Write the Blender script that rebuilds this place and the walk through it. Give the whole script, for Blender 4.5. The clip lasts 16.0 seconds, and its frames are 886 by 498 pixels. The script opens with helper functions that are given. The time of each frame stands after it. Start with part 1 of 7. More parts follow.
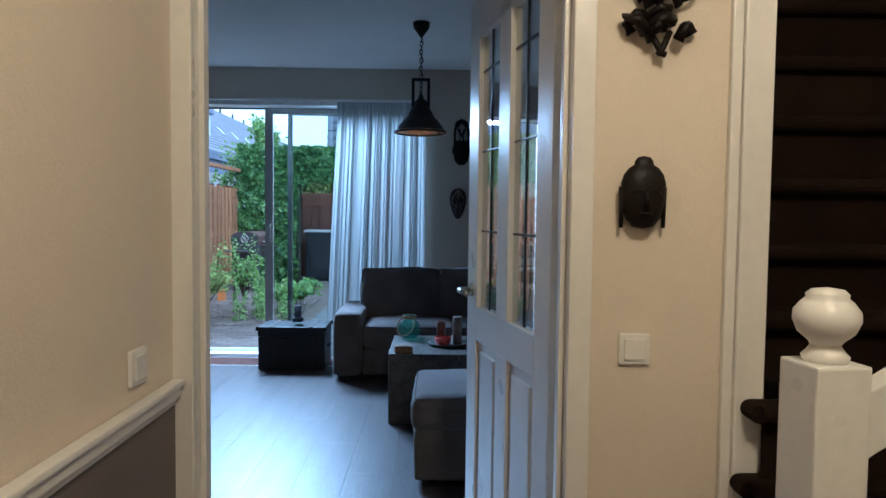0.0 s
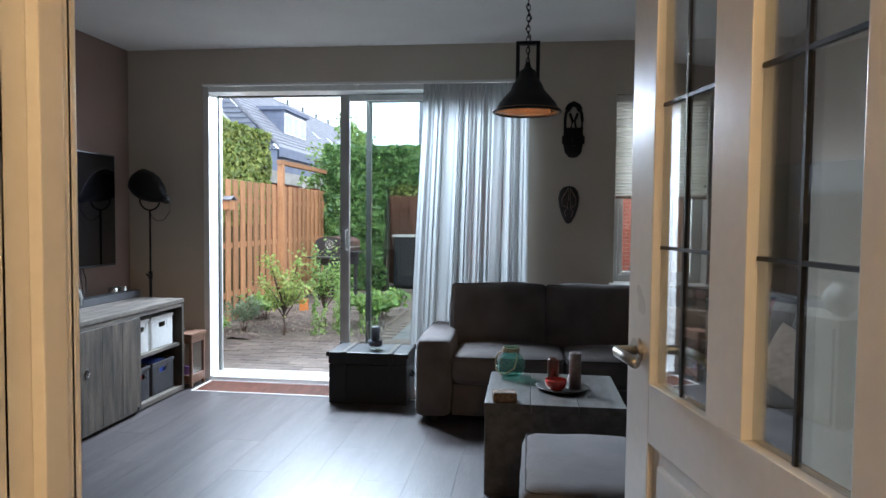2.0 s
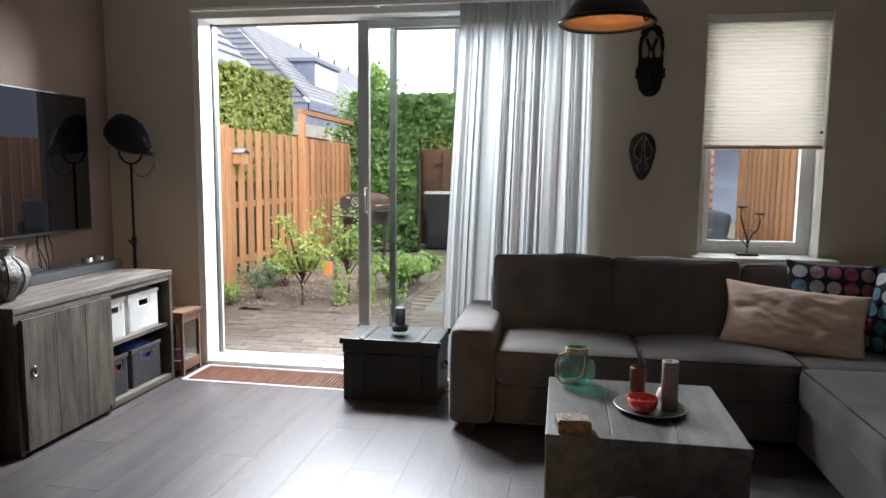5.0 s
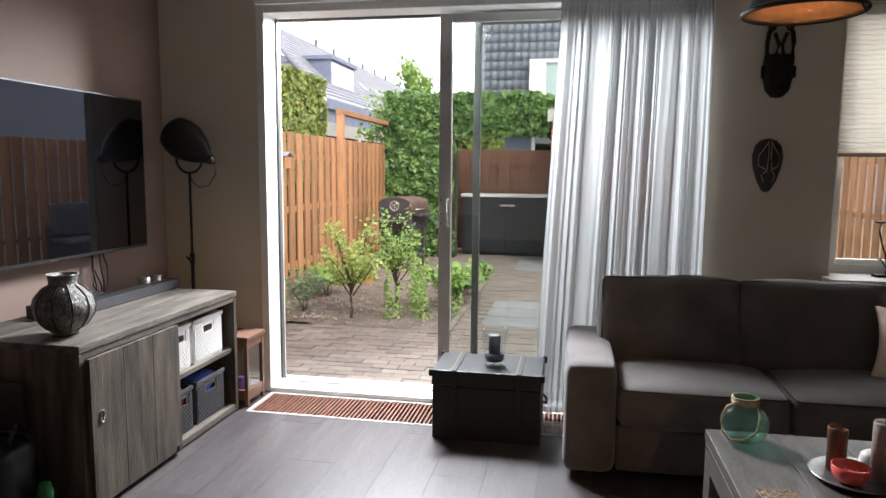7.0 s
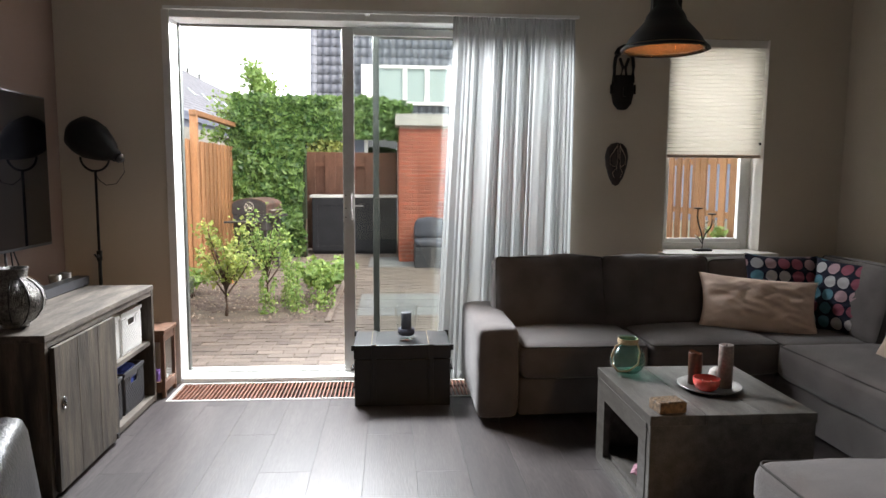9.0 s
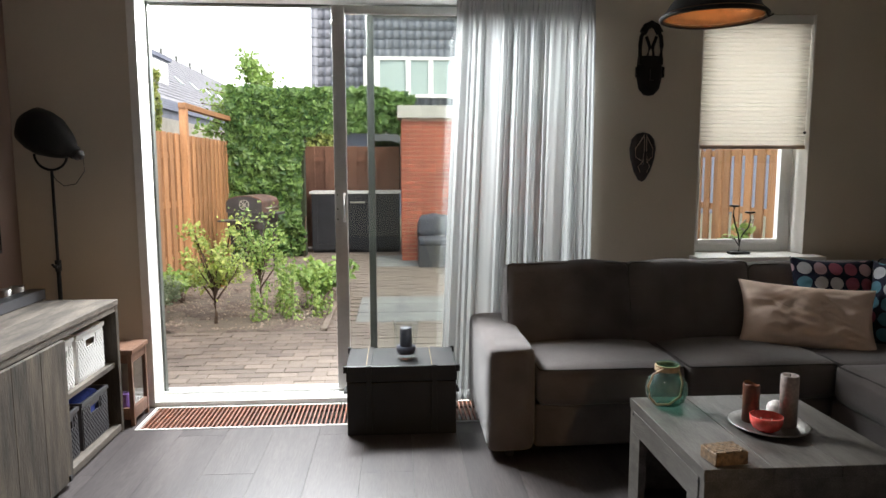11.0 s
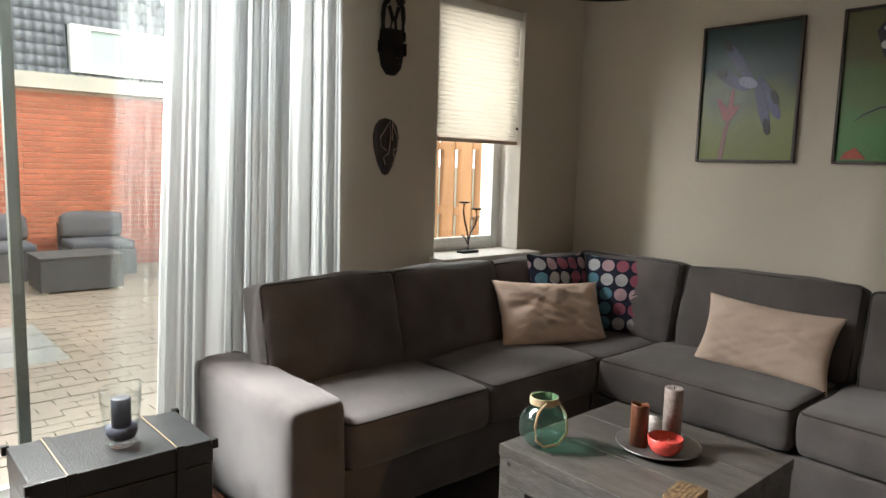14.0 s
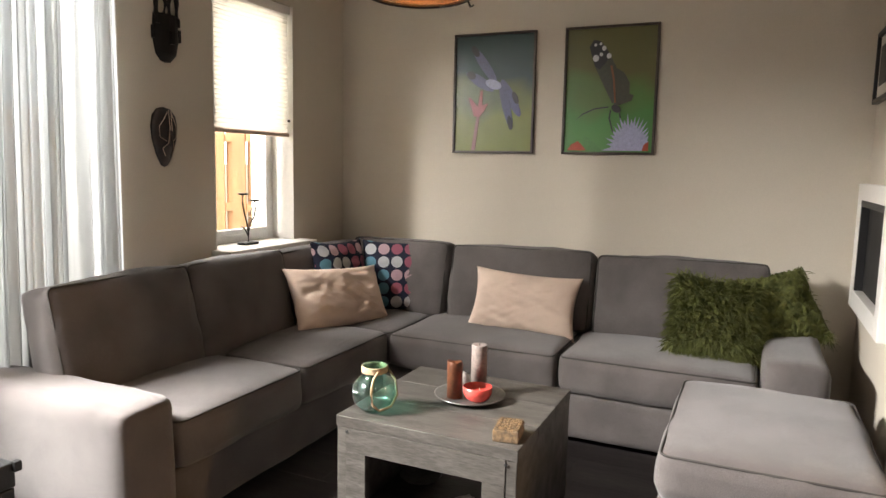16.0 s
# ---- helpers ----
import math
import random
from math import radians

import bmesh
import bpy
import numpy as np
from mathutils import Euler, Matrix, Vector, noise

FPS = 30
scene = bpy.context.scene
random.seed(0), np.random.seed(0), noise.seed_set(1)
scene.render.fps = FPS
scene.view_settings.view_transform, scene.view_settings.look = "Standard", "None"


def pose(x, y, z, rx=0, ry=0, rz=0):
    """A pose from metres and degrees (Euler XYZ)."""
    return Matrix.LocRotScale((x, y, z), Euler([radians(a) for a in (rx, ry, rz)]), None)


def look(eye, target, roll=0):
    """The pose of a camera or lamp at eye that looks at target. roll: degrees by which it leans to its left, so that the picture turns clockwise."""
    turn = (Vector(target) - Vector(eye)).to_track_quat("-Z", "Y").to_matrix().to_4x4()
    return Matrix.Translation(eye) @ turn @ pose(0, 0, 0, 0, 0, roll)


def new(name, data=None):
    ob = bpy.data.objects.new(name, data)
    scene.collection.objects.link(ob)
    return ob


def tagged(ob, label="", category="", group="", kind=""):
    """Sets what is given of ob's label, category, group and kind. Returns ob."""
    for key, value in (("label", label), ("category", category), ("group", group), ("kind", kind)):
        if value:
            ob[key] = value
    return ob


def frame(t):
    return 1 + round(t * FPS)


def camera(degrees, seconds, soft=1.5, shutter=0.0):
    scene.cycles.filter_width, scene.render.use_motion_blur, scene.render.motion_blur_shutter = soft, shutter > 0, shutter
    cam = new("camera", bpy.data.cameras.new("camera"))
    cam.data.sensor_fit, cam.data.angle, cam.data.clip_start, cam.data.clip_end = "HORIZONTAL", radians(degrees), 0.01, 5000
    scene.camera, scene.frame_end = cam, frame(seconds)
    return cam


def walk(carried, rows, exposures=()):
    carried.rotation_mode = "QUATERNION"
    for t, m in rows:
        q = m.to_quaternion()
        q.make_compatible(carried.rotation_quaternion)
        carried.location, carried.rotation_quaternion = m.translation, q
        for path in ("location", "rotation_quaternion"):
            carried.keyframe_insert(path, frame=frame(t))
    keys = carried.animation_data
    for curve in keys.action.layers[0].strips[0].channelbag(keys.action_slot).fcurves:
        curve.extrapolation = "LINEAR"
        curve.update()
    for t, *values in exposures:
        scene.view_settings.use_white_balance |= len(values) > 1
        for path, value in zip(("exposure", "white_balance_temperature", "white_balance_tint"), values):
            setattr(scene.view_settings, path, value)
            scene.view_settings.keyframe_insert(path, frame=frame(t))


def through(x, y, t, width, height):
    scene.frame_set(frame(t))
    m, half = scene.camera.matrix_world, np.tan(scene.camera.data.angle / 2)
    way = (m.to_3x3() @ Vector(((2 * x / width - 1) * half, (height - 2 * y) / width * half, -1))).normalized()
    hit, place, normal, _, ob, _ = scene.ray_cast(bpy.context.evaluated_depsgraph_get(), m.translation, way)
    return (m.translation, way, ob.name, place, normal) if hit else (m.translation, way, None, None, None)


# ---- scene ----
cam = camera(66.1, 16.0)
SLIDER_W, WINDOW_W, HALL_W = 500, 12, 70
EXPOSURES = [(0.0, -0.25, 4200, 2), (0.8, -0.35, 4300, 2), (1.5, -0.15, 4900, 5), (2.5, 0.42, 6100, 10), (4.0, 0.45, 6400, 11), (7.0, 0.38, 6600, 14), (9.0, 0.38, 6750, 13), (12.5, 0.28, 6900, 11), (13.5, 0.48, 7000, 13), (14.0, 0.78, 7150, 11), (14.5, 0.97, 7600, 17), (15.0, 1.25, 7950, 21), (16.0, 1.52, 7500, 15)]
PATH = [
    (0, (-0.046, 0.083, 1.356), (-0.022, 2.079, 1.254), 0.65),
    (0.5, (-0.074, 0.351, 1.361), (-0.106, 2.348, 1.266), 0.55),
    (1, (-0.078, 0.659, 1.366), (-0.189, 2.654, 1.276), 0.4),
    (1.5, (-0.091, 0.904, 1.356), (-0.289, 2.892, 1.272), 0.5),
    (2, (-0.144, 1.154, 1.354), (-0.389, 3.136, 1.26), 0.55),
    (2.5, (-0.165, 1.327, 1.349), (-0.424, 3.307, 1.234), 0.55),
    (3, (-0.172, 1.496, 1.354), (-0.447, 3.473, 1.232), 0.5),
    (3.5, (-0.163, 1.581, 1.353), (-0.449, 3.556, 1.221), 0.55),
    (4, (-0.19, 1.691, 1.343), (-0.487, 3.66, 1.171), 0.6),
    (4.2, (-0.218, 1.773, 1.337), (-0.526, 3.739, 1.145), 0.6),
    (6.3, (-0.564, 2.491, 1.383), (-0.939, 4.441, 1.149), 0.4),
    (6.5, (-0.644, 2.498, 1.387), (-1.024, 4.447, 1.154), 0.4),
    (7, (-0.861, 2.481, 1.419), (-1.228, 4.433, 1.187), 0.5),
    (7.5, (-0.989, 2.437, 1.393), (-1.259, 4.406, 1.175), 0.5),
    (8, (-1.147, 2.299, 1.417), (-1.193, 4.287, 1.201), 0.6),
    (8.5, (-1.273, 2.107, 1.389), (-1.185, 4.094, 1.177), 0.6),
    (9, (-1.341, 1.944, 1.38), (-1.187, 3.926, 1.162), 0.4),
    (9.2, (-1.361, 1.919, 1.392), (-1.196, 3.899, 1.164), 0.4),
    (11.3, (-1.288, 2.597, 1.393), (-1.153, 4.578, 1.153), -0.1),
    (11.5, (-1.325, 2.696, 1.403), (-1.168, 4.674, 1.153), 0.4),
    (12, (-1.342, 2.975, 1.395), (-1.065, 4.94, 1.14), 0.5),
    (12.5, (-1.399, 3.23, 1.41), (-0.961, 5.165, 1.156), 0.7),
    (13, (-1.612, 3.399, 1.403), (-0.987, 5.283, 1.157), 1.0),
    (13.5, (-1.791, 3.494, 1.374), (-0.85, 5.242, 1.136), 1.1),
    (14, (-1.945, 3.619, 1.37), (-0.619, 5.096, 1.126), 1.6),
    (14.5, (-2.038, 3.658, 1.367), (-0.479, 4.889, 1.131), 1.0),
    (15, (-2.183, 3.714, 1.349), (-0.487, 4.749, 1.115), 1.2),
    (15.2, (-2.227, 3.725, 1.33), (-0.499, 4.704, 1.1), 1.2),
    (15.5, (-2.268, 3.751, 1.343), (-0.504, 4.663, 1.104), 1.2),
    (16, (-2.317, 3.796, 1.342), (-0.509, 4.618, 1.101), 1.2),
]
walk(cam, [(t, look(eye, target, roll)) for t, eye, target, roll in PATH], EXPOSURES)

# ---- world, sun, large lights ----
world = bpy.data.worlds.new("sky")
scene.world = world
world.use_nodes = True
wn = world.node_tree.nodes
sky = wn.new("ShaderNodeTexSky")
sky.sky_type = "NISHITA"
sky.sun_disc = False
sky.sun_elevation = radians(48)
sky.sun_rotation = radians(120)
sky.air_density, sky.dust_density, sky.ozone_density = 1.0, 6.0, 1.0
wmix = wn.new("ShaderNodeMix")
wmix.data_type = "RGBA"
wmix.inputs[0].default_value = 0.75
wmix.inputs[7].default_value = (9.0, 9.3, 9.8, 1)
world.node_tree.links.new(sky.outputs[0], wmix.inputs[6])
world.node_tree.links.new(wmix.outputs[2], wn["Background"].inputs[0])
wn["Background"].inputs[1].default_value = 0.3


def lamp(name, kind, m, energy, colour, **extra):
    data = bpy.data.lights.new(name, kind)
    data.energy, data.color = energy, colour
    for k, v in extra.items():
        if k == "size":
            data.size = v
        elif k == "size_y":
            data.shape = "RECTANGLE"
            data.size_y = v
        elif k == "angle":
            data.angle = v
        elif k == "radius":
            data.shadow_soft_size = v
    ob = new(name, data)
    ob.matrix_world = m
    return ob


lamp("sun", "SUN", look((5, 2, 9), (0, 9, 0)), 2.2, (1.0, 0.95, 0.88), angle=radians(18))
lamp("slider_skylight", "AREA", look((-1.95, 7.25, 2.58), (0.15, 3.2, 1.05)), SLIDER_W, (0.87, 0.94, 1.0), size=1.15, size_y=0.45)
lamp("window_skylight", "AREA", look((0.84, 7.2, 1.95), (0.84, 5.0, 0.7)), WINDOW_W, (0.93, 0.97, 1.0), size=0.6, size_y=0.7)
lamp("hall_ceiling_lamp", "POINT", Matrix.Translation((0.44, 0.21, 2.52)), HALL_W, (1.0, 0.62, 0.28), radius=0.12)

# ---- materials ----
def mat(name, c1, c2=None, rough=0.5, scale=8.0, fine=60.0, bump=0.1, metal=0.0, stretch=(1, 1, 1), rand=0.0,
        rough_var=0.08, spec=0.5, mix=1.0, grime=0.25):
    """Two-scale noise surface: c1 and c2 blend by a large noise, a fine noise gives grain and relief."""
    m = bpy.data.materials.new(name)
    m.use_nodes = True
    n, l = m.node_tree.nodes, m.node_tree.links
    bsdf = n["Principled BSDF"]
    c2 = c2 or tuple(c * 0.8 for c in c1)
    geo = n.new("ShaderNodeNewGeometry")
    mp = n.new("ShaderNodeMapping")
    mp.inputs["Scale"].default_value = stretch
    l.new(geo.outputs["Position"], mp.inputs[0])
    info = n.new("ShaderNodeObjectInfo")
    if rand:
        sh = n.new("ShaderNodeVectorMath")
        sh.operation = "SCALE"
        sh.inputs[0].default_value = (7, 13, 5)
        l.new(info.outputs["Random"], sh.inputs["Scale"])
        l.new(sh.outputs[0], mp.inputs["Location"])
    big = n.new("ShaderNodeTexNoise")
    big.inputs["Scale"].default_value, big.inputs["Detail"].default_value = scale, 4
    small = n.new("ShaderNodeTexNoise")
    small.inputs["Scale"].default_value, small.inputs["Detail"].default_value = fine, 3
    l.new(mp.outputs[0], big.inputs["Vector"])
    l.new(mp.outputs[0], small.inputs["Vector"])
    ramp = n.new("ShaderNodeMapRange")
    ramp.inputs["From Min"].default_value, ramp.inputs["From Max"].default_value = 0.3, 0.7
    ramp.inputs["To Max"].default_value = mix
    l.new(big.outputs["Fac"], ramp.inputs["Value"])
    cm = n.new("ShaderNodeMix")
    cm.data_type = "RGBA"
    cm.inputs[6].default_value, cm.inputs[7].default_value = (*c1, 1), (*c2, 1)
    l.new(ramp.outputs[0], cm.inputs[0])
    gr = n.new("ShaderNodeMapRange")
    gr.inputs["From Min"].default_value, gr.inputs["From Max"].default_value = 0.25, 0.75
    gr.inputs["To Min"].default_value, gr.inputs["To Max"].default_value = 1 - grime, 1 + grime
    l.new(small.outputs["Fac"], gr.inputs["Value"])
    value = gr.outputs[0]
    if rand:
        rr = n.new("ShaderNodeMapRange")
        rr.inputs["To Min"].default_value, rr.inputs["To Max"].default_value = 1 - rand, 1 + rand
        l.new(info.outputs["Random"], rr.inputs["Value"])
        mul = n.new("ShaderNodeMath")
        mul.operation = "MULTIPLY"
        l.new(value, mul.inputs[0])
        l.new(rr.outputs[0], mul.inputs[1])
        value = mul.outputs[0]
    hs = n.new("ShaderNodeHueSaturation")
    l.new(cm.outputs[2], hs.inputs["Color"])
    l.new(value, hs.inputs["Value"])
    l.new(hs.outputs[0], bsdf.inputs["Base Color"])
    rv = n.new("ShaderNodeMapRange")
    rv.inputs["To Min"].default_value, rv.inputs["To Max"].default_value = rough - rough_var, rough + rough_var
    l.new(big.outputs["Fac"], rv.inputs["Value"])
    l.new(rv.outputs[0], bsdf.inputs["Roughness"])
    bsdf.inputs["Metallic"].default_value = metal
    bsdf.inputs["Specular IOR Level"].default_value = spec
    if bump:
        bp = n.new("ShaderNodeBump")
        bp.inputs["Strength"].default_value, bp.inputs["Distance"].default_value = bump, 0.01
        l.new(small.outputs["Fac"], bp.inputs["Height"])
        l.new(bp.outputs[0], bsdf.inputs["Normal"])
    return m


def glass(name, tint=(0.96, 0.98, 0.97), gloss=0.02, ior=1.45, power=5.0):
    """Thin clear pane: straight transmission with a Fresnel gloss."""
    m = bpy.data.materials.new(name)
    m.use_nodes = True
    n, l = m.node_tree.nodes, m.node_tree.links
    n.remove(n["Principled BSDF"])
    tr, gl, fr, pw, mx = (n.new("ShaderNode" + k) for k in ("BsdfTransparent", "BsdfGlossy", "LayerWeight", "Math", "MixShader"))
    ma = n.new("ShaderNodeMath")
    tr.inputs[0].default_value = (*tint, 1)
    gl.inputs["Roughness"].default_value = gloss
    fr.inputs[0].default_value = 0.5
    pw.operation, ma.operation = "POWER", "MULTIPLY_ADD"
    pw.inputs[1].default_value = power
    ma.inputs[1].default_value, ma.inputs[2].default_value = 0.9, 0.25 * (ior - 1) ** 2
    l.new(fr.outputs["Facing"], pw.inputs[0])
    l.new(pw.outputs[0], ma.inputs[0])
    l.new(ma.outputs[0], mx.inputs[0])
    l.new(tr.outputs[0], mx.inputs[1])
    l.new(gl.outputs[0], mx.inputs[2])
    l.new(mx.outputs[0], n["Material Output"].inputs[0])
    return m


def sheer(name, colour, clear, through=0.5, weave=0.0):
    """Thin cloth: part see-through, part translucent, part diffuse."""
    m = bpy.data.materials.new(name)
    m.use_nodes = True
    n, l = m.node_tree.nodes, m.node_tree.links
    n.remove(n["Principled BSDF"])
    tr, tl, df, m1, m2 = (n.new("ShaderNode" + k) for k in ("BsdfTransparent", "BsdfTranslucent", "BsdfDiffuse", "MixShader", "MixShader"))
    tl.inputs[0].default_value = df.inputs[0].default_value = (*colour, 1)
    m1.inputs[0].default_value, m2.inputs[0].default_value = through, clear
    l.new(df.outputs[0], m1.inputs[1])
    l.new(tl.outputs[0], m1.inputs[2])
    l.new(m1.outputs[0], m2.inputs[1])
    l.new(tr.outputs[0], m2.inputs[2])
    if weave:
        geo, no, mr = n.new("ShaderNodeNewGeometry"), n.new("ShaderNodeTexNoise"), n.new("ShaderNodeMapRange")
        mp = n.new("ShaderNodeMapping")
        mp.inputs["Scale"].default_value = (90, 90, 4)
        no.inputs["Scale"].default_value = 1.0
        mr.inputs["To Min"].default_value, mr.inputs["To Max"].default_value = clear - weave, clear + weave
        l.new(geo.outputs["Position"], mp.inputs[0])
        l.new(mp.outputs[0], no.inputs["Vector"])
        l.new(no.outputs["Fac"], mr.inputs["Value"])
        l.new(mr.outputs[0], m2.inputs[0])
    l.new(m2.outputs[0], n["Material Output"].inputs[0])
    return m


def glow(name, colour, strength):
    m = bpy.data.materials.new(name)
    m.use_nodes = True
    b = m.node_tree.nodes["Principled BSDF"]
    b.inputs["Base Color"].default_value = (*colour, 1)
    b.inputs["Emission Color"].default_value = (*colour, 1)
    b.inputs["Emission Strength"].default_value = strength
    return m


WALL = mat("greige_wall_paint", (0.59, 0.53, 0.445), (0.555, 0.5, 0.42), 0.75, 2.0, 160, 0.12, grime=0.03)
TVWALL = mat("brown_wall_paint", (0.24, 0.165, 0.13), (0.22, 0.15, 0.12), 0.75, 2.0, 160, 0.12, grime=0.03)
HALLWALL = mat("cream_wall_paint", (0.72, 0.64, 0.52), (0.69, 0.61, 0.5), 0.7, 2.0, 160, 0.15, grime=0.03)
DADO = mat("taupe_dado_paint", (0.16, 0.13, 0.115), (0.14, 0.115, 0.1), 0.6, 3.0, 120, 0.1, grime=0.05)
CEIL = mat("white_ceiling_plaster", (0.78, 0.77, 0.75), (0.74, 0.73, 0.71), 0.85, 2.5, 90, 0.25, grime=0.04)
WHITE = mat("white_gloss_paint", (0.8, 0.78, 0.74), (0.76, 0.74, 0.7), 0.3, 3.0, 40, 0.04, grime=0.03)
UPVC = mat("white_window_frame", (0.78, 0.78, 0.76), (0.7, 0.7, 0.68), 0.35, 3.0, 40, 0.03, grime=0.04)
ALU = mat("anodised_aluminium", (0.55, 0.55, 0.53), (0.45, 0.45, 0.44), 0.4, 5, 80, 0.03, metal=0.6, grime=0.06)
DARKALU = mat("dark_aluminium", (0.12, 0.13, 0.12), (0.09, 0.1, 0.09), 0.4, 5, 80, 0.03, metal=0.3)
FLOORWOOD = mat("dark_grey_oak_laminate", (0.062, 0.053, 0.052), (0.03, 0.025, 0.025), 0.4, 1.6, 22, 0.1, stretch=(6, 0.7, 6), rand=0.22, grime=0.35, rough_var=0.08)
GLASS = glass("clear_glass")
DOORGLASS = glass("double_door_glass", (0.9, 0.91, 0.89), 0.01, 1.7, 2.8)


# ---- building helpers ----
def box(bm, x0, y0, z0, x1, y1, z1, m=None):
    """An axis-aligned box between two corners, added to bm."""
    r = bmesh.ops.create_cube(bm, size=1.0)
    bmesh.ops.transform(bm, matrix=Matrix.LocRotScale(((x0 + x1) / 2, (y0 + y1) / 2, (z0 + z1) / 2), None, (abs(x1 - x0), abs(y1 - y0), abs(z1 - z0))), verts=r["verts"])
    if m:
        bmesh.ops.transform(bm, matrix=m, verts=r["verts"])
    return r["verts"]


def cyl(bm, p, q, r0, r1=None, seg=12, caps=True):
    """A tapered round bar from p to q, added to bm."""
    p, q = Vector(p), Vector(q)
    r1 = r0 if r1 is None else r1
    r = bmesh.ops.create_cone(bm, cap_ends=caps, segments=seg, radius1=r0, radius2=r1, depth=(q - p).length)
    m = Matrix.Translation((p + q) / 2) @ (q - p).to_track_quat("Z", "Y").to_matrix().to_4x4()
    bmesh.ops.transform(bm, matrix=m, verts=r["verts"])
    return r["verts"]


def lathe(bm, profile, seg=24, at=(0, 0, 0), m=None):
    """A turned shape from (radius, height) pairs, added to bm."""
    rings = []
    for r, z in profile:
        rings.append([bm.verts.new(Vector(at) + Vector((r * math.cos(2 * math.pi * i / seg), r * math.sin(2 * math.pi * i / seg), z))) for i in range(seg)])
    for a, b in zip(rings, rings[1:]):
        for i in range(seg):
            bm.faces.new((a[i], a[(i + 1) % seg], b[(i + 1) % seg], b[i]))
    if profile[0][0] > 1e-4:
        bm.faces.new(list(reversed(rings[0])))
    if profile[-1][0] > 1e-4:
        bm.faces.new(rings[-1])
    if m:
        bmesh.ops.transform(bm, matrix=m, verts=[v for ring in rings for v in ring])
    return bm


def tube(bm, points, r, seg=6):
    """A round tube along points."""
    pts = [Vector(p) for p in points]
    rings = []
    for i, p in enumerate(pts):
        d = (pts[min(i + 1, len(pts) - 1)] - pts[max(i - 1, 0)]).normalized()
        q = d.to_track_quat("Z", "Y")
        rings.append([bm.verts.new(p + q @ Vector((r * math.cos(2 * math.pi * k / seg), r * math.sin(2 * math.pi * k / seg), 0))) for k in range(seg)])
    for a, b in zip(rings, rings[1:]):
        for k in range(seg):
            bm.faces.new((a[k], a[(k + 1) % seg], b[(k + 1) % seg], b[k]))
    if len(rings) > 1:
        bm.faces.new(list(reversed(rings[0])))
        bm.faces.new(rings[-1])


def mesh_of(name, bm, material, smooth=False, bevel=0.0, seg=2):
    if bevel:
        bmesh.ops.bevel(bm, geom=list(bm.edges), offset=bevel, segments=seg, affect="EDGES", profile=0.6, clamp_overlap=True)
    bmesh.ops.recalc_face_normals(bm, faces=bm.faces)
    me = bpy.data.meshes.new(name)
    bm.to_mesh(me)
    bm.free()
    for p in me.polygons:
        p.use_smooth = smooth
    if material:
        for mm in material if isinstance(material, (list, tuple)) else [material]:
            me.materials.append(mm)
    return me


def part(name, bm, material, parent=None, label="", smooth=False, bevel=0.0, seg=2):
    """Links a bmesh as one mesh object under a thing or a part."""
    ob = new(name, mesh_of(name, bm, material, smooth, bevel, seg))
    if parent:
        ob.parent = parent
    return tagged(ob, label)


def thing(name, label, category, at=(0, 0, 0), turn=0, group="", kind=""):
    """An empty at a thing's base, which its parts hang under."""
    ob = new(name)
    ob.matrix_world = pose(*at, 0, 0, turn)
    ob.empty_display_size = 0.1
    return tagged(ob, label, category, group, kind)


def solid(name, bm, material, label, category, kind="", group="", smooth=False, bevel=0.0, seg=2):
    """A thing that is one mesh."""
    ob = part(name, bm, material, None, "", smooth, bevel, seg)
    return tagged(ob, label, category, group, kind)


def B(*boxes):
    bm = bmesh.new()
    for b in boxes:
        box(bm, *b)
    return bm


def piece(name, me, parent, m):
    """An object on shared mesh data, as a piece of its parent."""
    ob = new(name, me)
    ob.parent = parent
    ob.matrix_basis = m
    return ob


# ---- the large structure ----
LX, RX, BY, CZ = -3.41, 1.752, 6.43, 2.685      # left wall, right wall, garden wall, ceiling
HX, HY0, HY1 = -0.673, 1.735, 1.817               # hall's left wall, hall wall's two faces
SX0, SX1, ST = -2.76, -0.14, 2.39                # sliding door's opening
WX0, WX1, WZ0, WZ1 = 0.505, 1.19, 0.865, 2.285   # window's opening
DX0, DX1, DT = -0.625, 0.279, 2.17                # hall door's opening
NY = 3.27                                        # fireplace wall
BACK = -3.2
OUT = BY + 0.33


def structure(name, boxes, material, label, category="wall", bevel=0.0):
    return solid(name, B(*boxes), material, label, category, "structure", bevel=bevel)


structure("wall_garden", [(LX - 0.3, BY, -0.1, SX0, OUT, CZ), (SX0, BY, ST, SX1, OUT, CZ), (SX1, BY, -0.1, WX0, OUT, CZ),
                          (WX0, BY, -0.1, WX1, OUT, WZ0 - 0.002), (WX0, BY, WZ1, WX1, OUT, CZ), (WX1, BY, -0.1, RX + 0.3, OUT, CZ)], WALL, "greige painted garden-side wall with two openings")
structure("wall_television", [(LX - 0.15, BACK, 0, LX, BY - 0.002, CZ)], TVWALL, "matt brown painted wall behind the television")
structure("wall_pictures", [(RX, BACK, 0, RX + 0.15, BY - 0.002, CZ)], WALL, "plain greige painted wall with two pictures")
structure("wall_hall", [(HX - 0.1, HY0, 0, DX0 - 0.04, HY1, CZ), (DX1 + 0.04, HY0, 0, 0.683, HY1, CZ), (DX0 - 0.04, HY0, DT + 0.04, DX1 + 0.04, HY1, CZ), (0.683, HY0, 2.452, RX, HY1, CZ)], HALLWALL, "cream painted hall wall round the door")
structure("wall_hall_left", [(HX - 0.1, BACK, 0, HX, HY0, CZ)], HALLWALL, "cream painted hall side wall")
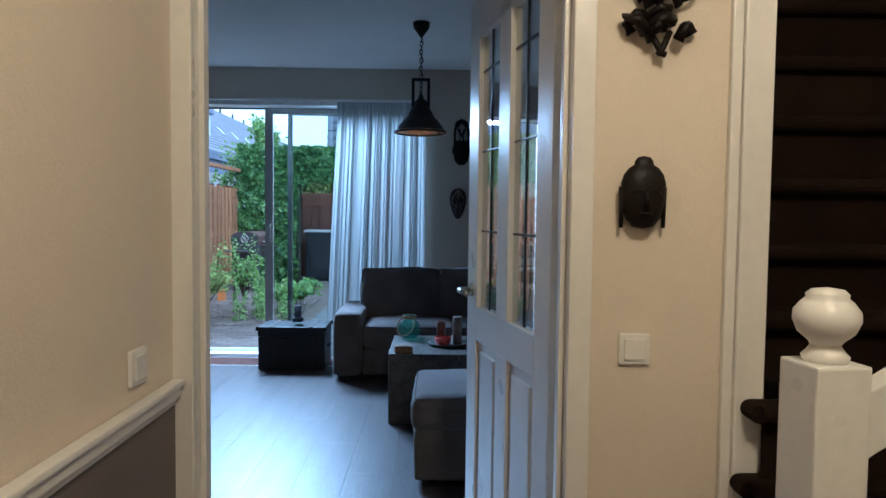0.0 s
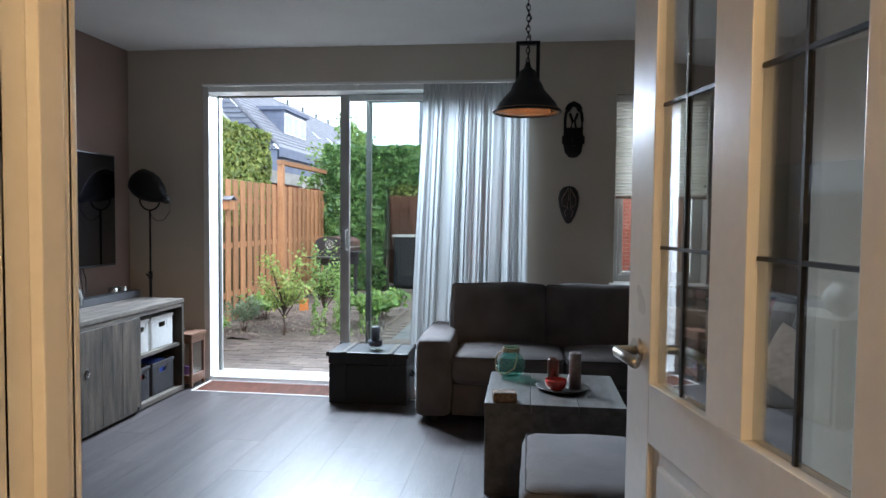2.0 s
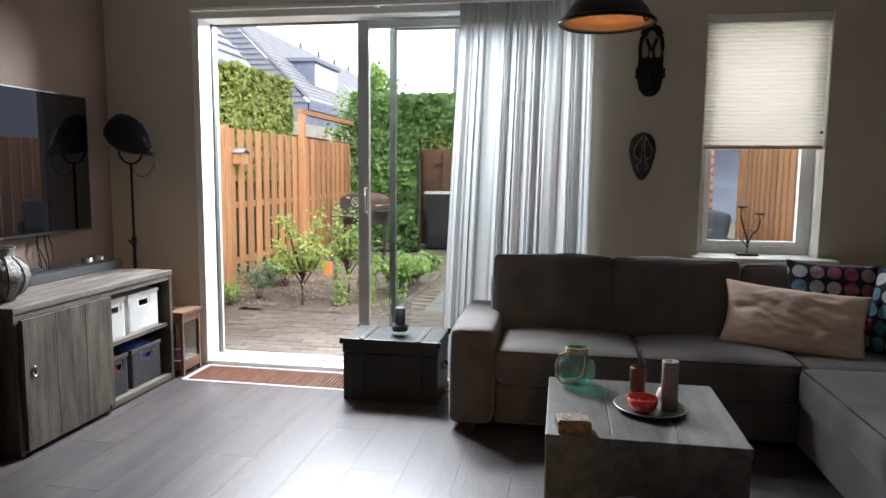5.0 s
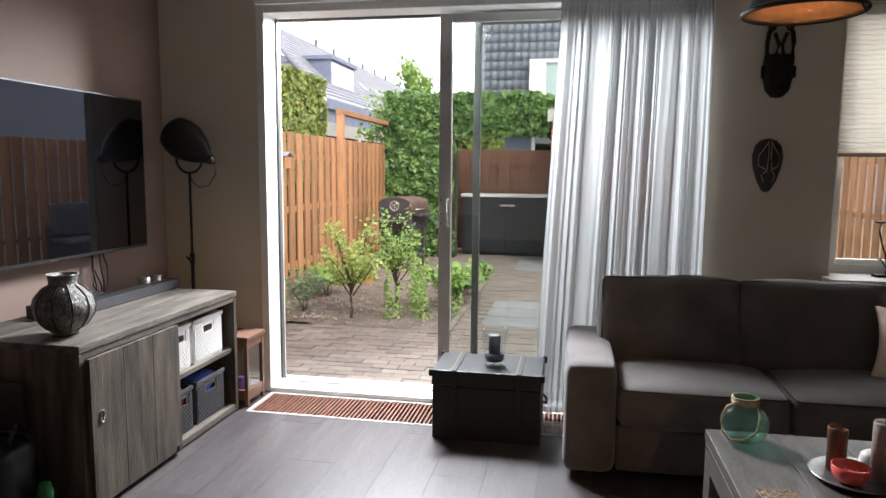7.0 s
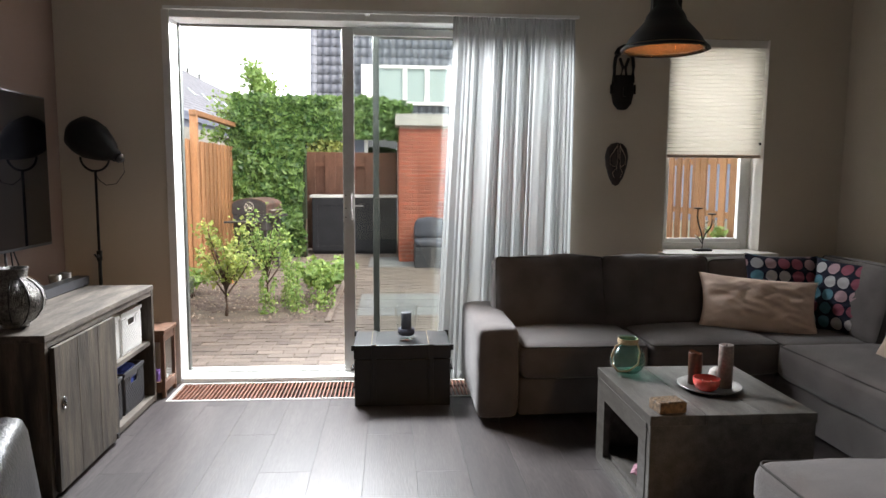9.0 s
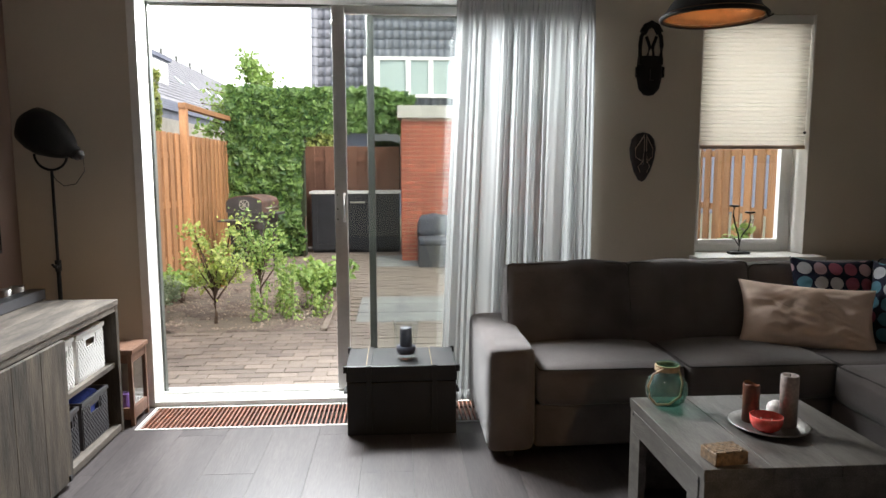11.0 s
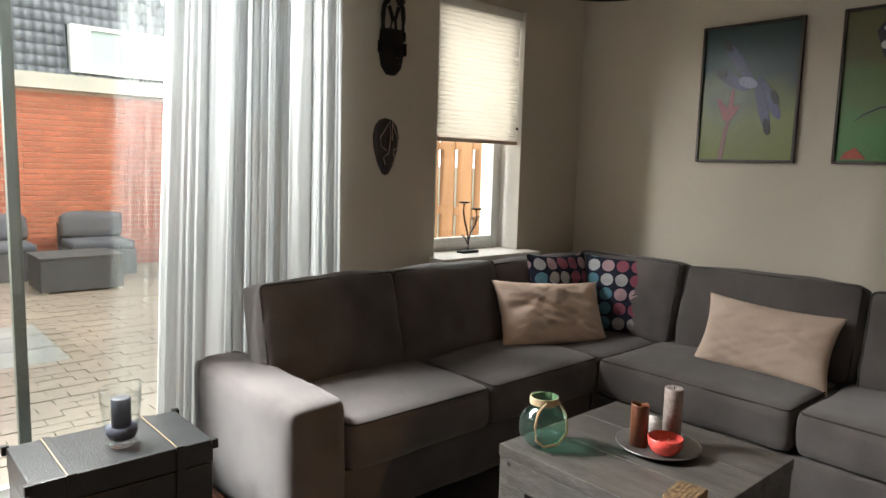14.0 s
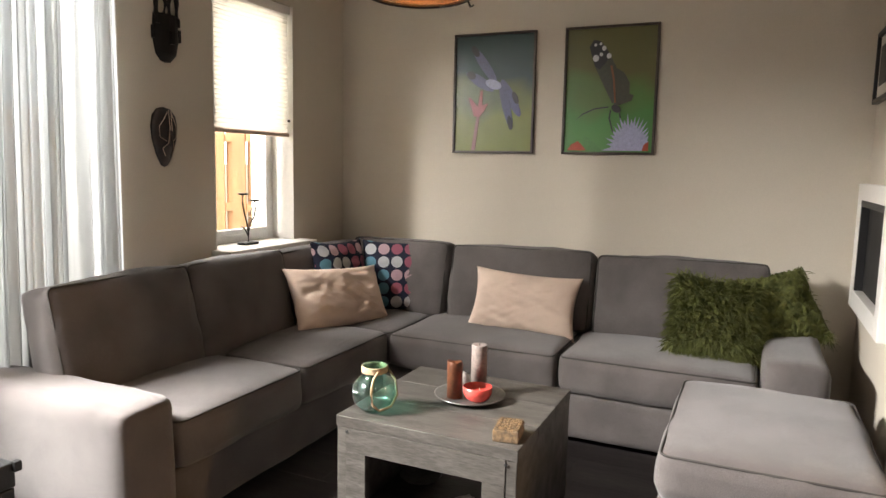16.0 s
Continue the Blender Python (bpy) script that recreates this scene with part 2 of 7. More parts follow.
structure("wall_dado", [(HX, -1.4, 0.0, HX + 0.004, HY0 - 0.006, 0.902)], DADO, "taupe painted lower wall under the chair rail")
structure("wall_back", [(LX - 0.15, BACK - 0.15, 0, RX + 0.15, BACK, CZ)], HALLWALL, "plain cream wall that closes the house")
structure("wall_stairs", [(0.665, HY1 + 0.011, 0, 0.754, NY - 0.1, CZ)], HALLWALL, "cream painted wall beside the stairs")
structure("wall_fireplace", [(0.665, NY - 0.1, 0, RX, NY, CZ)], WALL, "greige wall with a built-in fireplace")
structure("ceiling", [(LX - 0.15, BACK, CZ, RX + 0.15, OUT, CZ + 0.2)], CEIL, "white plastered ceiling", "ceiling")

# chair rail, skirting, door casing
bm = bmesh.new()
for z0, z1, d in ((0.896, 0.913, 0.014), (0.913, 0.941, 0.024), (0.941, 0.956, 0.034)):
    box(bm, HX + 0.0045, -1.4, z0, HX + d, HY0 - 0.03, z1)
solid("trim_chair_rail", bm, WHITE, "white moulded chair rail on the hall wall", "trim", "structure", bevel=0.004)
SKIRT = mat("skirting_paint", (0.6, 0.57, 0.52), None, 0.45, 3, 50, 0.04, grime=0.05)
bm = B((LX + 0.001, BACK, 0.0, LX + 0.014, BY - 0.02, 0.07), (SX1 + 0.02, BY - 0.014, 0, RX - 0.02, BY - 0.001, 0.07), (RX - 0.014, NY, 0, RX - 0.001, BY - 0.02, 0.07), (LX + 0.02, BY - 0.014, 0, SX0 - 0.04, BY - 0.001, 0.07))
solid("baseboard", bm, SKIRT, "low painted skirting along the room's walls", "baseboard", "structure", bevel=0.003)
frame_thing = thing("door_frame", "cream painted wooden door frame with moulded casing", "door frame", kind="structure")
for n, b in (("casing", (DX0 - 0.055, HY0 - 0.022, 0, DX0 - 0.0, HY0 - 0.001, DT + 0.05)), ("casing", (DX1 + 0.0, HY0 - 0.022, 0, DX1 + 0.055, HY0 - 0.001, DT + 0.05)),
             ("casing", (DX0 - 0.055, HY0 - 0.022, DT + 0.051, DX1 + 0.055, HY0 - 0.001, DT + 0.11)),
             ("jamb", (DX0 - 0.038, HY0 - 0.012, 0, DX0, HY1 + 0.012, DT)), ("jamb", (DX1, HY0 - 0.012, 0, DX1 + 0.038, HY1 + 0.012, DT)), ("jamb", (DX0 - 0.038, HY0 - 0.012, DT + 0.001, DX1 + 0.038, HY1 + 0.012, DT + 0.038)),
             ("casing", (DX0 - 0.055, HY1 + 0.001, 0, DX0 - 0.0, HY1 + 0.02, DT + 0.05)), ("casing", (DX1 + 0.0, HY1 + 0.001, 0, DX1 + 0.055, HY1 + 0.02, DT + 0.05))):
    part(n, B(b), WHITE, frame_thing, bevel=0.004)
part("door_stop", B((DX0 + 0.0005, HY0 + 0.025, 0, DX0 + 0.015, HY0 + 0.06, DT - 0.001)), WHITE, frame_thing, bevel=0.002)
part("door_stop", B((DX1 - 0.015, HY0 + 0.025, 0, DX1 - 0.0005, HY0 + 0.06, DT - 0.001)), WHITE, frame_thing, bevel=0.002)
pil = thing("stair_opening_frame", "cream painted casing of the stair opening", "door frame", kind="structure")
part("casing", B((0.657, HY0 - 0.02, 0, 0.683, HY0 - 0.001, 2.45)), WHITE, pil, bevel=0.004)
part("jamb", B((0.684, HY0 - 0.03, 0, 0.756, HY1 + 0.01, 2.45)), WHITE, pil, bevel=0.005)

# window: frame, sash, pane, sill
win = thing("window_1", "white framed window half covered by a pleated blind", "window", kind="structure")
FY = BY + 0.16
part("window_frame", B((WX0, FY, WZ0, WX0 + 0.05, FY + 0.07, WZ1), (WX1 - 0.05, FY, WZ0, WX1, FY + 0.07, WZ1), (WX0 + 0.05, FY, WZ0, WX1 - 0.05, FY + 0.07, WZ0 + 0.05), (WX0 + 0.05, FY, WZ1 - 0.05, WX1 - 0.05, FY + 0.07, WZ1)), UPVC, win, bevel=0.004)
part("sash", B((WX0 + 0.052, FY - 0.015, WZ0 + 0.052, WX0 + 0.085, FY + 0.03, WZ1 - 0.052), (WX1 - 0.085, FY - 0.015, WZ0 + 0.052, WX1 - 0.052, FY + 0.03, WZ1 - 0.052), (WX0 + 0.086, FY - 0.015, WZ0 + 0.052, WX1 - 0.086, FY + 0.03, WZ0 + 0.08), (WX0 + 0.086, FY - 0.015, WZ1 - 0.085, WX1 - 0.086, FY + 0.03, WZ1 - 0.052)), UPVC, win, bevel=0.003)
pane = part("pane", B((WX0 + 0.086, FY + 0.005, WZ0 + 0.08, WX1 - 0.086, FY + 0.009, WZ1 - 0.086)), GLASS, win, "clear glass")
pane.visible_shadow = False
part("window_sill", B((WX0 - 0.03, BY - 0.13, WZ0 - 0.03, WX1 + 0.07, BY - 0.001, WZ0 + 0.002), (WX0 + 0.001, BY - 0.001, WZ0 - 0.03, WX1 - 0.001, FY - 0.001, WZ0 + 0.002)), WHITE, win, "white painted sill", bevel=0.004)
part("reveal", B((WX0 + 0.0005, BY - 0.004, WZ0 + 0.003, WX0 + 0.006, FY - 0.001, WZ1), (WX1 - 0.006, BY - 0.004, WZ0 + 0.003, WX1 - 0.0005, FY - 0.001, WZ1)), WHITE, win)

# sliding door: frame, two leaves
sd = thing("door_1", "wide white-framed aluminium sliding door, slid half open", "sliding door", kind="structure")
part("door_frame", B((SX0, BY - 0.012, 0.0, SX0 + 0.05, OUT - 0.1, ST), (SX1 - 0.05, BY - 0.012, 0, SX1, OUT - 0.1, ST), (SX0 + 0.05, BY - 0.012, ST - 0.05, SX1 - 0.05, OUT - 0.1, ST)), UPVC, sd, bevel=0.005)
part("track", B((SX0 + 0.05, BY - 0.01, 0.0, SX1 - 0.05, OUT - 0.1, 0.03), (SX0 + 0.05, 6.555, 0.03, SX1 - 0.05, 6.575, 0.045), (SX0 + 0.05, 6.625, 0.03, SX1 - 0.05, 6.645, 0.045)), UPVC, sd, "white threshold with two tracks", bevel=0.002)
part("rubber_seal", B((SX0 + 0.0505, 6.58, 0.03, SX0 + 0.062, 6.62, ST - 0.05), (SX0 + 0.062, 6.60, ST - 0.062, SX1 - 0.05, 6.64, ST - 0.0505)), DARKALU, sd, "dark rubber seal")


def leaf(x0, x1, y, stile, m_frame, name):
    lf = part(name, B((x0, y, 0.046, x0 + stile, y + 0.045, ST - 0.064), (x1 - stile, y, 0.046, x1, y + 0.045, ST - 0.064), (x0 + stile, y, 0.046, x1 - stile, y + 0.045, 0.1), (x0 + stile, y, ST - 0.11, x1 - stile, y + 0.045, ST - 0.064)), m_frame, sd, bevel=0.004)
    g = part("pane", B((x0 + stile, y + 0.02, 0.1, x1 - stile, y + 0.025, ST - 0.11)), GLASS, lf, "clear glass")
    g.visible_shadow = False
    return lf


sl = leaf(-1.655, -0.2, 6.545, 0.075, ALU, "sliding_leaf")
fx = leaf(-1.458, -0.195, 6.615, 0.042, DARKALU, "fixed_leaf")
part("handle_plate", B((-1.648, 6.5385, 1.05, -1.588, 6.5445, 1.27)), ALU, sl, "pale metal lock plate", bevel=0.002)
for z in (1.09, 1.15, 1.235):
    bm = bmesh.new()
    cyl(bm, (-1.638, 6.538, z), (-1.638, 6.5362, z), 0.005, None, 10)
    part("screw", bm, DARKALU, sl)
bm = bmesh.new()
tube(bm, [(-1.596, 6.54, 1.08), (-1.596, 6.505, 1.085), (-1.596, 6.505, 1.235), (-1.596, 6.54, 1.24)], 0.008, 8)
part("pull_handle", bm, UPVC, sl, smooth=True)

# floor: subfloor under separate planks
structure("subfloor", [(LX - 0.15, BACK, -0.2, RX + 0.15, 6.05, -0.012), (LX - 0.15, 6.05, -0.2, RX + 0.15, OUT, -0.09)], DARKALU, "dark subfloor under the planks", "floor")

# ---- soft furnishing helpers ----
def soft_box(bm, size, r, bulge=0.0, rough=0.0, n=7, seed=0.0, pinch=0.0):
    """A rounded, slightly swollen box about the origin (its faces bulge, its surface waves a little)."""
    half = [s / 2 for s in size]

    def steps(h):
        inner = [-(h - r) + 2 * (h - r) * i / n for i in range(n + 1)]
        return [-h, -h + 0.3 * r] + inner + [h - 0.3 * r, h]
    grids = [steps(h) for h in half]
    made = {}

    def vert(x, y, z):
        key = (round(x, 6), round(y, 6), round(z, 6))
        if key in made:
            return made[key]
        p = Vector((x, y, z))
        q = Vector([max(-(h - r), min(h - r, c)) for c, h in zip(p, half)])
        d = p - q
        if d.length > 1e-9:
            p = q + d.normalized() * min(r, d.length * 1.0) if d.length < r else q + d.normalized() * r
        u, v, w = (c / h for c, h in zip(p, half))
        k = Vector((u * (1 - v * v) * (1 - w * w) * 0.4, v * (1 - u * u) * (1 - w * w) * 0.4, w * (1 - u * u) * (1 - v * v)))
        p = p + k * bulge
        if pinch:
            p.x *= 1 - pinch * (1 - v * v)
            p.y *= 1 - pinch * (1 - u * u)
        if rough:
            s = Vector((x, y, z)) * 5 + Vector((seed, seed * 1.7, 0))
            p = p + p.normalized() * noise.noise(s * 0.8) * rough * 1.6 + p.normalized() * (noise.noise(s * 3.1) * 0.35 - abs(noise.noise(Vector((s.x * 1.5 + s.y, s.y * 2.2, s.z * 1.2)))) * 0.9) * rough
        made[key] = bm.verts.new(p)
        return made[key]
    for a in range(3):
        b, c = (a + 1) % 3, (a + 2) % 3
        for side in (-half[a], half[a]):
            for i in range(len(grids[b]) - 1):
                for j in range(len(grids[c]) - 1):
                    quad = []
                    for bi, cj in ((i, j), (i + 1, j), (i + 1, j + 1), (i, j + 1)):
                        co = [0, 0, 0]
                        co[a], co[b], co[c] = side, grids[b][bi], grids[c][cj]
                        quad.append(vert(*co))
                    if len(set(quad)) > 2:
                        try:
                            bm.faces.new(list(dict.fromkeys(quad)))
                        except ValueError:
                            pass
    return bm


def piping(bm, size, r, at_top=True, thick=0.006):
    hx, hy, hz = (s / 2 for s in size)
    e = r * 0.72
    z = (hz - r + e) * (1 if at_top else -1)
    pts = []
    for cx, cy, a0 in ((hx - r, hy - r, 0), (-hx + r, hy - r, 90), (-hx + r, -hy + r, 180), (hx - r, -hy + r, 270)):
        for i in range(5):
            a = radians(a0 + i * 22.5)
            pts.append((cx + e * math.cos(a), cy + e * math.sin(a), z))
    pts.append(pts[0])
    tube(bm, pts, thick, 5)


def cushion(name, parent, size, r, bulge, m, material, pipe=None, seed=0.0, rough=0.009, pinch=0.0):
    ob = part(name, soft_box(bmesh.new(), size, r, bulge, rough, 15, seed, pinch), material, parent, smooth=True)
    ob.matrix_basis = m
    if pipe:
        bm = bmesh.new()
        piping(bm, size, r, True, 0.0045)
        p = part("piping", bm, pipe, ob, "dark piped seam", smooth=True)
    return ob


def pillow(name, label, size, m, material, group="", seed=1.0, wrinkle=0.012):
    """A square-cornered, puffed scatter cushion; its face looks along local z."""
    bm = bmesh.new()
    n = 44
    w, h, t = size
    for side in (1, -1):
        g = []
        for i in range(n + 1):
            row = []
            for j in range(n + 1):
                u, v = -1 + 2 * i / n, -1 + 2 * j / n
                puff = max(0.0, (1 - abs(u) ** 2.6) * (1 - abs(v) ** 2.6)) ** 0.55
                x = u * w / 2 * (1 - 0.09 * (1 - v * v) * abs(u) ** 3)
                y = v * h / 2 * (1 - 0.1 * (1 - u * u) * abs(v) ** 3)
                q = Vector((x * 9 + seed, y * 11, side * 1.3))
                wr = noise.noise(q) * wrinkle + noise.noise(q * 2.3) * wrinkle * 0.5 - abs(noise.noise(Vector((x * 7 + y * 17 + seed, y * 6 - x * 5, 0)))) * wrinkle * 1.9 - abs(noise.noise(Vector((x * 12 - y * 24, y * 9 + seed, 5)))) * wrinkle * 1.1
                row.append(bm.verts.new((x, y, side * (t / 2 * puff + wr * puff))))
            g.append(row)
        for i in range(n):
            for j in range(n):
                bm.faces.new((g[i][j], g[i + 1][j], g[i + 1][j + 1], g[i][j + 1]))
    bmesh.ops.remove_doubles(bm, verts=bm.verts, dist=0.0004)
    ob = solid(name, bm, material, label, "cushion", group=group, smooth=True)
    ob.matrix_world = m
    return ob


# ---- more materials ----
SOFA = mat("grey_brown_sofa_cloth", (0.124, 0.108, 0.104), (0.08, 0.07, 0.068), 0.92, 4.5, 420, 0.3, spec=0.2, grime=0.25)
SOFA.node_tree.nodes["Principled BSDF"].inputs["Sheen Weight"].default_value = 0.22
PIPE = mat("dark_piping", (0.06, 0.055, 0.052), None, 0.9, 5, 300, 0.1, spec=0.2)
TABLEWOOD = mat("grey_stained_wood", (0.088, 0.081, 0.072), (0.042, 0.037, 0.032), 0.42, 2.6, 24, 0.2, stretch=(9, 1.5, 9), grime=0.4, rand=0.1)
SCAFFOLD = mat("weathered_scaffold_wood", (0.13, 0.108, 0.086), (0.032, 0.026, 0.021), 0.62, 3.2, 28, 0.3, stretch=(5, 0.9, 5), grime=0.35, rand=0.15)
SCAFFOLDV = mat("weathered_upright_boards", (0.095, 0.074, 0.053), (0.014, 0.012, 0.01), 0.6, 3.5, 28, 0.3, stretch=(6, 6, 0.8), grime=0.35, rand=0.25)
BLACKLEATHER = mat("black_leatherette", (0.016, 0.017, 0.018), (0.011, 0.012, 0.013), 0.42, 6, 140, 0.25, spec=0.35, grime=0.15)
BLACKMETAL = mat("black_lacquered_metal", (0.012, 0.012, 0.012), (0.008, 0.008, 0.008), 0.5, 8, 120, 0.08, grime=0.15, spec=0.25)
STEEL = mat("brushed_steel", (0.52, 0.49, 0.44), (0.42, 0.4, 0.36), 0.32, 6, 200, 0.04, metal=0.95, grime=0.1)
CARVED = mat("dark_carved_wood", (0.011, 0.008, 0.007), (0.006, 0.005, 0.004), 0.45, 12, 90, 0.12, grime=0.3, spec=0.2)
LINEN = mat("beige_linen", (0.66, 0.52, 0.43), (0.57, 0.44, 0.36), 0.9, 6, 380, 0.3, spec=0.15, grime=0.1)
SCREEN = mat("black_glossy_screen", (0.004, 0.004, 0.005), (0.003, 0.003, 0.004), 0.02, 3, 40, 0.0, rough_var=0.005, spec=1.0)
PLASTIC = mat("black_plastic", (0.018, 0.018, 0.019), (0.013, 0.013, 0.014), 0.4, 6, 100, 0.08)
WHITEBASKET = mat("white_woven_plastic", (0.72, 0.72, 0.7), (0.62, 0.62, 0.6), 0.45, 5, 60, 0.05, grime=0.06)
GREYBASKET = mat("anthracite_woven_plastic", (0.05, 0.05, 0.055), (0.035, 0.035, 0.04), 0.5, 5, 60, 0.05, grime=0.1)
CARPET = mat("dark_brown_stair_carpet", (0.016, 0.009, 0.006), (0.01, 0.006, 0.004), 0.97, 6, 300, 0.5, spec=0.1, grime=0.3)
BROWNWAX = mat("brown_candle_wax", (0.13, 0.04, 0.015), (0.07, 0.022, 0.01), 0.4, 14, 60, 0.15, grime=0.25)
GREYWAX = mat("taupe_candle_wax", (0.24, 0.19, 0.17), (0.2, 0.165, 0.15), 0.5, 8, 90, 0.1)
DARKWAX = mat("dark_blue_grey_wax", (0.03, 0.034, 0.045), None, 0.5, 8, 90, 0.08)
CORAL = mat("coral_glass_bowl", (0.62, 0.075, 0.06), (0.55, 0.06, 0.05), 0.25, 6, 60, 0.03)
PEWTER = mat("pewter_plate", (0.3, 0.29, 0.28), (0.2, 0.2, 0.19), 0.35, 9, 90, 0.1, metal=0.8, grime=0.2)
ROPE = mat("jute_rope", (0.42, 0.32, 0.2), (0.3, 0.22, 0.13), 0.9, 40, 300, 0.5)
RATTAN = mat("brown_woven_straw", (0.22, 0.13, 0.06), (0.05, 0.03, 0.014), 0.6, 60, 200, 0.6, grime=0.4)
REDWOOD = mat("reddish_wood", (0.17, 0.085, 0.05), (0.1, 0.05, 0.03), 0.5, 6, 40, 0.2, stretch=(5, 5, 1), grime=0.3)
CHROME = mat("chrome", (0.7, 0.7, 0.7), None, 0.15, 5, 60, 0.0, metal=1.0)
GRILLWOOD = mat("mahogany_grille_bars", (0.2, 0.075, 0.045), (0.13, 0.05, 0.03), 0.45, 9, 80, 0.1, rand=0.2)
DARKVOID = mat("dark_interior", (0.012, 0.012, 0.013), None, 0.7, 5, 60, 0.0)
SHEER = sheer("sheer_white_curtain", (0.4, 0.412, 0.41), 0.08, 0.24, 0.04)
BLIND = sheer("cream_pleated_blind", (0.86, 0.84, 0.79), 0.04, 0.6)
FURGREEN = mat("olive_fake_fur", (0.135, 0.145, 0.045), (0.06, 0.068, 0.022), 0.85, 25, 200, 0.2, spec=0.2, grime=0.4)
AQUA = glass("turquoise_glass", (0.74, 0.94, 0.89), 0.05, 1.5)
AQUADOT = glass("turquoise_glass_dimples", (0.9, 0.985, 0.965), 0.08, 1.9)
TUMBLER = glass("tumbler_glass", (0.97, 0.98, 0.98), 0.02, 1.25)
SILVERVASE = mat("antique_silver_mosaic", (0.24, 0.23, 0.21), (0.07, 0.066, 0.06), 0.36, 60, 220, 0.7, metal=0.6, grime=0.6)

# ---- hall ----
D = pose(0.299, 1.886, 0.0, 0, 0, 102.1)
DL, DTK = 0.845, 0.04
door = thing("hall_door", "white panelled hall door with leaded glass, standing open", "door", kind="")
door.matrix_world = D
cols = [(0.115, 0.36), (0.475, 0.72)]
part("stile", B((0.0, 0, 0.01, 0.115, DTK, 2.15)), WHITE, door, bevel=0.003)
part("stile", B((0.72, 0, 0.01, DL, DTK, 2.15)), WHITE, door, bevel=0.003)
part("rail", B((0.1152, 0.0, 2.0, 0.7198, DTK, 2.15)), WHITE, door, bevel=0.002)
part("rail", B((0.1152, 0.0, 0.893, 0.7198, DTK, 1.016)), WHITE, door, bevel=0.002)
part("rail", B((0.1152, 0.0, 0.01, 0.7198, DTK, 0.19)), WHITE, door, bevel=0.002)
part("muntin", B((0.3602, 0.0, 1.0162, 0.4748, DTK, 2.0498)), WHITE, door, bevel=0.002)
part("muntin", B((0.3602, 0.0, 0.1902, 0.4748, DTK, 0.8928)), WHITE, door, bevel=0.002)
for a, b in cols:
    g = part("pane", B((a + 0.001, 0.018, 1.017, b - 0.001, 0.022, 2.049)), DOORGLASS, door, "clear leaded glass")
    g.visible_shadow = False
    bm = bmesh.new()
    mid = (a + b) / 2 + 0.012
    box(bm, mid - 0.0035, 0.015, 1.017, mid + 0.0035, 0.025, 2.049)
    for z in (1.296, 1.584, 1.872):
        box(bm, a + 0.002, 0.0155, z - 0.0035, b - 0.002, 0.0245, z + 0.0035)
    part("lead_came", bm, PLASTIC, g, "dark lead strips")
    pn = part("panel", B((a + 0.0005, 0.012, 0.1905, b - 0.0005, 0.028, 0.8925)), WHITE, door)
    part("raised_field", B((a + 0.035, 0.004, 0.225, b - 0.035, 0.036, 0.858)), WHITE, pn, bevel=0.008)
for s in (1, -1):
    y0 = DTK if s > 0 else 0.0
    bm = bmesh.new()
    cyl(bm, (0.78, y0, 1.074), (0.78, y0 + s * 0.009, 1.074), 0.026, None, 24)
    rose = part("rosette", bm, STEEL, door, "brushed steel rosette", smooth=False)
    bm = bmesh.new()
    tube(bm, [(0.78, y0 + s * 0.008, 1.074), (0.78, y0 + s * 0.035, 1.074), (0.773, y0 + s * 0.05, 1.074), (0.755, y0 + s * 0.055, 1.074), (0.72, y0 + s * 0.055, 1.074), (0.655, y0 + s * 0.055, 1.072)], 0.0105, 12)
    part("lever", bm, STEEL, rose, smooth=True)
for z in (0.3, 1.1, 1.85):
    bm2 = bmesh.new()
    cyl(bm2, (-0.004, -0.004, z - 0.04), (-0.004, -0.004, z + 0.04), 0.008)
    part("hinge", bm2, STEEL, door, smooth=True)


def light_switch(at, face, label):
    """A square rocker switch; its face looks along local -y."""
    t = thing("light_switch", label, "light switch", at, face)
    part("plate", B((-0.038, -0.011, -0.038, 0.038, -0.001, 0.038)), WHITE, t, bevel=0.004)
    part("rocker", B((-0.026, -0.016, -0.026, 0.026, -0.0112, 0.026)), WHITE, t, bevel=0.002)
    return t


light_switch((0.444, HY0, 1.032), 0, "cream square rocker switch on the hall wall")
light_switch((HX, 1.504, 1.03), 90, "white rocker switch above the chair rail")

# carved head and figure on the hall wall (plain carved shapes)
bm = bmesh.new()
lathe(bm, [(0.0, -0.1), (0.03, -0.095), (0.05, -0.07), (0.062, -0.02), (0.064, 0.03), (0.057, 0.055), (0.042, 0.074), (0.028, 0.082), (0.026, 0.094), (0.018, 0.104), (0.0, 0.108)], 32)
for v in bm.verts:
    v.co.y *= 0.55
for s in (-1, 1):
    cyl(bm, (s * 0.06, 0.004, 0.02), (s * 0.061, 0.006, -0.098), 0.009, 0.006, 10)
cyl(bm, (0, -0.034, 0.012), (0, -0.038, -0.04), 0.004, 0.009, 10)
for s in (-1, 1):
    tube(bm, [(s * 0.012, -0.035, 0.004), (s * 0.026, -0.034, 0.01), (s * 0.042, -0.027, 0.0)], 0.003, 6)
tube(bm, [(-0.018, -0.031, -0.056), (0, -0.034, -0.058), (0.018, -0.031, -0.056)], 0.004, 6)
ob = solid("wall_carving", bm, CARVED, "black carved wooden head hung on the cream wall", "wall carving", smooth=True)
ob.matrix_world = pose(0.4495, HY0 - 0.03, 1.41) @ Matrix.Diagonal((0.83, 0.83, 0.83, 1))
bm = bmesh.new()
rnd = random.Random(5)
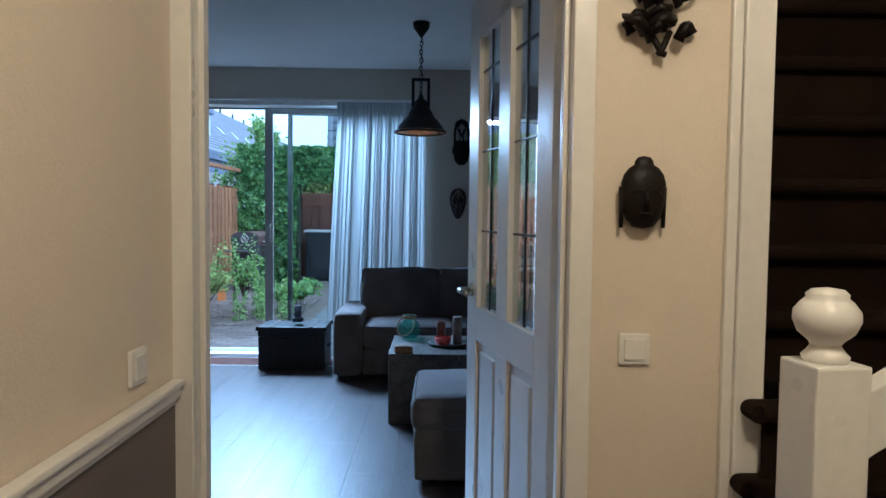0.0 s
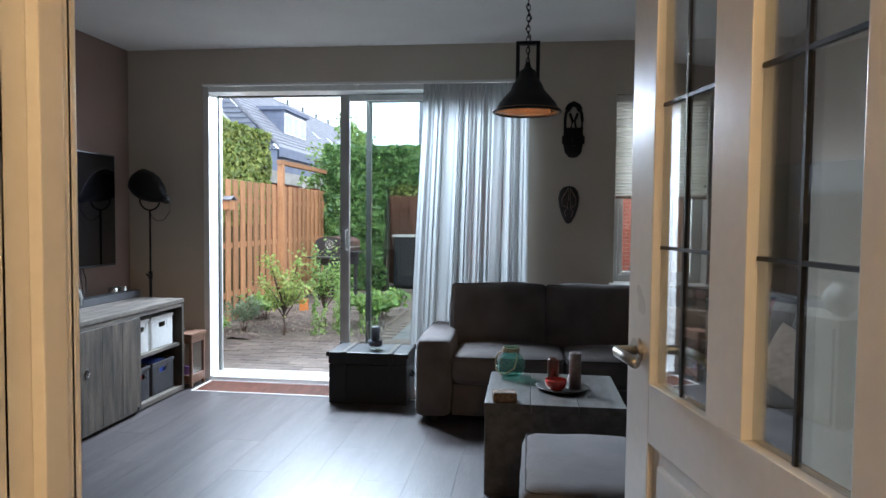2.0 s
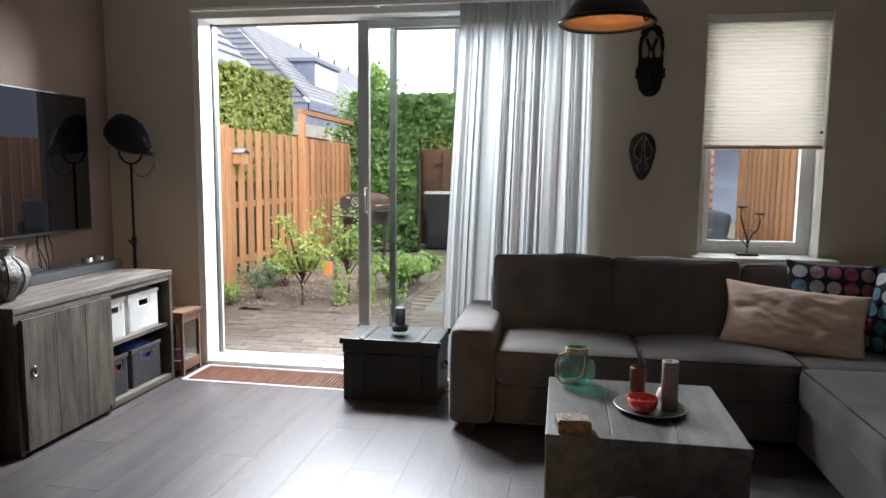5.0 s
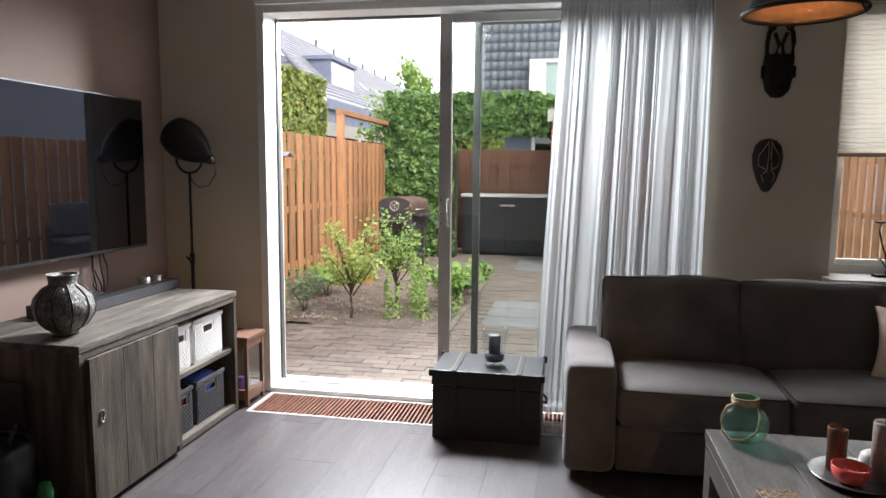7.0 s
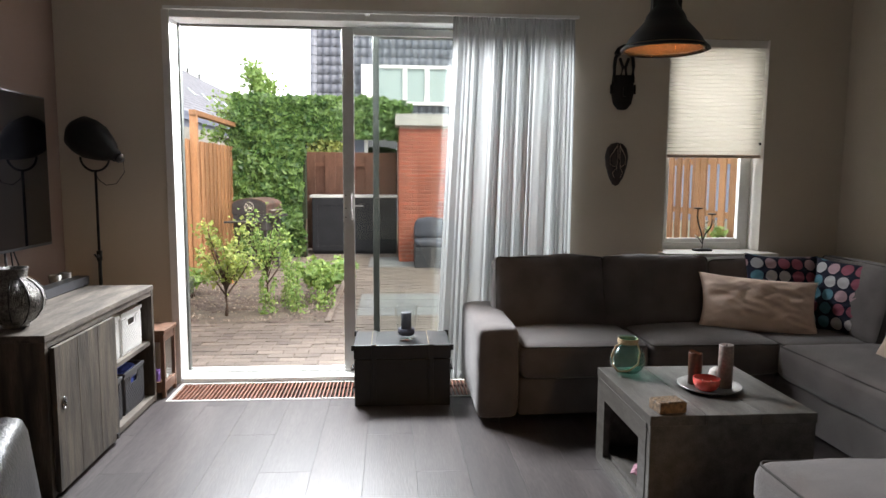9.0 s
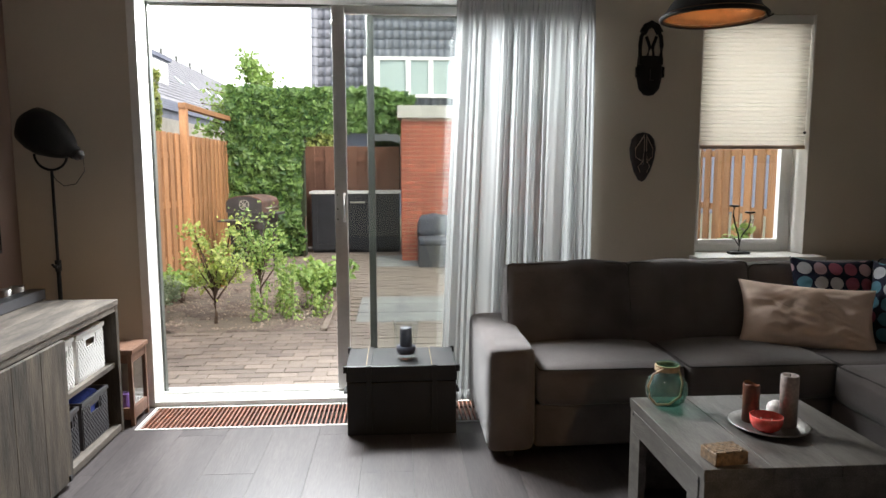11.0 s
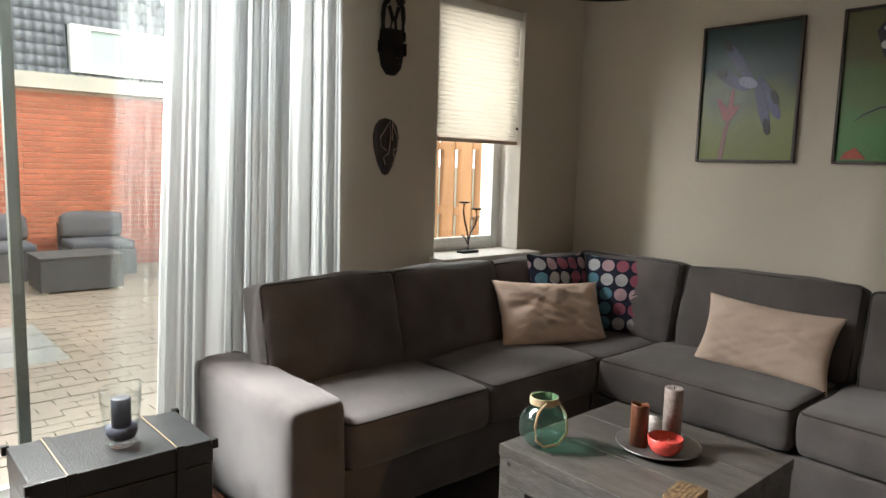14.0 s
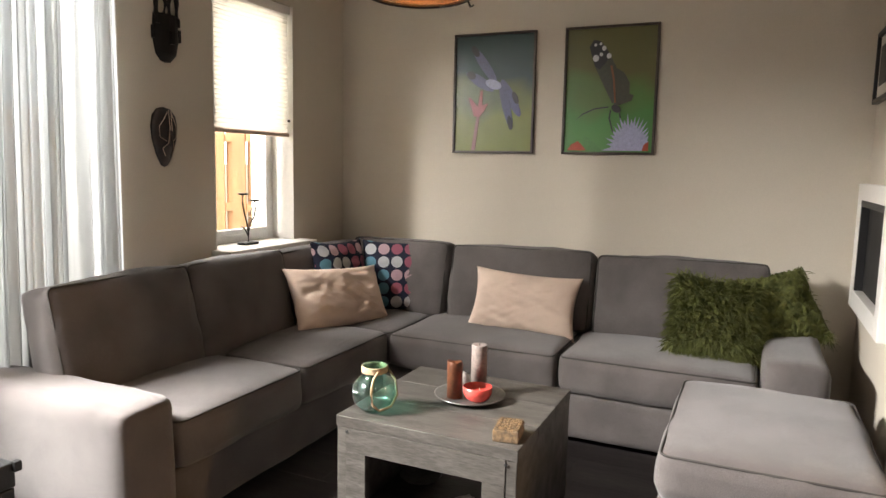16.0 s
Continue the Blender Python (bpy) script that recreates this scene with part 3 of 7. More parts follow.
for k in range(15):
    a = k * 2.4
    p = Vector((math.cos(a) * 0.045 * rnd.uniform(0.4, 1.2), 0, -0.1 + 0.2 * k / 14))
    q = p + Vector((rnd.uniform(-0.05, 0.05), rnd.uniform(-0.02, 0.02), rnd.uniform(-0.03, 0.04)))
    tube(bm, [p, (p + q) / 2 + Vector((0, -0.02, 0.01)), q, q + Vector((0.012, 0, -0.02))], rnd.uniform(0.009, 0.017), 7)
tube(bm, [(0.04, 0, -0.01), (0.07, 0, 0.0), (0.085, 0, 0.02), (0.078, 0, 0.04), (0.066, 0, 0.03)], 0.006, 6)
tube(bm, [(-0.03, 0, -0.08), (-0.01, 0, -0.11), (0.0, 0, -0.13), (0.012, 0, -0.135)], 0.008, 6)
tube(bm, [(0.02, 0, -0.08), (0.004, 0, -0.12), (-0.008, 0, -0.134)], 0.008, 6)
ob = solid("carved_figure", bm, CARVED, "black carved wooden figure hung on the cream wall", "wall carving", smooth=True)
ob.matrix_world = pose(0.482, HY0 - 0.03, 1.872)

# stairs: carpeted treads with rounded ends, newel, handrail
st = thing("staircase", "closed staircase covered in dark brown carpet", "stairs")
for j in range(-3, 10):
    z = 0.735 + 0.183 * j
    y = 1.645 + 0.14 * min(j, 0) if j < 2 else 1.86 + 0.06 * (j - 2)
    x0 = (0.69 if j < 1 else 0.71) if j < 2 else 0.762
    y1 = min(y + 0.3, NY - 0.101) if j > 1 else HY0 - 0.032
    bm = bmesh.new()
    box(bm, x0 + 0.01, y, z - 0.045, RX - 0.002, y1, z)
    cyl(bm, (x0 + 0.01, y, z - 0.0225), (RX - 0.002, y, z - 0.0225), 0.0225, None, 12)
    if j < 2:
        cyl(bm, (x0 + 0.01, y, z - 0.0225), (x0 + 0.01, y1, z - 0.0225), 0.0225, None, 12)
    part("tread", bm, CARPET, st, smooth=False)
    part("riser", B((x0 + 0.03, y + 0.02, z - 0.185, RX - 0.003, y + 0.035, z - 0.046)), CARPET, st)
nw = thing("newel_post", "white painted newel post with a turned ball cap", "newel post", (0.622, 1.227, 0.148), 7)
part("post", B((-0.05, -0.05, -0.148, 0.05, 0.05, 0.965)), WHITE, nw, bevel=0.005)
bm = bmesh.new()
lathe(bm, [(0.036, 0.9655), (0.038, 0.975), (0.03, 0.983), (0.024, 0.993), (0.028, 1.0), (0.045, 1.015), (0.053, 1.035), (0.052, 1.052), (0.04, 1.068), (0.033, 1.074), (0.034, 1.08), (0.026, 1.088), (0.0, 1.092)], 28)
part("ball_cap", bm, WHITE, nw, smooth=True)
bm = bmesh.new()
box(bm, 0.0, -0.022, -0.05, 1.5, 0.022, 0.05)
bmesh.ops.transform(bm, matrix=pose(0.658, 1.232, 0.985, 0, -30, 5), verts=bm.verts)
solid("handrail", bm, WHITE, "white painted sloping stair handrail", "handrail", bevel=0.004)

# ---- sectional sofa ----
sofa = thing("sectional_sofa", "large grey-brown fabric corner sofa with loose cushions", "sofa", (0, 0, 0))


def block(name, x0, y0, z0, x1, y1, z1, r=0.02, pipe=False, bulge=0.006):
    s = (x1 - x0, y1 - y0, z1 - z0)
    return cushion(name, sofa, s, r, bulge, Matrix.Translation(((x0 + x1) / 2, (y0 + y1) / 2, (z0 + z1) / 2)), SOFA, PIPE if pipe else None, x0 * 3 + y0, 0.005)


block("armrest", -0.868, 5.545, 0.03, -0.632, 6.395, 0.552, 0.05, False)
block("armrest", 0.80, 3.455, 0.03, 1.72, 3.715, 0.552, 0.05, False)
block("seat_base", -0.628, 5.6, 0.035, 0.88, 6.30, 0.25)
block("seat_base", 0.885, 5.6, 0.035, 1.70, 6.395, 0.25)
block("seat_base", 0.86, 3.72, 0.035, 1.70, 5.595, 0.25)
block("back_frame", -0.628, 6.30, 0.1, 1.70, 6.398, 0.66, 0.03)
block("back_frame", 1.63, 3.72, 0.1, 1.725, 6.295, 0.66, 0.03)
for x0, x1, y0, y1 in ((-0.625, 0.108, 5.555, 6.2), (0.112, 0.876, 5.555, 6.2), (0.83, 1.60, 4.625, 5.548), (0.85, 1.60, 3.722, 4.615)):
    s = (x1 - x0, y1 - y0, 0.19)
    cushion("seat_cushion", sofa, s, 0.04, 0.03, Matrix.Translation(((x0 + x1) / 2, (y0 + y1) / 2, 0.349)), SOFA, PIPE, x0 + y0, 0.009)
cushion("corner_seat", sofa, (0.74, 0.62, 0.19), 0.035, 0.02, Matrix.Translation((1.25, 5.86, 0.341)), SOFA, PIPE, 4.0)
for x, w in ((-0.345, 0.70), (0.335, 0.70)):
    cushion("back_cushion", sofa, (w, 0.46, 0.18), 0.035, 0.04, pose(x, 6.155, 0.635, 77, 1.2 * math.sin(x * 9), 0), SOFA, PIPE, x * 5, 0.008)
cushion("back_cushion", sofa, (0.86, 0.46, 0.16), 0.05, 0.03, pose(1.12, 6.19, 0.62, 80, 0, 0), SOFA, PIPE, 2.0, 0.008)
for y, w in ((5.82, 0.68), (5.02, 0.86), (4.13, 0.88)):
    cushion("back_cushion", sofa, (w, 0.46, 0.18), 0.035, 0.04, pose(1.505, y, 0.64, 77, 1.5 * math.sin(y * 7), -90), SOFA, PIPE, y * 3, 0.008)
for x, y in ((-0.75, 5.62), (-0.75, 6.3), (0.9, 3.52), (1.6, 3.52), (0.95, 5.65), (1.6, 6.3)):
    bm = bmesh.new()
    cyl(bm, (x, y, 0.0), (x, y, 0.04), 0.022)
    part("foot", bm, PLASTIC, sofa)
otto = thing("ottoman", "grey-brown fabric storage footstool with a piped top", "footstool", (0.30, 3.70, 0.0))
cushion("body", otto, (0.88, 0.64, 0.26), 0.02, 0.004, Matrix.Translation((0, 0, 0.165)), SOFA, None, 1.0)
cushion("top_cushion", otto, (0.9, 0.66, 0.17), 0.05, 0.022, Matrix.Translation((0, 0, 0.372)), SOFA, PIPE, 2.0)
for sx in (-1, 1):
    for sy in (-1, 1):
        bm = bmesh.new()
        cyl(bm, (sx * 0.38, sy * 0.27, 0), (sx * 0.38, sy * 0.27, 0.045), 0.02)
        part("foot", bm, PLASTIC, otto)

# scatter cushions
pillow("scatter_cushion", "crumpled beige linen cushion leaning in the sofa corner", (0.71, 0.37, 0.17), pose(0.91, 5.905, 0.592, 64, 4, -14), LINEN, "", 1.3, 0.014)
pillow("scatter_cushion", "crumpled beige linen cushion leaning on the sofa back", (0.61, 0.36, 0.16), pose(1.27, 4.925, 0.595, 66, 3, -84), LINEN, "", 4.1, 0.01)


def dotted():
    m = bpy.data.materials.new("dotted_print_cloth")
    m.use_nodes = True
    n, l = m.node_tree.nodes, m.node_tree.links
    b = n["Principled BSDF"]
    tc, mp, vo = n.new("ShaderNodeTexCoord"), n.new("ShaderNodeMapping"), n.new("ShaderNodeTexVoronoi")
    vo.voronoi_dimensions = "2D"
    vo.inputs["Randomness"].default_value = 0.0
    vo.inputs["Scale"].default_value = 1.0
    mp.inputs["Scale"].default_value = (12.2, 12.2, 1)
    l.new(tc.outputs["Object"], mp.inputs[0])
    l.new(mp.outputs[0], vo.inputs["Vector"])
    lt = n.new("ShaderNodeMath")
    lt.operation = "LESS_THAN"
    lt.inputs[1].default_value = 0.43
    l.new(vo.outputs["Distance"], lt.inputs[0])
    sep, ramp = n.new("ShaderNodeSeparateColor"), n.new("ShaderNodeValToRGB")
    l.new(vo.outputs["Color"], sep.inputs[0])
    l.new(sep.outputs[0], ramp.inputs[0])
    ramp.color_ramp.interpolation = "CONSTANT"
    cols = [(0.0, (0.36, 0.36, 0.37)), (0.3, (0.07, 0.17, 0.22)), (0.52, (0.24, 0.07, 0.1)), (0.76, (0.36, 0.24, 0.26))]
    e = ramp.color_ramp.elements
    e[0].color, e[1].position, e[1].color = (*cols[0][1], 1), cols[1][0], (*cols[1][1], 1)
    for p, c in cols[2:]:
        e.new(p).color = (*c, 1)
    mx = n.new("ShaderNodeMix")
    mx.data_type = "RGBA"
    mx.inputs[6].default_value = (0.012, 0.014, 0.028, 1)
    l.new(lt.outputs[0], mx.inputs[0])
    l.new(ramp.outputs[0], mx.inputs[7])
    l.new(mx.outputs[2], b.inputs["Base Color"])
    b.inputs["Roughness"].default_value = 0.85
    b.inputs["Specular IOR Level"].default_value = 0.2
    return m


DOTS = dotted()
pillow("dotted_cushion", "dark cushion printed with coloured dots, set behind another", (0.46, 0.46, 0.14), pose(1.13, 6.03, 0.665, 76, 2, -8), DOTS, "dotted cushions", 2.2, 0.012)
pillow("dotted_cushion", "dark cushion printed with coloured dots, turned to the corner", (0.44, 0.46, 0.14), pose(1.40, 5.80, 0.655, 76, 0, -62), DOTS, "dotted cushions", 6.2, 0.012)


def fur_pillow(m, seed, label):
    rng = random.Random(seed)
    core = pillow("fur_cushion", label, (0.4, 0.38, 0.15), m, FURGREEN, "green fur cushions", seed, 0.02)
    bm = bmesh.new()
    verts = [(v.co.copy(), v.normal.copy()) for v in core.data.vertices]
    for co, no in verts:
        for k in range(3):
            p = co + Vector((rng.uniform(-0.012, 0.012), rng.uniform(-0.012, 0.012), rng.uniform(-0.003, 0.003)))
            d = (no * 0.55 + Vector((rng.uniform(-0.6, 0.6), rng.uniform(-0.9, 0.2), rng.uniform(-0.3, 0.3)))).normalized()
            ln = rng.uniform(0.035, 0.085)
            s = d.orthogonal().normalized() * rng.uniform(0.0015, 0.003)
            mid = p + d * ln * 0.55
            tip = p + d * ln + Vector((rng.uniform(-0.01, 0.01), -0.012, -0.004))
            a, b, c, e, f = (bm.verts.new(q) for q in (p - s, p + s, mid + s, mid - s, tip))
            bm.faces.new((a, b, c, e))
            bm.faces.new((e, c, f))
    f = part("fur", bm, FURGREEN, core, "long olive green pile")
    f["kind"] = "stuff"
    return core


fur_pillow(pose(1.22, 3.93, 0.63, 62, 8, -76), 3, "shaggy olive green fake-fur cushion on the sofa")
fur_pillow(pose(1.42, 3.65, 0.672, 58, -10, -60), 8, "shaggy olive green fake-fur cushion against the armrest")

# ---- coffee table and what stands on it ----
ct = thing("coffee_table", "low square grey-stained wooden coffee table with open ends", "coffee table")
X0, X1, Y0, Y1, TZ = -0.34, 0.34, 4.42, 5.10, 0.455
for i in range(3):
    w = (X1 - X0) / 3
    part("top_board", B((X0 + w * i + 0.0008, Y0, TZ - 0.04, X0 + w * (i + 1) - 0.0008, Y1, TZ)), TABLEWOOD, ct, bevel=0.003)
part("side_panel", B((X0 + 0.004, Y0 + 0.003, 0.0, X1 - 0.004, Y0 + 0.04, TZ - 0.0405)), TABLEWOOD, ct, bevel=0.003)
part("side_panel", B((X0 + 0.004, Y1 - 0.04, 0.0, X1 - 0.004, Y1 - 0.003, TZ - 0.0405)), TABLEWOOD, ct, bevel=0.003)
for xa, xb in ((X0 + 0.001, X0 + 0.03), (X1 - 0.03, X1 - 0.001)):
    part("end_frame", B((xa, Y0 + 0.041, TZ - 0.13, xb, Y1 - 0.041, TZ - 0.041), (xa, Y0 + 0.041, 0.05, xb, Y0 + 0.12, TZ - 0.13), (xa, Y1 - 0.12, 0.05, xb, Y1 - 0.041, TZ - 0.13), (xa, Y0 + 0.041, 0.0, xb, Y1 - 0.041, 0.05)), TABLEWOOD, ct, bevel=0.002)
part("shelf", B((X0 + 0.031, Y0 + 0.041, 0.05, X1 - 0.031, Y1 - 0.041, 0.075)), TABLEWOOD, ct)
for x, y, z in ((-0.343, 5.055, 0.40), (-0.343, 4.46, 0.40)):
    bm = bmesh.new()
    cyl(bm, (-0.3395, y, z), (-0.342, y, z), 0.006, None, 8)
    part("bolt", bm, PLASTIC, ct)
bm = bmesh.new()
lathe(bm, [(0.05, 0.0), (0.11, 0.006), (0.135, 0.016), (0.138, 0.02), (0.133, 0.021), (0.105, 0.011), (0.0, 0.006)], 36, (0.05, 4.745, TZ))
solid("candle_tray", bm, PEWTER, "round grey metal plate that carries the candles", "plate", smooth=True)


def candle(name, x, y, z, r, h, material, label, melt=0.0):
    t = thing(name, label, "candle", (x, y, z))
    bm = bmesh.new()
    lathe(bm, [(r, 0), (r * 1.0, h - 0.004), (r * 0.94, h), (r * 0.7, h - 0.006 - melt), (0.0, h - 0.01 - melt)], 20)
    if melt:
        for v in bm.verts:
            if v.co.z > h * 0.8:
                v.co.z += noise.noise(v.co * 40) * melt
                v.co.x += noise.noise(v.co * 25 + Vector((3, 0, 0))) * melt * 0.5
    part("wax", bm, material, t, smooth=True)
    bm = bmesh.new()
    cyl(bm, (0, 0, h - 0.012 - melt), (0.001, 0, h + 0.004 - melt), 0.0015, None, 6)
    part("wick", bm, PLASTIC, t)
    return t


candle("pillar_candle", 0.005, 4.79, TZ + 0.0065, 0.03, 0.145, BROWNWAX, "half-burnt brown pillar candle on the plate", 0.012)
candle("pillar_candle", 0.115, 4.735, TZ + 0.0085, 0.031, 0.19, GREYWAX, "tall taupe pillar candle on the plate")
bowl = thing("candle_bowl", "coral red glass bowl candle with three wicks", "candle", (0.015, 4.70, TZ + 0.0085))
bm = bmesh.new()
lathe(bm, [(0.03, 0.0), (0.045, 0.012), (0.054, 0.03), (0.056, 0.055), (0.053, 0.056), (0.05, 0.035), (0.0, 0.032)], 28)
part("bowl", bm, CORAL, bowl, smooth=True)
for k in range(3):
    a = k * 2.1
    bm = bmesh.new()
    cyl(bm, (0.02 * math.cos(a), 0.02 * math.sin(a), 0.031), (0.02 * math.cos(a), 0.02 * math.sin(a), 0.042), 0.0015, None, 6)
    part("wick", bm, LINEN, bowl)
bm = bmesh.new()
lathe(bm, [(0.0, 0.0), (0.02, 0.004), (0.034, 0.02), (0.036, 0.036), (0.03, 0.055), (0.016, 0.066), (0.0, 0.069)], 20, (0.115, 4.81, TZ + 0.0085))
solid("round_candle", bm, mat("pearl_wax", (0.6, 0.55, 0.52), None, 0.35, 8, 60, 0.05), "pale round candle behind the pillar candles", "candle", smooth=True)
vs = thing("lantern_vase", "turquoise dimpled glass lantern vase with a rope handle", "vase", (-0.225, 5.01, TZ))
bm = bmesh.new()
prof = [(0.035, 0.0), (0.055, 0.006), (0.072, 0.03), (0.08, 0.06), (0.076, 0.09), (0.06, 0.115), (0.044, 0.128), (0.041, 0.14), (0.041, 0.165), (0.046, 0.17)]
lathe(bm, prof + [(r - 0.003, z) for r, z in reversed(prof[1:])] + [(0.0, 0.006)], 40)
glass_body = part("glass_body", bm, AQUA, vs, smooth=True)
bm = bmesh.new()
for i in range(9):
    z = 0.025 + i * 0.0105
    r = np.interp(z, [p[1] for p in prof], [p[0] for p in prof])
    for k in range(34):
        a = 2 * math.pi * (k + 0.5 * (i % 2)) / 34
        bmesh.ops.create_icosphere(bm, subdivisions=1, radius=0.0042, matrix=Matrix.Translation((r * math.cos(a), r * math.sin(a), z)))
ob = part("dimple_field", bm, AQUADOT, glass_body, smooth=True)
ob["kind"] = "stuff"
bm = bmesh.new()
for z in (0.143, 0.149, 0.155, 0.161):
    tube(bm, [(0.045 * math.cos(a * 0.35), 0.045 * math.sin(a * 0.35), z) for a in range(19)], 0.0036, 6)
part("rope_collar", bm, ROPE, vs, smooth=True)
bm = bmesh.new()
tube(bm, [(-0.03, -0.035, 0.155), (-0.07, -0.035, 0.135), (-0.088, -0.038, 0.09), (-0.083, -0.04, 0.045), (-0.06, -0.055, 0.02), (-0.02, -0.08, 0.03), (0.02, -0.083, 0.06), (0.035, -0.066, 0.11), (0.033, -0.035, 0.15)], 0.0045, 6)
part("rope_handle", bm, ROPE, vs, smooth=True)
bx = thing("woven_box", "small brown woven straw box on the table", "box", (-0.245, 4.485, TZ), 8)
part("body", B((-0.058, -0.043, 0.001, 0.058, 0.043, 0.042)), RATTAN, bx, bevel=0.004)
bm = bmesh.new()
for i in range(9):
    for j in range(6):
        box(bm, -0.054 + i * 0.012, -0.039 + j * 0.013, 0.0425, -0.0435 + i * 0.012, -0.028 + j * 0.013, 0.0455 + 0.001 * ((i + j) % 2))
ob = part("weave", bm, RATTAN, bx)
ob["kind"] = "stuff"
for k, (x, y, a, ink) in enumerate(((-0.2, 4.60, 20, (0.5, 0.09, 0.15)), (-0.23, 4.67, -30, (0.42, 0.2, 0.26)), (-0.2, 4.56, 75, (0.25, 0.42, 0.6)), (-0.22, 4.63, 55, (0.62, 0.55, 0.52)))):
    bm = bmesh.new()
    bmesh.ops.create_grid(bm, x_segments=10, y_segments=7, size=0.5)
    for v in bm.verts:
        u, w = v.co.x * 2, v.co.y * 2
        crease = noise.noise(Vector((u * 3 + k * 5, w * 3, k))) * 0.012 + abs(noise.noise(Vector((u * 7, w * 2 + k, 3)))) * 0.008
        v.co = Vector((u * 0.075, w * 0.05, 0.008 + (1 - u * u) * (1 - w * w) * 0.014 + crease))
    geo = bmesh.ops.extrude_face_region(bm, geom=list(bm.faces))
    for v in geo["geom"]:
        if isinstance(v, bmesh.types.BMVert):
            v.co.z -= 0.006
    pk = solid("sweet_packet", bm, mat("sweet_wrapper", ink, tuple(c * 0.6 + 0.1 for c in ink), 0.3, 30, 80, 0.2), "crumpled shiny sweet packet on the table's shelf", "packet", group="sweet packets")
    pk.matrix_world = pose(x, y, 0.084 + 0.022 * k, 0, 6 - 4 * k, a)
bm = bmesh.new()
lathe(bm, [(0.04, 0.0), (0.07, 0.012), (0.085, 0.025), (0.08, 0.025), (0.0, 0.01)], 24, (0.05, 4.95, 0.076))
solid("dark_bowl", bm, PEWTER, "dark shallow bowl on the table's lower shelf", "bowl", smooth=True)

# ---- pendant lamp ----
pl = thing("pendant_lamp", "black industrial pendant lamp with a glass-covered shade, lit", "pendant lamp", (-0.155, 4.89, -0.03))
bm = bmesh.new()
lathe(bm, [(0.0, CZ + 0.029), (0.06, CZ + 0.029), (0.055, CZ - 0.01), (0.02, CZ - 0.055), (0.012, CZ - 0.07), (0.0, CZ - 0.07)], 24)
part("ceiling_cup", bm, BLACKMETAL, pl, smooth=True)
bm = bmesh.new()
z, k = CZ - 0.072, 0
while z > 2.24:
    a = 0 if k % 2 else 90
    pts = []
    for i in range(11):
        t = 2 * math.pi * i / 10
        p = Vector((0.0095 * math.cos(t), 0, 0.019 * math.sin(t)))
        pts.append(pose(0, 0, z - 0.017, 0, 0, a) @ p)
    tube(bm, pts, 0.0028, 6)
    z -= 0.0285
    k += 1
part("chain", bm, BLACKMETAL, pl, smooth=True)
bm = bmesh.new()
tube(bm, [(0.0, 0.0, CZ - 0.06), (0.014, 0.01, 2.58), (-0.012, 0.012, 2.52), (0.016, -0.01, 2.45), (-0.014, 0.008, 2.4), (0.012, 0.0, 2.36), (0, 0, 2.21)], 0.0035, 6)
part("cable", bm, PLASTIC, pl, smooth=True)
bm = B((-0.064, -0.016, 2.11, -0.044, 0.016, 2.33), (0.044, -0.016, 2.11, 0.064, 0.016, 2.33), (-0.044, -0.016, 2.312, 0.044, 0.016, 2.33))
part("yoke", bm, BLACKMETAL, pl, bevel=0.002)
bm = bmesh.new()
outer = [(0.0, 2.225), (0.012, 2.22), (0.02, 2.19), (0.044, 2.17), (0.05, 2.14), (0.062, 2.125), (0.082, 2.095), (0.09, 2.07), (0.122, 2.035), (0.152, 2.0), (0.165, 1.975), (0.178, 1.965)]
lathe(bm, outer + [(0.1765, 1.967), (0.163, 1.978), (0.15, 2.003), (0.12, 2.038), (0.088, 2.073), (0.06, 2.127), (0.0, 2.135)], 40)
part("shade", bm, BLACKMETAL, pl, "black lacquered metal shade", smooth=True)
SHADEIN = mat("copper_shade_lining", (0.48, 0.32, 0.2), None, 0.5, 5, 60, 0.0)
bm = bmesh.new()
lathe(bm, [(0.0, 2.12), (0.045, 2.11), (0.078, 2.065), (0.115, 2.025), (0.148, 1.988), (0.17, 1.964), (0.1715, 1.966), (0.149, 1.99), (0.116, 2.027), (0.079, 2.067), (0.046, 2.112), (0.0, 2.122)], 40)
part("lining", bm, SHADEIN, pl, "coppery reflector inside the shade", smooth=True)
bm = bmesh.new()
tube(bm, [(0.178 * math.cos(2 * math.pi * i / 40), 0.178 * math.sin(2 * math.pi * i / 40), 1.955) for i in range(41)], 0.008, 8)
part("rim", bm, BLACKMETAL, pl, "black clamp rim", smooth=True)
FROST = sheer("frosted_lamp_glass", (0.8, 0.55, 0.32), 0.8, 0.7)
bm = bmesh.new()
lathe(bm, [(0.0, 1.942), (0.1, 1.946), (0.17, 1.954)], 40)
part("cover_glass", bm, FROST, pl, "frosted cover glass", smooth=True)
bm = bmesh.new()
tube(bm, [(0.12, -0.13, 1.955), (0.127, -0.14, 1.93), (0.14, -0.145, 1.938)], 0.004, 6)
part("clasp", bm, BLACKMETAL, pl)
bm = bmesh.new()
bmesh.ops.create_uvsphere(bm, u_segments=16, v_segments=10, radius=0.026, matrix=Matrix.Translation((0, 0, 2.03)))
cyl(bm, (0, 0, 2.05), (0, 0, 2.1), 0.012)
part("bulb", bm, glow("warm_bulb", (1.0, 0.55, 0.25), 15.0), pl, "warm glowing bulb", smooth=True)

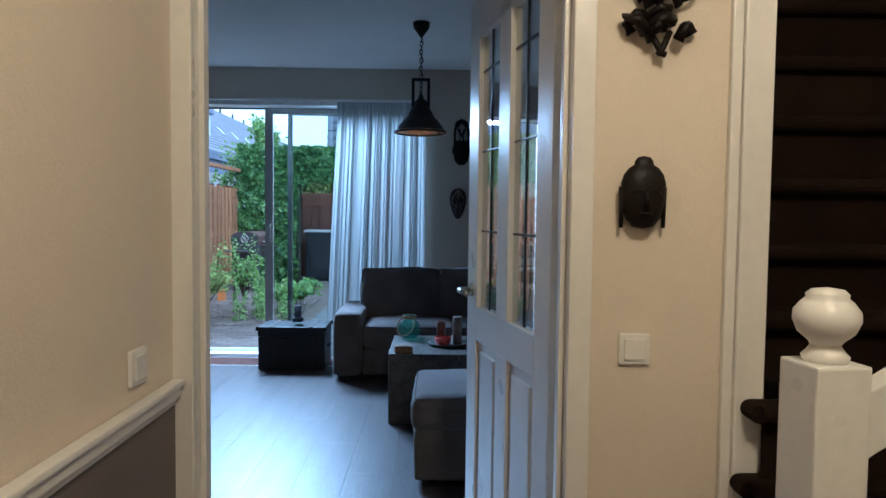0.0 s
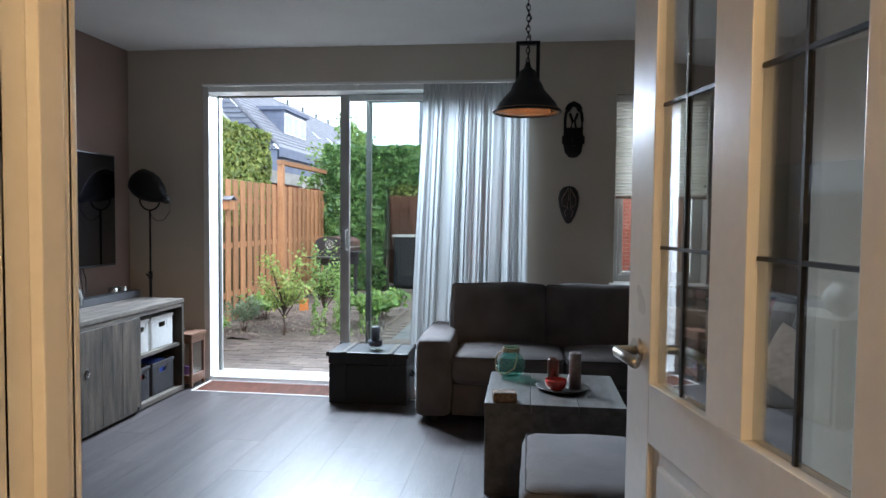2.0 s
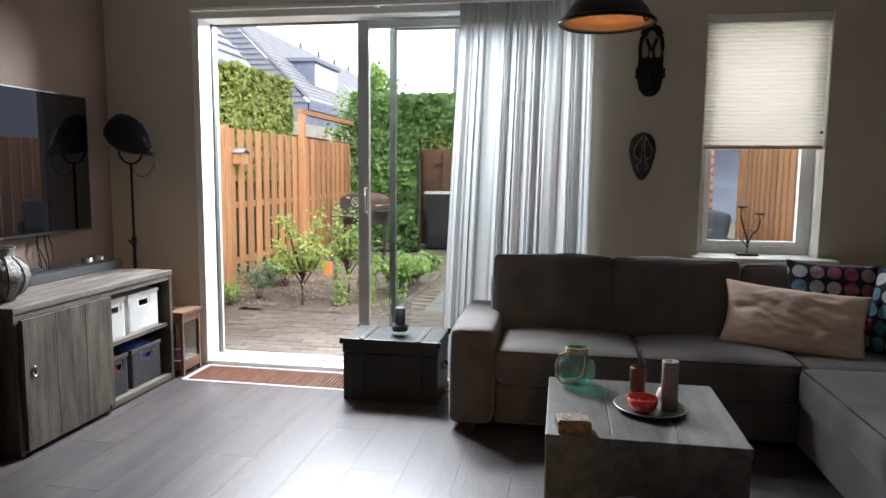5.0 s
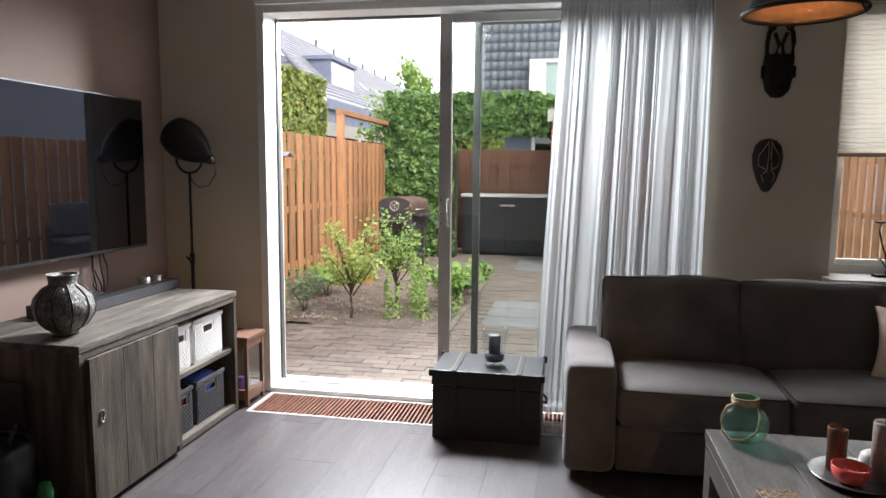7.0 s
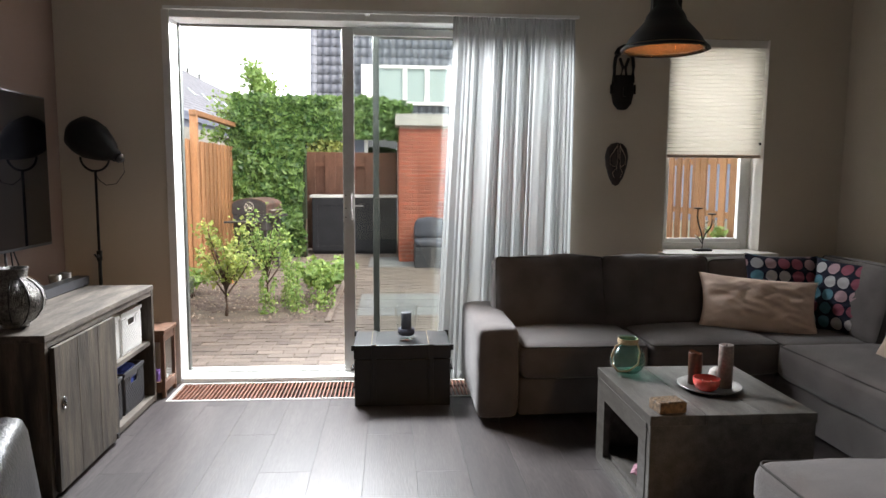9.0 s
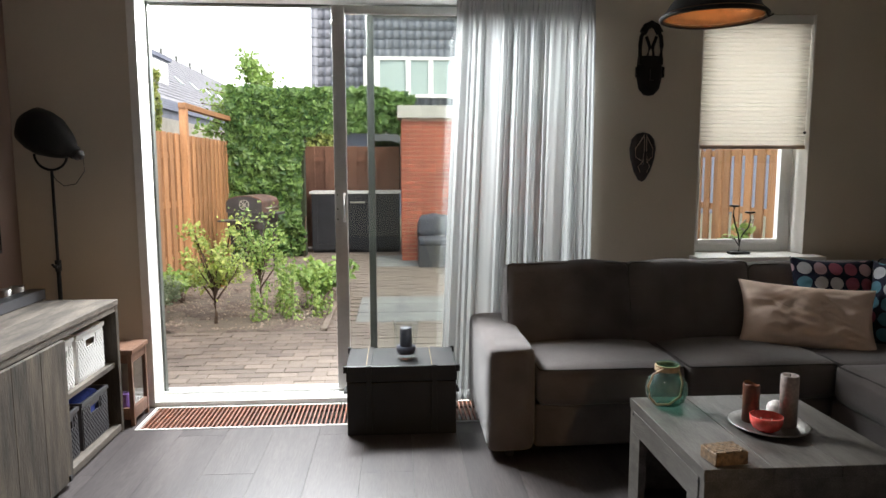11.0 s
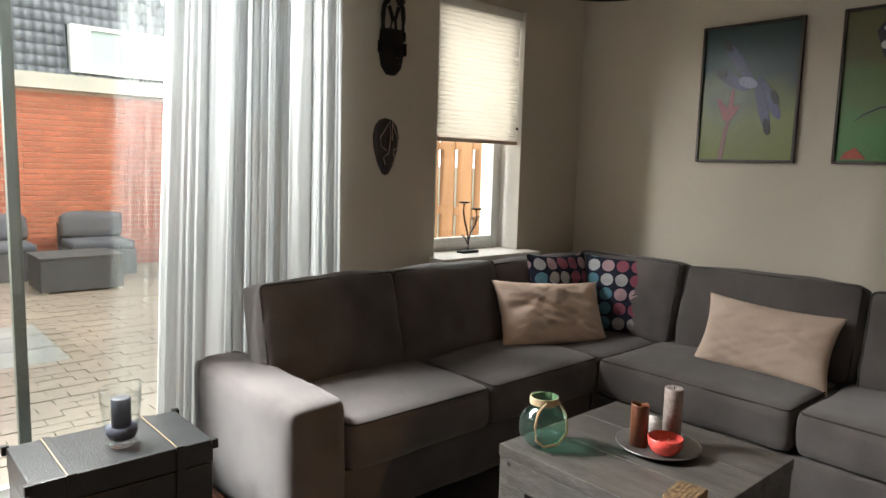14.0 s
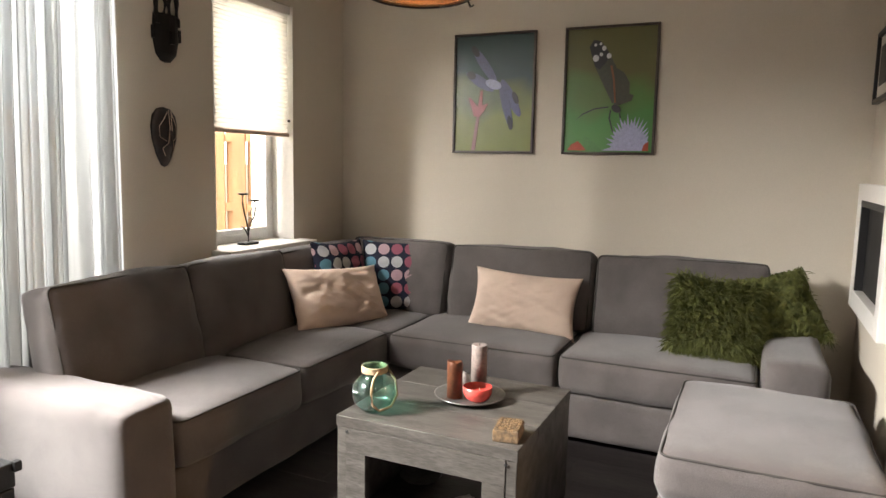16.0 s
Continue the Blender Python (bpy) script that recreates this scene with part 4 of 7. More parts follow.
# ---- masks on the garden wall ----
bm = bmesh.new()
lathe(bm, [(0.0, -0.205), (0.03, -0.2), (0.062, -0.165), (0.075, -0.1), (0.074, -0.02), (0.07, 0.02)], 22)
for v in bm.verts:
    v.co.y = min(0.0, v.co.y) * 0.55 if v.co.y < 0 else v.co.y * 0.02
for s in (-1, 1):
    tube(bm, [(s * 0.062, -0.014, 0.01), (s * 0.064, -0.016, 0.08), (s * 0.058, -0.016, 0.13), (s * 0.035, -0.016, 0.17)], 0.012, 8)
    tube(bm, [(s * 0.02, -0.014, 0.01), (s * 0.008, -0.02, 0.07), (s * 0.03, -0.018, 0.13)], 0.01, 8)
    box(bm, s * 0.078 - 0.006, -0.02, -0.1, s * 0.078 + 0.006, -0.001, -0.04)
tube(bm, [(-0.05, -0.016, 0.15), (-0.03, -0.018, 0.185), (0.0, -0.018, 0.2), (0.03, -0.018, 0.185), (0.05, -0.016, 0.15)], 0.022, 8)
box(bm, -0.07, -0.03, -0.03, 0.07, -0.001, 0.012)
box(bm, -0.01, -0.055, -0.12, 0.01, -0.03, -0.06)
ob = solid("carved_mask", bm, CARVED, "tall dark carved wooden mask with an openwork crown", "mask", smooth=False)
ob.matrix_world = pose(0.19, BY, 2.015)
mk = bmesh.new()
lathe(mk, [(0.0, -0.145), (0.022, -0.135), (0.05, -0.085), (0.073, -0.01), (0.08, 0.05), (0.068, 0.105), (0.04, 0.135), (0.0, 0.145)], 26)
for v in mk.verts:
    v.co.y = v.co.y * 0.5 if v.co.y < 0 else v.co.y * 0.02
box(mk, -0.008, -0.055, -0.045, 0.008, -0.035, 0.03)
ob = solid("painted_mask", mk, mat("red_black_mask_wood", (0.035, 0.018, 0.014), (0.01, 0.008, 0.008), 0.35, 18, 90, 0.2), "oval dark mask with fine pale painted lines", "mask", smooth=True)
ob.matrix_world = pose(0.165, BY, 1.455)
bm = bmesh.new()
for s in (-1, 1):
    tube(bm, [(s * 0.01, -0.04, 0.12), (s * 0.03, -0.039, 0.085), (s * 0.052, -0.03, 0.05), (s * 0.05, -0.031, 0.0), (s * 0.02, -0.042, -0.02)], 0.0022, 5)
    tube(bm, [(s * 0.008, -0.045, 0.13), (s * 0.006, -0.052, 0.04), (s * 0.014, -0.048, -0.03), (s * 0.035, -0.032, -0.055), (s * 0.02, -0.03, -0.09)], 0.0018, 5)
part("painted_lines", bm, LINEN, ob, "pale ochre lines", smooth=True)

# ---- pictures ----
def gradient(name, low, high, axis_scale=1.0):
    m = bpy.data.materials.new(name)
    m.use_nodes = True
    n, l = m.node_tree.nodes, m.node_tree.links
    b = n["Principled BSDF"]
    tc, sp, no, ad, rp = n.new("ShaderNodeTexCoord"), n.new("ShaderNodeSeparateXYZ"), n.new("ShaderNodeTexNoise"), n.new("ShaderNodeMath"), n.new("ShaderNodeValToRGB")
    no.inputs["Scale"].default_value, no.inputs["Detail"].default_value = 3.0, 1
    l.new(tc.outputs["Object"], sp.inputs[0])
    l.new(tc.outputs["Object"], no.inputs["Vector"])
    ad.operation = "MULTIPLY_ADD"
    ad.inputs[1].default_value, ad.inputs[2].default_value = 2.0 * axis_scale, 0.0
    l.new(sp.outputs[2], ad.inputs[0])
    a2 = n.new("ShaderNodeMath")
    l.new(ad.outputs[0], a2.inputs[0])
    l.new(no.outputs["Fac"], a2.inputs[1])
    l.new(a2.outputs[0], rp.inputs[0])
    rp.color_ramp.elements[0].color, rp.color_ramp.elements[1].color = (*low, 1), (*high, 1)
    rp.color_ramp.elements[0].position, rp.color_ramp.elements[1].position = 0.28, 0.66
    l.new(rp.outputs[0], b.inputs["Base Color"])
    b.inputs["Roughness"].default_value = 0.35
    return m


FRAMEWOOD = mat("dark_brown_picture_frame", (0.045, 0.03, 0.022), None, 0.45, 9, 70, 0.1)
INK = {k: mat("print_" + k, c, None, 0.4, 60, 200, 0.0, grime=0.2) for k, c in {"blue": (0.1, 0.11, 0.2), "dark": (0.02, 0.02, 0.025), "pink": (0.42, 0.16, 0.14), "lilac": (0.36, 0.38, 0.55), "wing": (0.055, 0.06, 0.04), "white": (0.6, 0.6, 0.6), "red": (0.4, 0.06, 0.02), "stem": (0.32, 0.17, 0.14), "orange": (0.22, 0.08, 0.03), "green": (0.06, 0.2, 0.05)}.items()}


def picture(y0, y1, low, high, label):
    """A framed print; local x runs along the wall, local z up, its face looks along local -y."""
    w, h = y1 - y0, 0.735
    t = thing("framed_picture", label, "picture", (RX, (y0 + y1) / 2, 1.798), -90, "insect pictures")
    part("frame", B((-w / 2, -0.025, -h / 2, -w / 2 + 0.014, -0.001, h / 2), (w / 2 - 0.014, -0.025, -h / 2, w / 2, -0.001, h / 2), (-w / 2 + 0.014, -0.025, -h / 2, w / 2 - 0.014, -0.001, -h / 2 + 0.014), (-w / 2 + 0.014, -0.025, h / 2 - 0.014, w / 2 - 0.014, -0.001, h / 2)), FRAMEWOOD, t, bevel=0.002)
    pr = part("print", B((-w / 2 + 0.0142, -0.012, -h / 2 + 0.0142, w / 2 - 0.0142, -0.002, h / 2 - 0.0142)), gradient("blurred_backdrop", low, high), t, "green blurred photo print")
    return t, pr


def shape(parent, name, pts, ink, lift=0.0):
    bm = bmesh.new()
    a = [bm.verts.new((x, -0.0125 - lift, z)) for x, z in pts]
    b = [bm.verts.new((x, -0.0135 - lift, z)) for x, z in pts]
    bm.faces.new(b)
    for i in range(len(a)):
        j = (i + 1) % len(a)
        bm.faces.new((a[i], a[j], b[j], b[i]))
    return part(name, bm, INK[ink], parent)


def oval(cx, cz, rx, rz, turn=0.0, n=16, taper=0.0):
    out = []
    for i in range(n):
        a = 2 * math.pi * i / n
        x, z = rx * math.cos(a) * (1 + taper * math.sin(a)), rz * math.sin(a)
        out.append((cx + x * math.cos(turn) - z * math.sin(turn), cz + x * math.sin(turn) + z * math.cos(turn)))
    return out


p1, pr1 = picture(5.05, 5.585, (0.17, 0.2, 0.035), (0.012, 0.04, 0.04), "framed photo print of a blue dragonfly on green")
shape(pr1, "wing", oval(-0.06, 0.17, 0.03, 0.135, 0.62), "blue")
shape(pr1, "wing", oval(-0.09, 0.075, 0.032, 0.11, 1.02), "blue", 0.0012)
shape(pr1, "wing", oval(0.115, -0.03, 0.03, 0.13, 0.5), "blue", 0.0012)
shape(pr1, "wing", oval(0.085, -0.075, 0.026, 0.15, 0.28), "blue", 0.0024)
shape(pr1, "wing_tip", oval(-0.125, 0.26, 0.02, 0.04, 0.62), "dark", 0.0036)
shape(pr1, "wing_tip", oval(-0.15, 0.115, 0.024, 0.032, 1.02), "dark", 0.0036)
shape(pr1, "wing_tip", oval(0.145, -0.03, 0.017, 0.04, 0.4), "dark", 0.0036)
shape(pr1, "wing_tip", oval(0.115, -0.18, 0.017, 0.045, 0.2), "dark", 0.0036)
shape(pr1, "body", oval(0.0, 0.055, 0.055, 0.028, -0.35), "lilac", 0.0048)
shape(pr1, "stem", [(-0.14, -0.35), (-0.115, -0.35), (-0.085, -0.12), (-0.105, -0.12)], "stem", 0.0024)
shape(pr1, "bud", [(-0.125, -0.14), (-0.165, -0.02), (-0.145, -0.03), (-0.1, -0.08), (-0.085, 0.02), (-0.07, 0.02), (-0.07, -0.07), (-0.03, -0.06), (-0.06, -0.11), (-0.085, -0.14)], "pink", 0.0048)
p2, pr2 = picture(4.335, 4.872, (0.055, 0.2, 0.045), (0.1, 0.1, 0.03), "framed photo print of a butterfly on a lilac flower")
shape(pr2, "wing", [(-0.125, 0.25), (-0.1, 0.29), (-0.06, 0.28), (-0.02, 0.23), (0.03, 0.14), (0.06, 0.02), (0.055, -0.06), (0.02, -0.075), (-0.03, 0.02), (-0.09, 0.14)], "wing")
shape(pr2, "wing", [(0.03, 0.13), (0.08, 0.1), (0.115, 0.04), (0.115, -0.02), (0.14, -0.03), (0.13, -0.06), (0.06, -0.085), (0.03, -0.08)], "wing", 0.0012)
shape(pr2, "wing_tip", [(-0.125, 0.25), (-0.1, 0.29), (-0.06, 0.28), (-0.02, 0.23), (0.0, 0.19), (-0.06, 0.12), (-0.09, 0.14)], "dark", 0.0024)
for cx, cz, r in ((-0.085, 0.185, 0.018), (-0.04, 0.24, 0.013), (-0.01, 0.195, 0.014), (-0.09, 0.26, 0.008), (-0.06, 0.265, 0.008), (-0.055, 0.205, 0.01)):
    shape(pr2, "white_spot", oval(cx, cz, r, r * 1.1, 0, 10), "white", 0.0036)
shape(pr2, "vein", [(0.0, 0.14), (0.012, 0.14), (0.03, 0.06), (0.042, -0.07), (0.032, -0.07), (0.018, 0.06)], "orange", 0.0036)
shape(pr2, "body", oval(0.045, -0.105, 0.03, 0.02, -0.6), "dark", 0.0048)
shape(pr2, "antenna", [(0.0, -0.09), (-0.08, -0.1), (-0.15, -0.13), (-0.19, -0.17), (-0.148, -0.137), (-0.08, -0.108), (0.0, -0.098)], "dark", 0.0036)
for q in (((0.01, -0.11), (0.016, -0.11), (0.012, -0.16), (0.036, -0.24), (0.028, -0.24), (0.004, -0.16)), ((0.06, -0.12), (0.066, -0.12), (0.075, -0.16), (0.068, -0.16))):
    shape(pr2, "leg", list(q), "dark", 0.0036)
rnd = random.Random(12)
fl = []
for i in range(44):
    a = math.pi * 1.12 * i / 43 - 0.35
    r = (0.16 if i % 2 else 0.115) * rnd.uniform(0.9, 1.1)
    fl.append((min(0.235, 0.13 + r * math.cos(a) * 0.85), max(-0.345, -0.33 + r * math.sin(a) * 1.15)))
shape(pr2, "flower", [(0.235, -0.345)] + fl + [(-0.03, -0.345)], "lilac", 0.0024)
shape(pr2, "leaf", [(-0.13, -0.345), (-0.14, -0.25), (-0.07, -0.3), (-0.03, -0.345)], "green", 0.0012)
shape(pr2, "poppy", [(-0.235, -0.345), (-0.21, -0.31), (-0.17, -0.29), (-0.14, -0.32), (-0.12, -0.345)], "red", 0.0024)
shape(pr2, "poppy", [(0.2, -0.345), (0.21, -0.31), (0.236, -0.29), (0.236, -0.345)], "red", 0.0036)

# fireplace and photo on the short wall
fp = thing("built_in_fireplace", "built-in fireplace with a cream surround and black hearth", "fireplace", (1.30, NY, 0))
part("surround", B((-0.5, 0.001, 0.68, -0.4, 0.05, 1.30), (0.3, 0.001, 0.68, 0.4, 0.05, 1.30), (-0.4, 0.001, 0.68, 0.3, 0.05, 0.77), (-0.4, 0.001, 1.22, 0.3, 0.05, 1.30)), WHITE, fp, bevel=0.006)
part("hearth", B((-0.399, 0.002, 0.771, 0.299, 0.008, 1.219)), DARKVOID, fp, "black hearth opening")
part("metal_edge", B((-0.399, 0.009, 1.19, 0.299, 0.045, 1.219), (0.28, 0.009, 0.771, 0.299, 0.045, 1.189)), PLASTIC, fp)
ph = thing("framed_photo", "black framed photo print with white mount", "picture", (1.36, NY, 1.86))
part("frame", B((-0.34, 0.001, -0.17, -0.32, 0.03, 0.17), (0.32, 0.001, -0.17, 0.34, 0.03, 0.17), (-0.32, 0.001, -0.17, 0.32, 0.03, -0.15), (-0.32, 0.001, 0.15, 0.32, 0.03, 0.17)), PLASTIC, ph, bevel=0.002)
part("mount", B((-0.3198, 0.002, -0.1498, 0.3198, 0.014, 0.1498)), WHITE, ph)
part("print", B((-0.2, 0.0145, -0.09, 0.28, 0.016, 0.1)), INK["dark"], ph)

# ---- television side ----
tv = thing("television", "large black flat-screen television hung on the wall", "television", (LX, 5.36, 1.38))
part("body", B((0.03, -0.72, -0.4, 0.058, 0.72, 0.4)), PLASTIC, tv, bevel=0.004)
part("bezel", B((0.0585, -0.755, -0.425, 0.076, 0.755, 0.425)), PLASTIC, tv, bevel=0.003)
part("screen", B((0.0762, -0.745, -0.408, 0.0785, 0.745, 0.416)), SCREEN, tv, "dark glossy screen")
part("wall_bracket", B((0.001, -0.25, -0.2, 0.03, 0.25, 0.2)), BLACKMETAL, tv)
part("badge", B((0.0762, -0.03, -0.424, 0.0775, 0.03, -0.416)), CHROME, tv)
bm = bmesh.new()
rnd = random.Random(4)
for k in range(5):
    y = 5.72 + rnd.uniform(-0.04, 0.05)
    tube(bm, [(LX + 0.03, y, 1.0), (LX + 0.04 + 0.02 * k / 5, y + rnd.uniform(-0.03, 0.03), 0.88), (LX + 0.05, y + rnd.uniform(-0.05, 0.05), 0.78), (LX + 0.06, y + rnd.uniform(-0.05, 0.05), 0.72)], 0.004, 6)
solid("television_cables", bm, PLASTIC, "loose black cables hanging under the television", "cables", kind="stuff", smooth=True)
bm = bmesh.new()
tube(bm, [(LX + 0.02, 4.93, 0.97), (LX + 0.03, 4.98, 0.85), (LX + 0.03, 4.97, 0.72)], 0.004, 6)
solid("power_cable", bm, PLASTIC, "single black power cable down the brown wall", "cable", smooth=True)

cb = thing("tv_cabinet", "weathered scaffold-wood cabinet with a sliding door and open shelves", "cabinet", (0, 0, 0))
CX0, CX1, CY0, CY1, CH = LX + 0.015, -2.752, 4.79, 6.08, 0.712
for i in range(3):
    w = (CX1 - CX0) / 3
    part("top_board", B((CX0 + w * i + 0.001, CY0, CH - 0.03, CX0 + w * (i + 1) - 0.001, CY1, CH)), SCAFFOLD, cb, bevel=0.003)
part("side_panel", B((CX0, CY0 + 0.002, 0.0, CX1 - 0.004, CY0 + 0.032, CH - 0.0305)), SCAFFOLDV, cb, bevel=0.003)
part("side_panel", B((CX0, CY1 - 0.032, 0.0, CX1 - 0.004, CY1 - 0.002, CH - 0.0305)), SCAFFOLDV, cb, bevel=0.003)
part("divider", B((CX0, 5.40, 0.046, CX1 - 0.03, 5.43, CH - 0.0605)), SCAFFOLDV, cb, bevel=0.003)
part("top_rail", B((CX1 - 0.028, CY0 + 0.033, CH - 0.06, CX1 - 0.006, CY1 - 0.033, CH - 0.031)), SCAFFOLD, cb, bevel=0.002)
part("bottom_board", B((CX0, CY0 + 0.033, 0.01, CX1 - 0.006, CY1 - 0.033, 0.045)), SCAFFOLD, cb, bevel=0.002)
part("shelf", B((CX0, 5.431, 0.355, CX1 - 0.02, CY1 - 0.033, 0.38)), SCAFFOLD, cb, bevel=0.002)
part("back_panel", B((CX0 - 0.008, CY0 + 0.033, 0.045, CX0 - 0.001, CY1 - 0.033, CH - 0.031)), SCAFFOLDV, cb)
sdoor = part("sliding_door", B((CX1 + 0.001, 4.815, 0.03, CX1 + 0.004, 5.445, CH - 0.06)), SCAFFOLDV, cb, "sliding door of three upright boards")
for i in range(3):
    w = 0.63 / 3
    part("board", B((CX1 + 0.0042, 4.815 + w * i + 0.001, 0.028, CX1 + 0.022, 4.815 + w * (i + 1) - 0.001, CH - 0.058)), SCAFFOLDV, sdoor, bevel=0.002)
bm = bmesh.new()
pts = [(CX1 + 0.024, 4.875 + 0.014 * math.cos(2 * math.pi * i / 16), 0.40 + 0.024 * math.sin(2 * math.pi * i / 16)) for i in range(17)]
tube(bm, pts, 0.005, 6)
part("finger_pull", bm, CHROME, sdoor, "oval chrome finger pull", smooth=True)
part("floor_guide", B((CX1 + 0.003, 5.40, 0.0305, CX1 + 0.03, 5.42, 0.055)), PLASTIC, cb)


def basket(y0, y1, z, material, label, stuff=None):
    """A woven plastic storage basket with a slot handle; its front looks along +x."""
    d, h, w = 0.34, 0.235, y1 - y0
    t = thing("storage_basket", label, "basket", (CX1 - 0.04, (y0 + y1) / 2, z), 0, "storage baskets")
    part("body", B((-d, -w / 2 + 0.006, 0.001, -0.006, -w / 2 + 0.01, h - 0.02), (-d, w / 2 - 0.01, 0.001, -0.006, w / 2 - 0.006, h - 0.02), (-d, -w / 2 + 0.01, 0.001, -d + 0.004, w / 2 - 0.01, h - 0.02),
                     (-d + 0.004, -w / 2 + 0.01, 0.001, -0.006, w / 2 - 0.01, 0.006), (-0.01, -w / 2 + 0.01, 0.006, -0.006, w / 2 - 0.01, h - 0.085), (-0.01, -w / 2 + 0.01, h - 0.085, -0.006, -0.045, h - 0.02), (-0.01, 0.045, h - 0.085, -0.006, w / 2 - 0.01, h - 0.02), (-0.01, -0.045, h - 0.05, -0.006, 0.045, h - 0.02)), material, t)
    part("rim", B((-0.012, -w / 2, h - 0.02, 0.002, w / 2, h), (-d - 0.004, -w / 2, h - 0.02, -d + 0.01, w / 2, h), (-d + 0.01, -w / 2, h - 0.02, -0.012, -w / 2 + 0.012, h), (-d + 0.01, w / 2 - 0.012, h - 0.02, -0.012, w / 2, h)), material, t, bevel=0.003)
    bm = bmesh.new()
    rows, colsn = 15, max(10, int(w / 0.012))
    for i in range(rows):
        for j in range(colsn):
            zz, yy = 0.012 + i * (h - 0.045) / rows, -w / 2 + 0.012 + j * (w - 0.024) / colsn
            if zz > h - 0.092 and abs(yy + 0.006) < 0.058:
                continue
            o = 0.0025 if (i + j) % 2 else 0.0
            box(bm, -0.006, yy + 0.0008, zz + 0.0008, -0.003 + o, yy + (w - 0.024) / colsn - 0.0008, zz + (h - 0.045) / rows - 0.0008)
    wv = part("weave", bm, material, t)
    wv["kind"] = "stuff"
    if stuff:
        bm = bmesh.new()
        soft_box(bm, (0.26, w - 0.06, 0.12), 0.03, 0.01, 0.012, 5)
        c = solid("folded_cloth", bm, stuff[0], stuff[1], "cloth", smooth=True)
        c.matrix_world = pose(CX1 - 0.04 - 0.16, (y0 + y1) / 2, z + h - 0.065)
    return t


basket(5.45, 5.655, 0.381, WHITEBASKET, "white woven plastic basket on the upper shelf")
basket(5.68, 5.985, 0.381, WHITEBASKET, "white woven plastic basket on the upper shelf")
basket(5.45, 5.66, 0.046, GREYBASKET, "anthracite woven plastic basket with a red cloth inside", (mat("red_cloth", (0.4, 0.02, 0.02), None, 0.8, 9, 90, 0.2), "red cloth folded inside the grey basket"))
basket(5.69, 5.99, 0.046, GREYBASKET, "anthracite woven plastic basket with a blue cloth inside", (mat("blue_cloth", (0.02, 0.05, 0.3), None, 0.8, 9, 90, 0.2), "blue cloth folded inside the grey basket"))
sb = thing("soundbar", "long low black soundbar on the cabinet", "soundbar", (-3.17, 5.66, CH))
part("body", B((-0.04, -0.45, 0.001, 0.04, 0.45, 0.055)), PLASTIC, sb, bevel=0.004)
part("grille", B((0.0402, -0.44, 0.006, 0.0425, 0.44, 0.05)), GREYBASKET, sb)
rc = thing("receiver", "flat black set-top box behind the soundbar", "set-top box", (-3.28, 5.38, CH))
part("body", B((-0.06, -0.2, 0.001, 0.055, 0.2, 0.06)), PLASTIC, rc, bevel=0.003)
for x, y in ((-3.25, 5.93), (-3.235, 6.02)):
    t = thing("tealight_glass", "small silvered glass tealight holder", "tealight holder", (x + 0.01, y, CH), 0, "tealight glasses")
    bm = bmesh.new()
    lathe(bm, [(0.026, 0.001), (0.03, 0.03), (0.037, 0.085), (0.035, 0.085), (0.028, 0.03), (0.0, 0.01)], 20)
    part("cup", bm, mat("silvered_glass", (0.5, 0.48, 0.45), (0.3, 0.29, 0.27), 0.25, 25, 80, 0.2, metal=0.7), t, smooth=True)
sv = thing("silver_vase", "round antique silver vase with dark ribs", "vase", (-2.955, 4.965, CH))
bm = bmesh.new()
lathe(bm, [(0.05, 0.001), (0.055, 0.008), (0.05, 0.014), (0.085, 0.04), (0.112, 0.08), (0.12, 0.12), (0.11, 0.16), (0.08, 0.195), (0.056, 0.212), (0.054, 0.225), (0.058, 0.25), (0.062, 0.258), (0.055, 0.258), (0.05, 0.225), (0.0, 0.2)], 36)
part("body", bm, SILVERVASE, sv, smooth=True)
for k in range(10):
    a = 2 * math.pi * k / 10
    bm = bmesh.new()
    tube(bm, [(r * math.cos(a), r * math.sin(a), z) for r, z in ((0.051, 0.016), (0.086, 0.04), (0.1135, 0.08), (0.1215, 0.12), (0.1115, 0.16), (0.081, 0.196), (0.057, 0.212))], 0.0028, 5)
    part("rib", bm, BLACKMETAL, sv, smooth=True)

# floor lamp behind the cabinet
fl_ = thing("floor_lamp", "black studio-spot floor lamp on a slim pole", "floor lamp", (-3.12, 6.24, 0))
bm = bmesh.new()
lathe(bm, [(0.13, 0.001), (0.13, 0.012), (0.02, 0.025), (0.0, 0.026)], 28)
part("base", bm, BLACKMETAL, fl_, smooth=False)
bm = bmesh.new()
cyl(bm, (0, 0, 0.025), (0, 0, 0.88), 0.011)
cyl(bm, (0, 0, 0.88), (0, 0, 1.385), 0.008)
part("pole", bm, BLACKMETAL, fl_, smooth=True)
bm = bmesh.new()
cyl(bm, (0, 0, 0.84), (0, 0, 0.9), 0.016)
cyl(bm, (0.0, -0.016, 0.87), (0.0, -0.04, 0.87), 0.009)
cyl(bm, (0.012, -0.035, 0.855), (-0.012, -0.045, 0.885), 0.006)
part("clamp_knob", bm, BLACKMETAL, fl_)
bm = bmesh.new()
tube(bm, [(-0.085 * math.cos(a), 0.0, 1.47 - 0.085 * math.sin(a)) for a in [math.pi * i / 14 for i in range(15)]], 0.007, 8)
part("yoke", bm, BLACKMETAL, fl_, smooth=True)
H_ = pose(0.0, 0, 1.56, 0, 122, -8)
bm = bmesh.new()
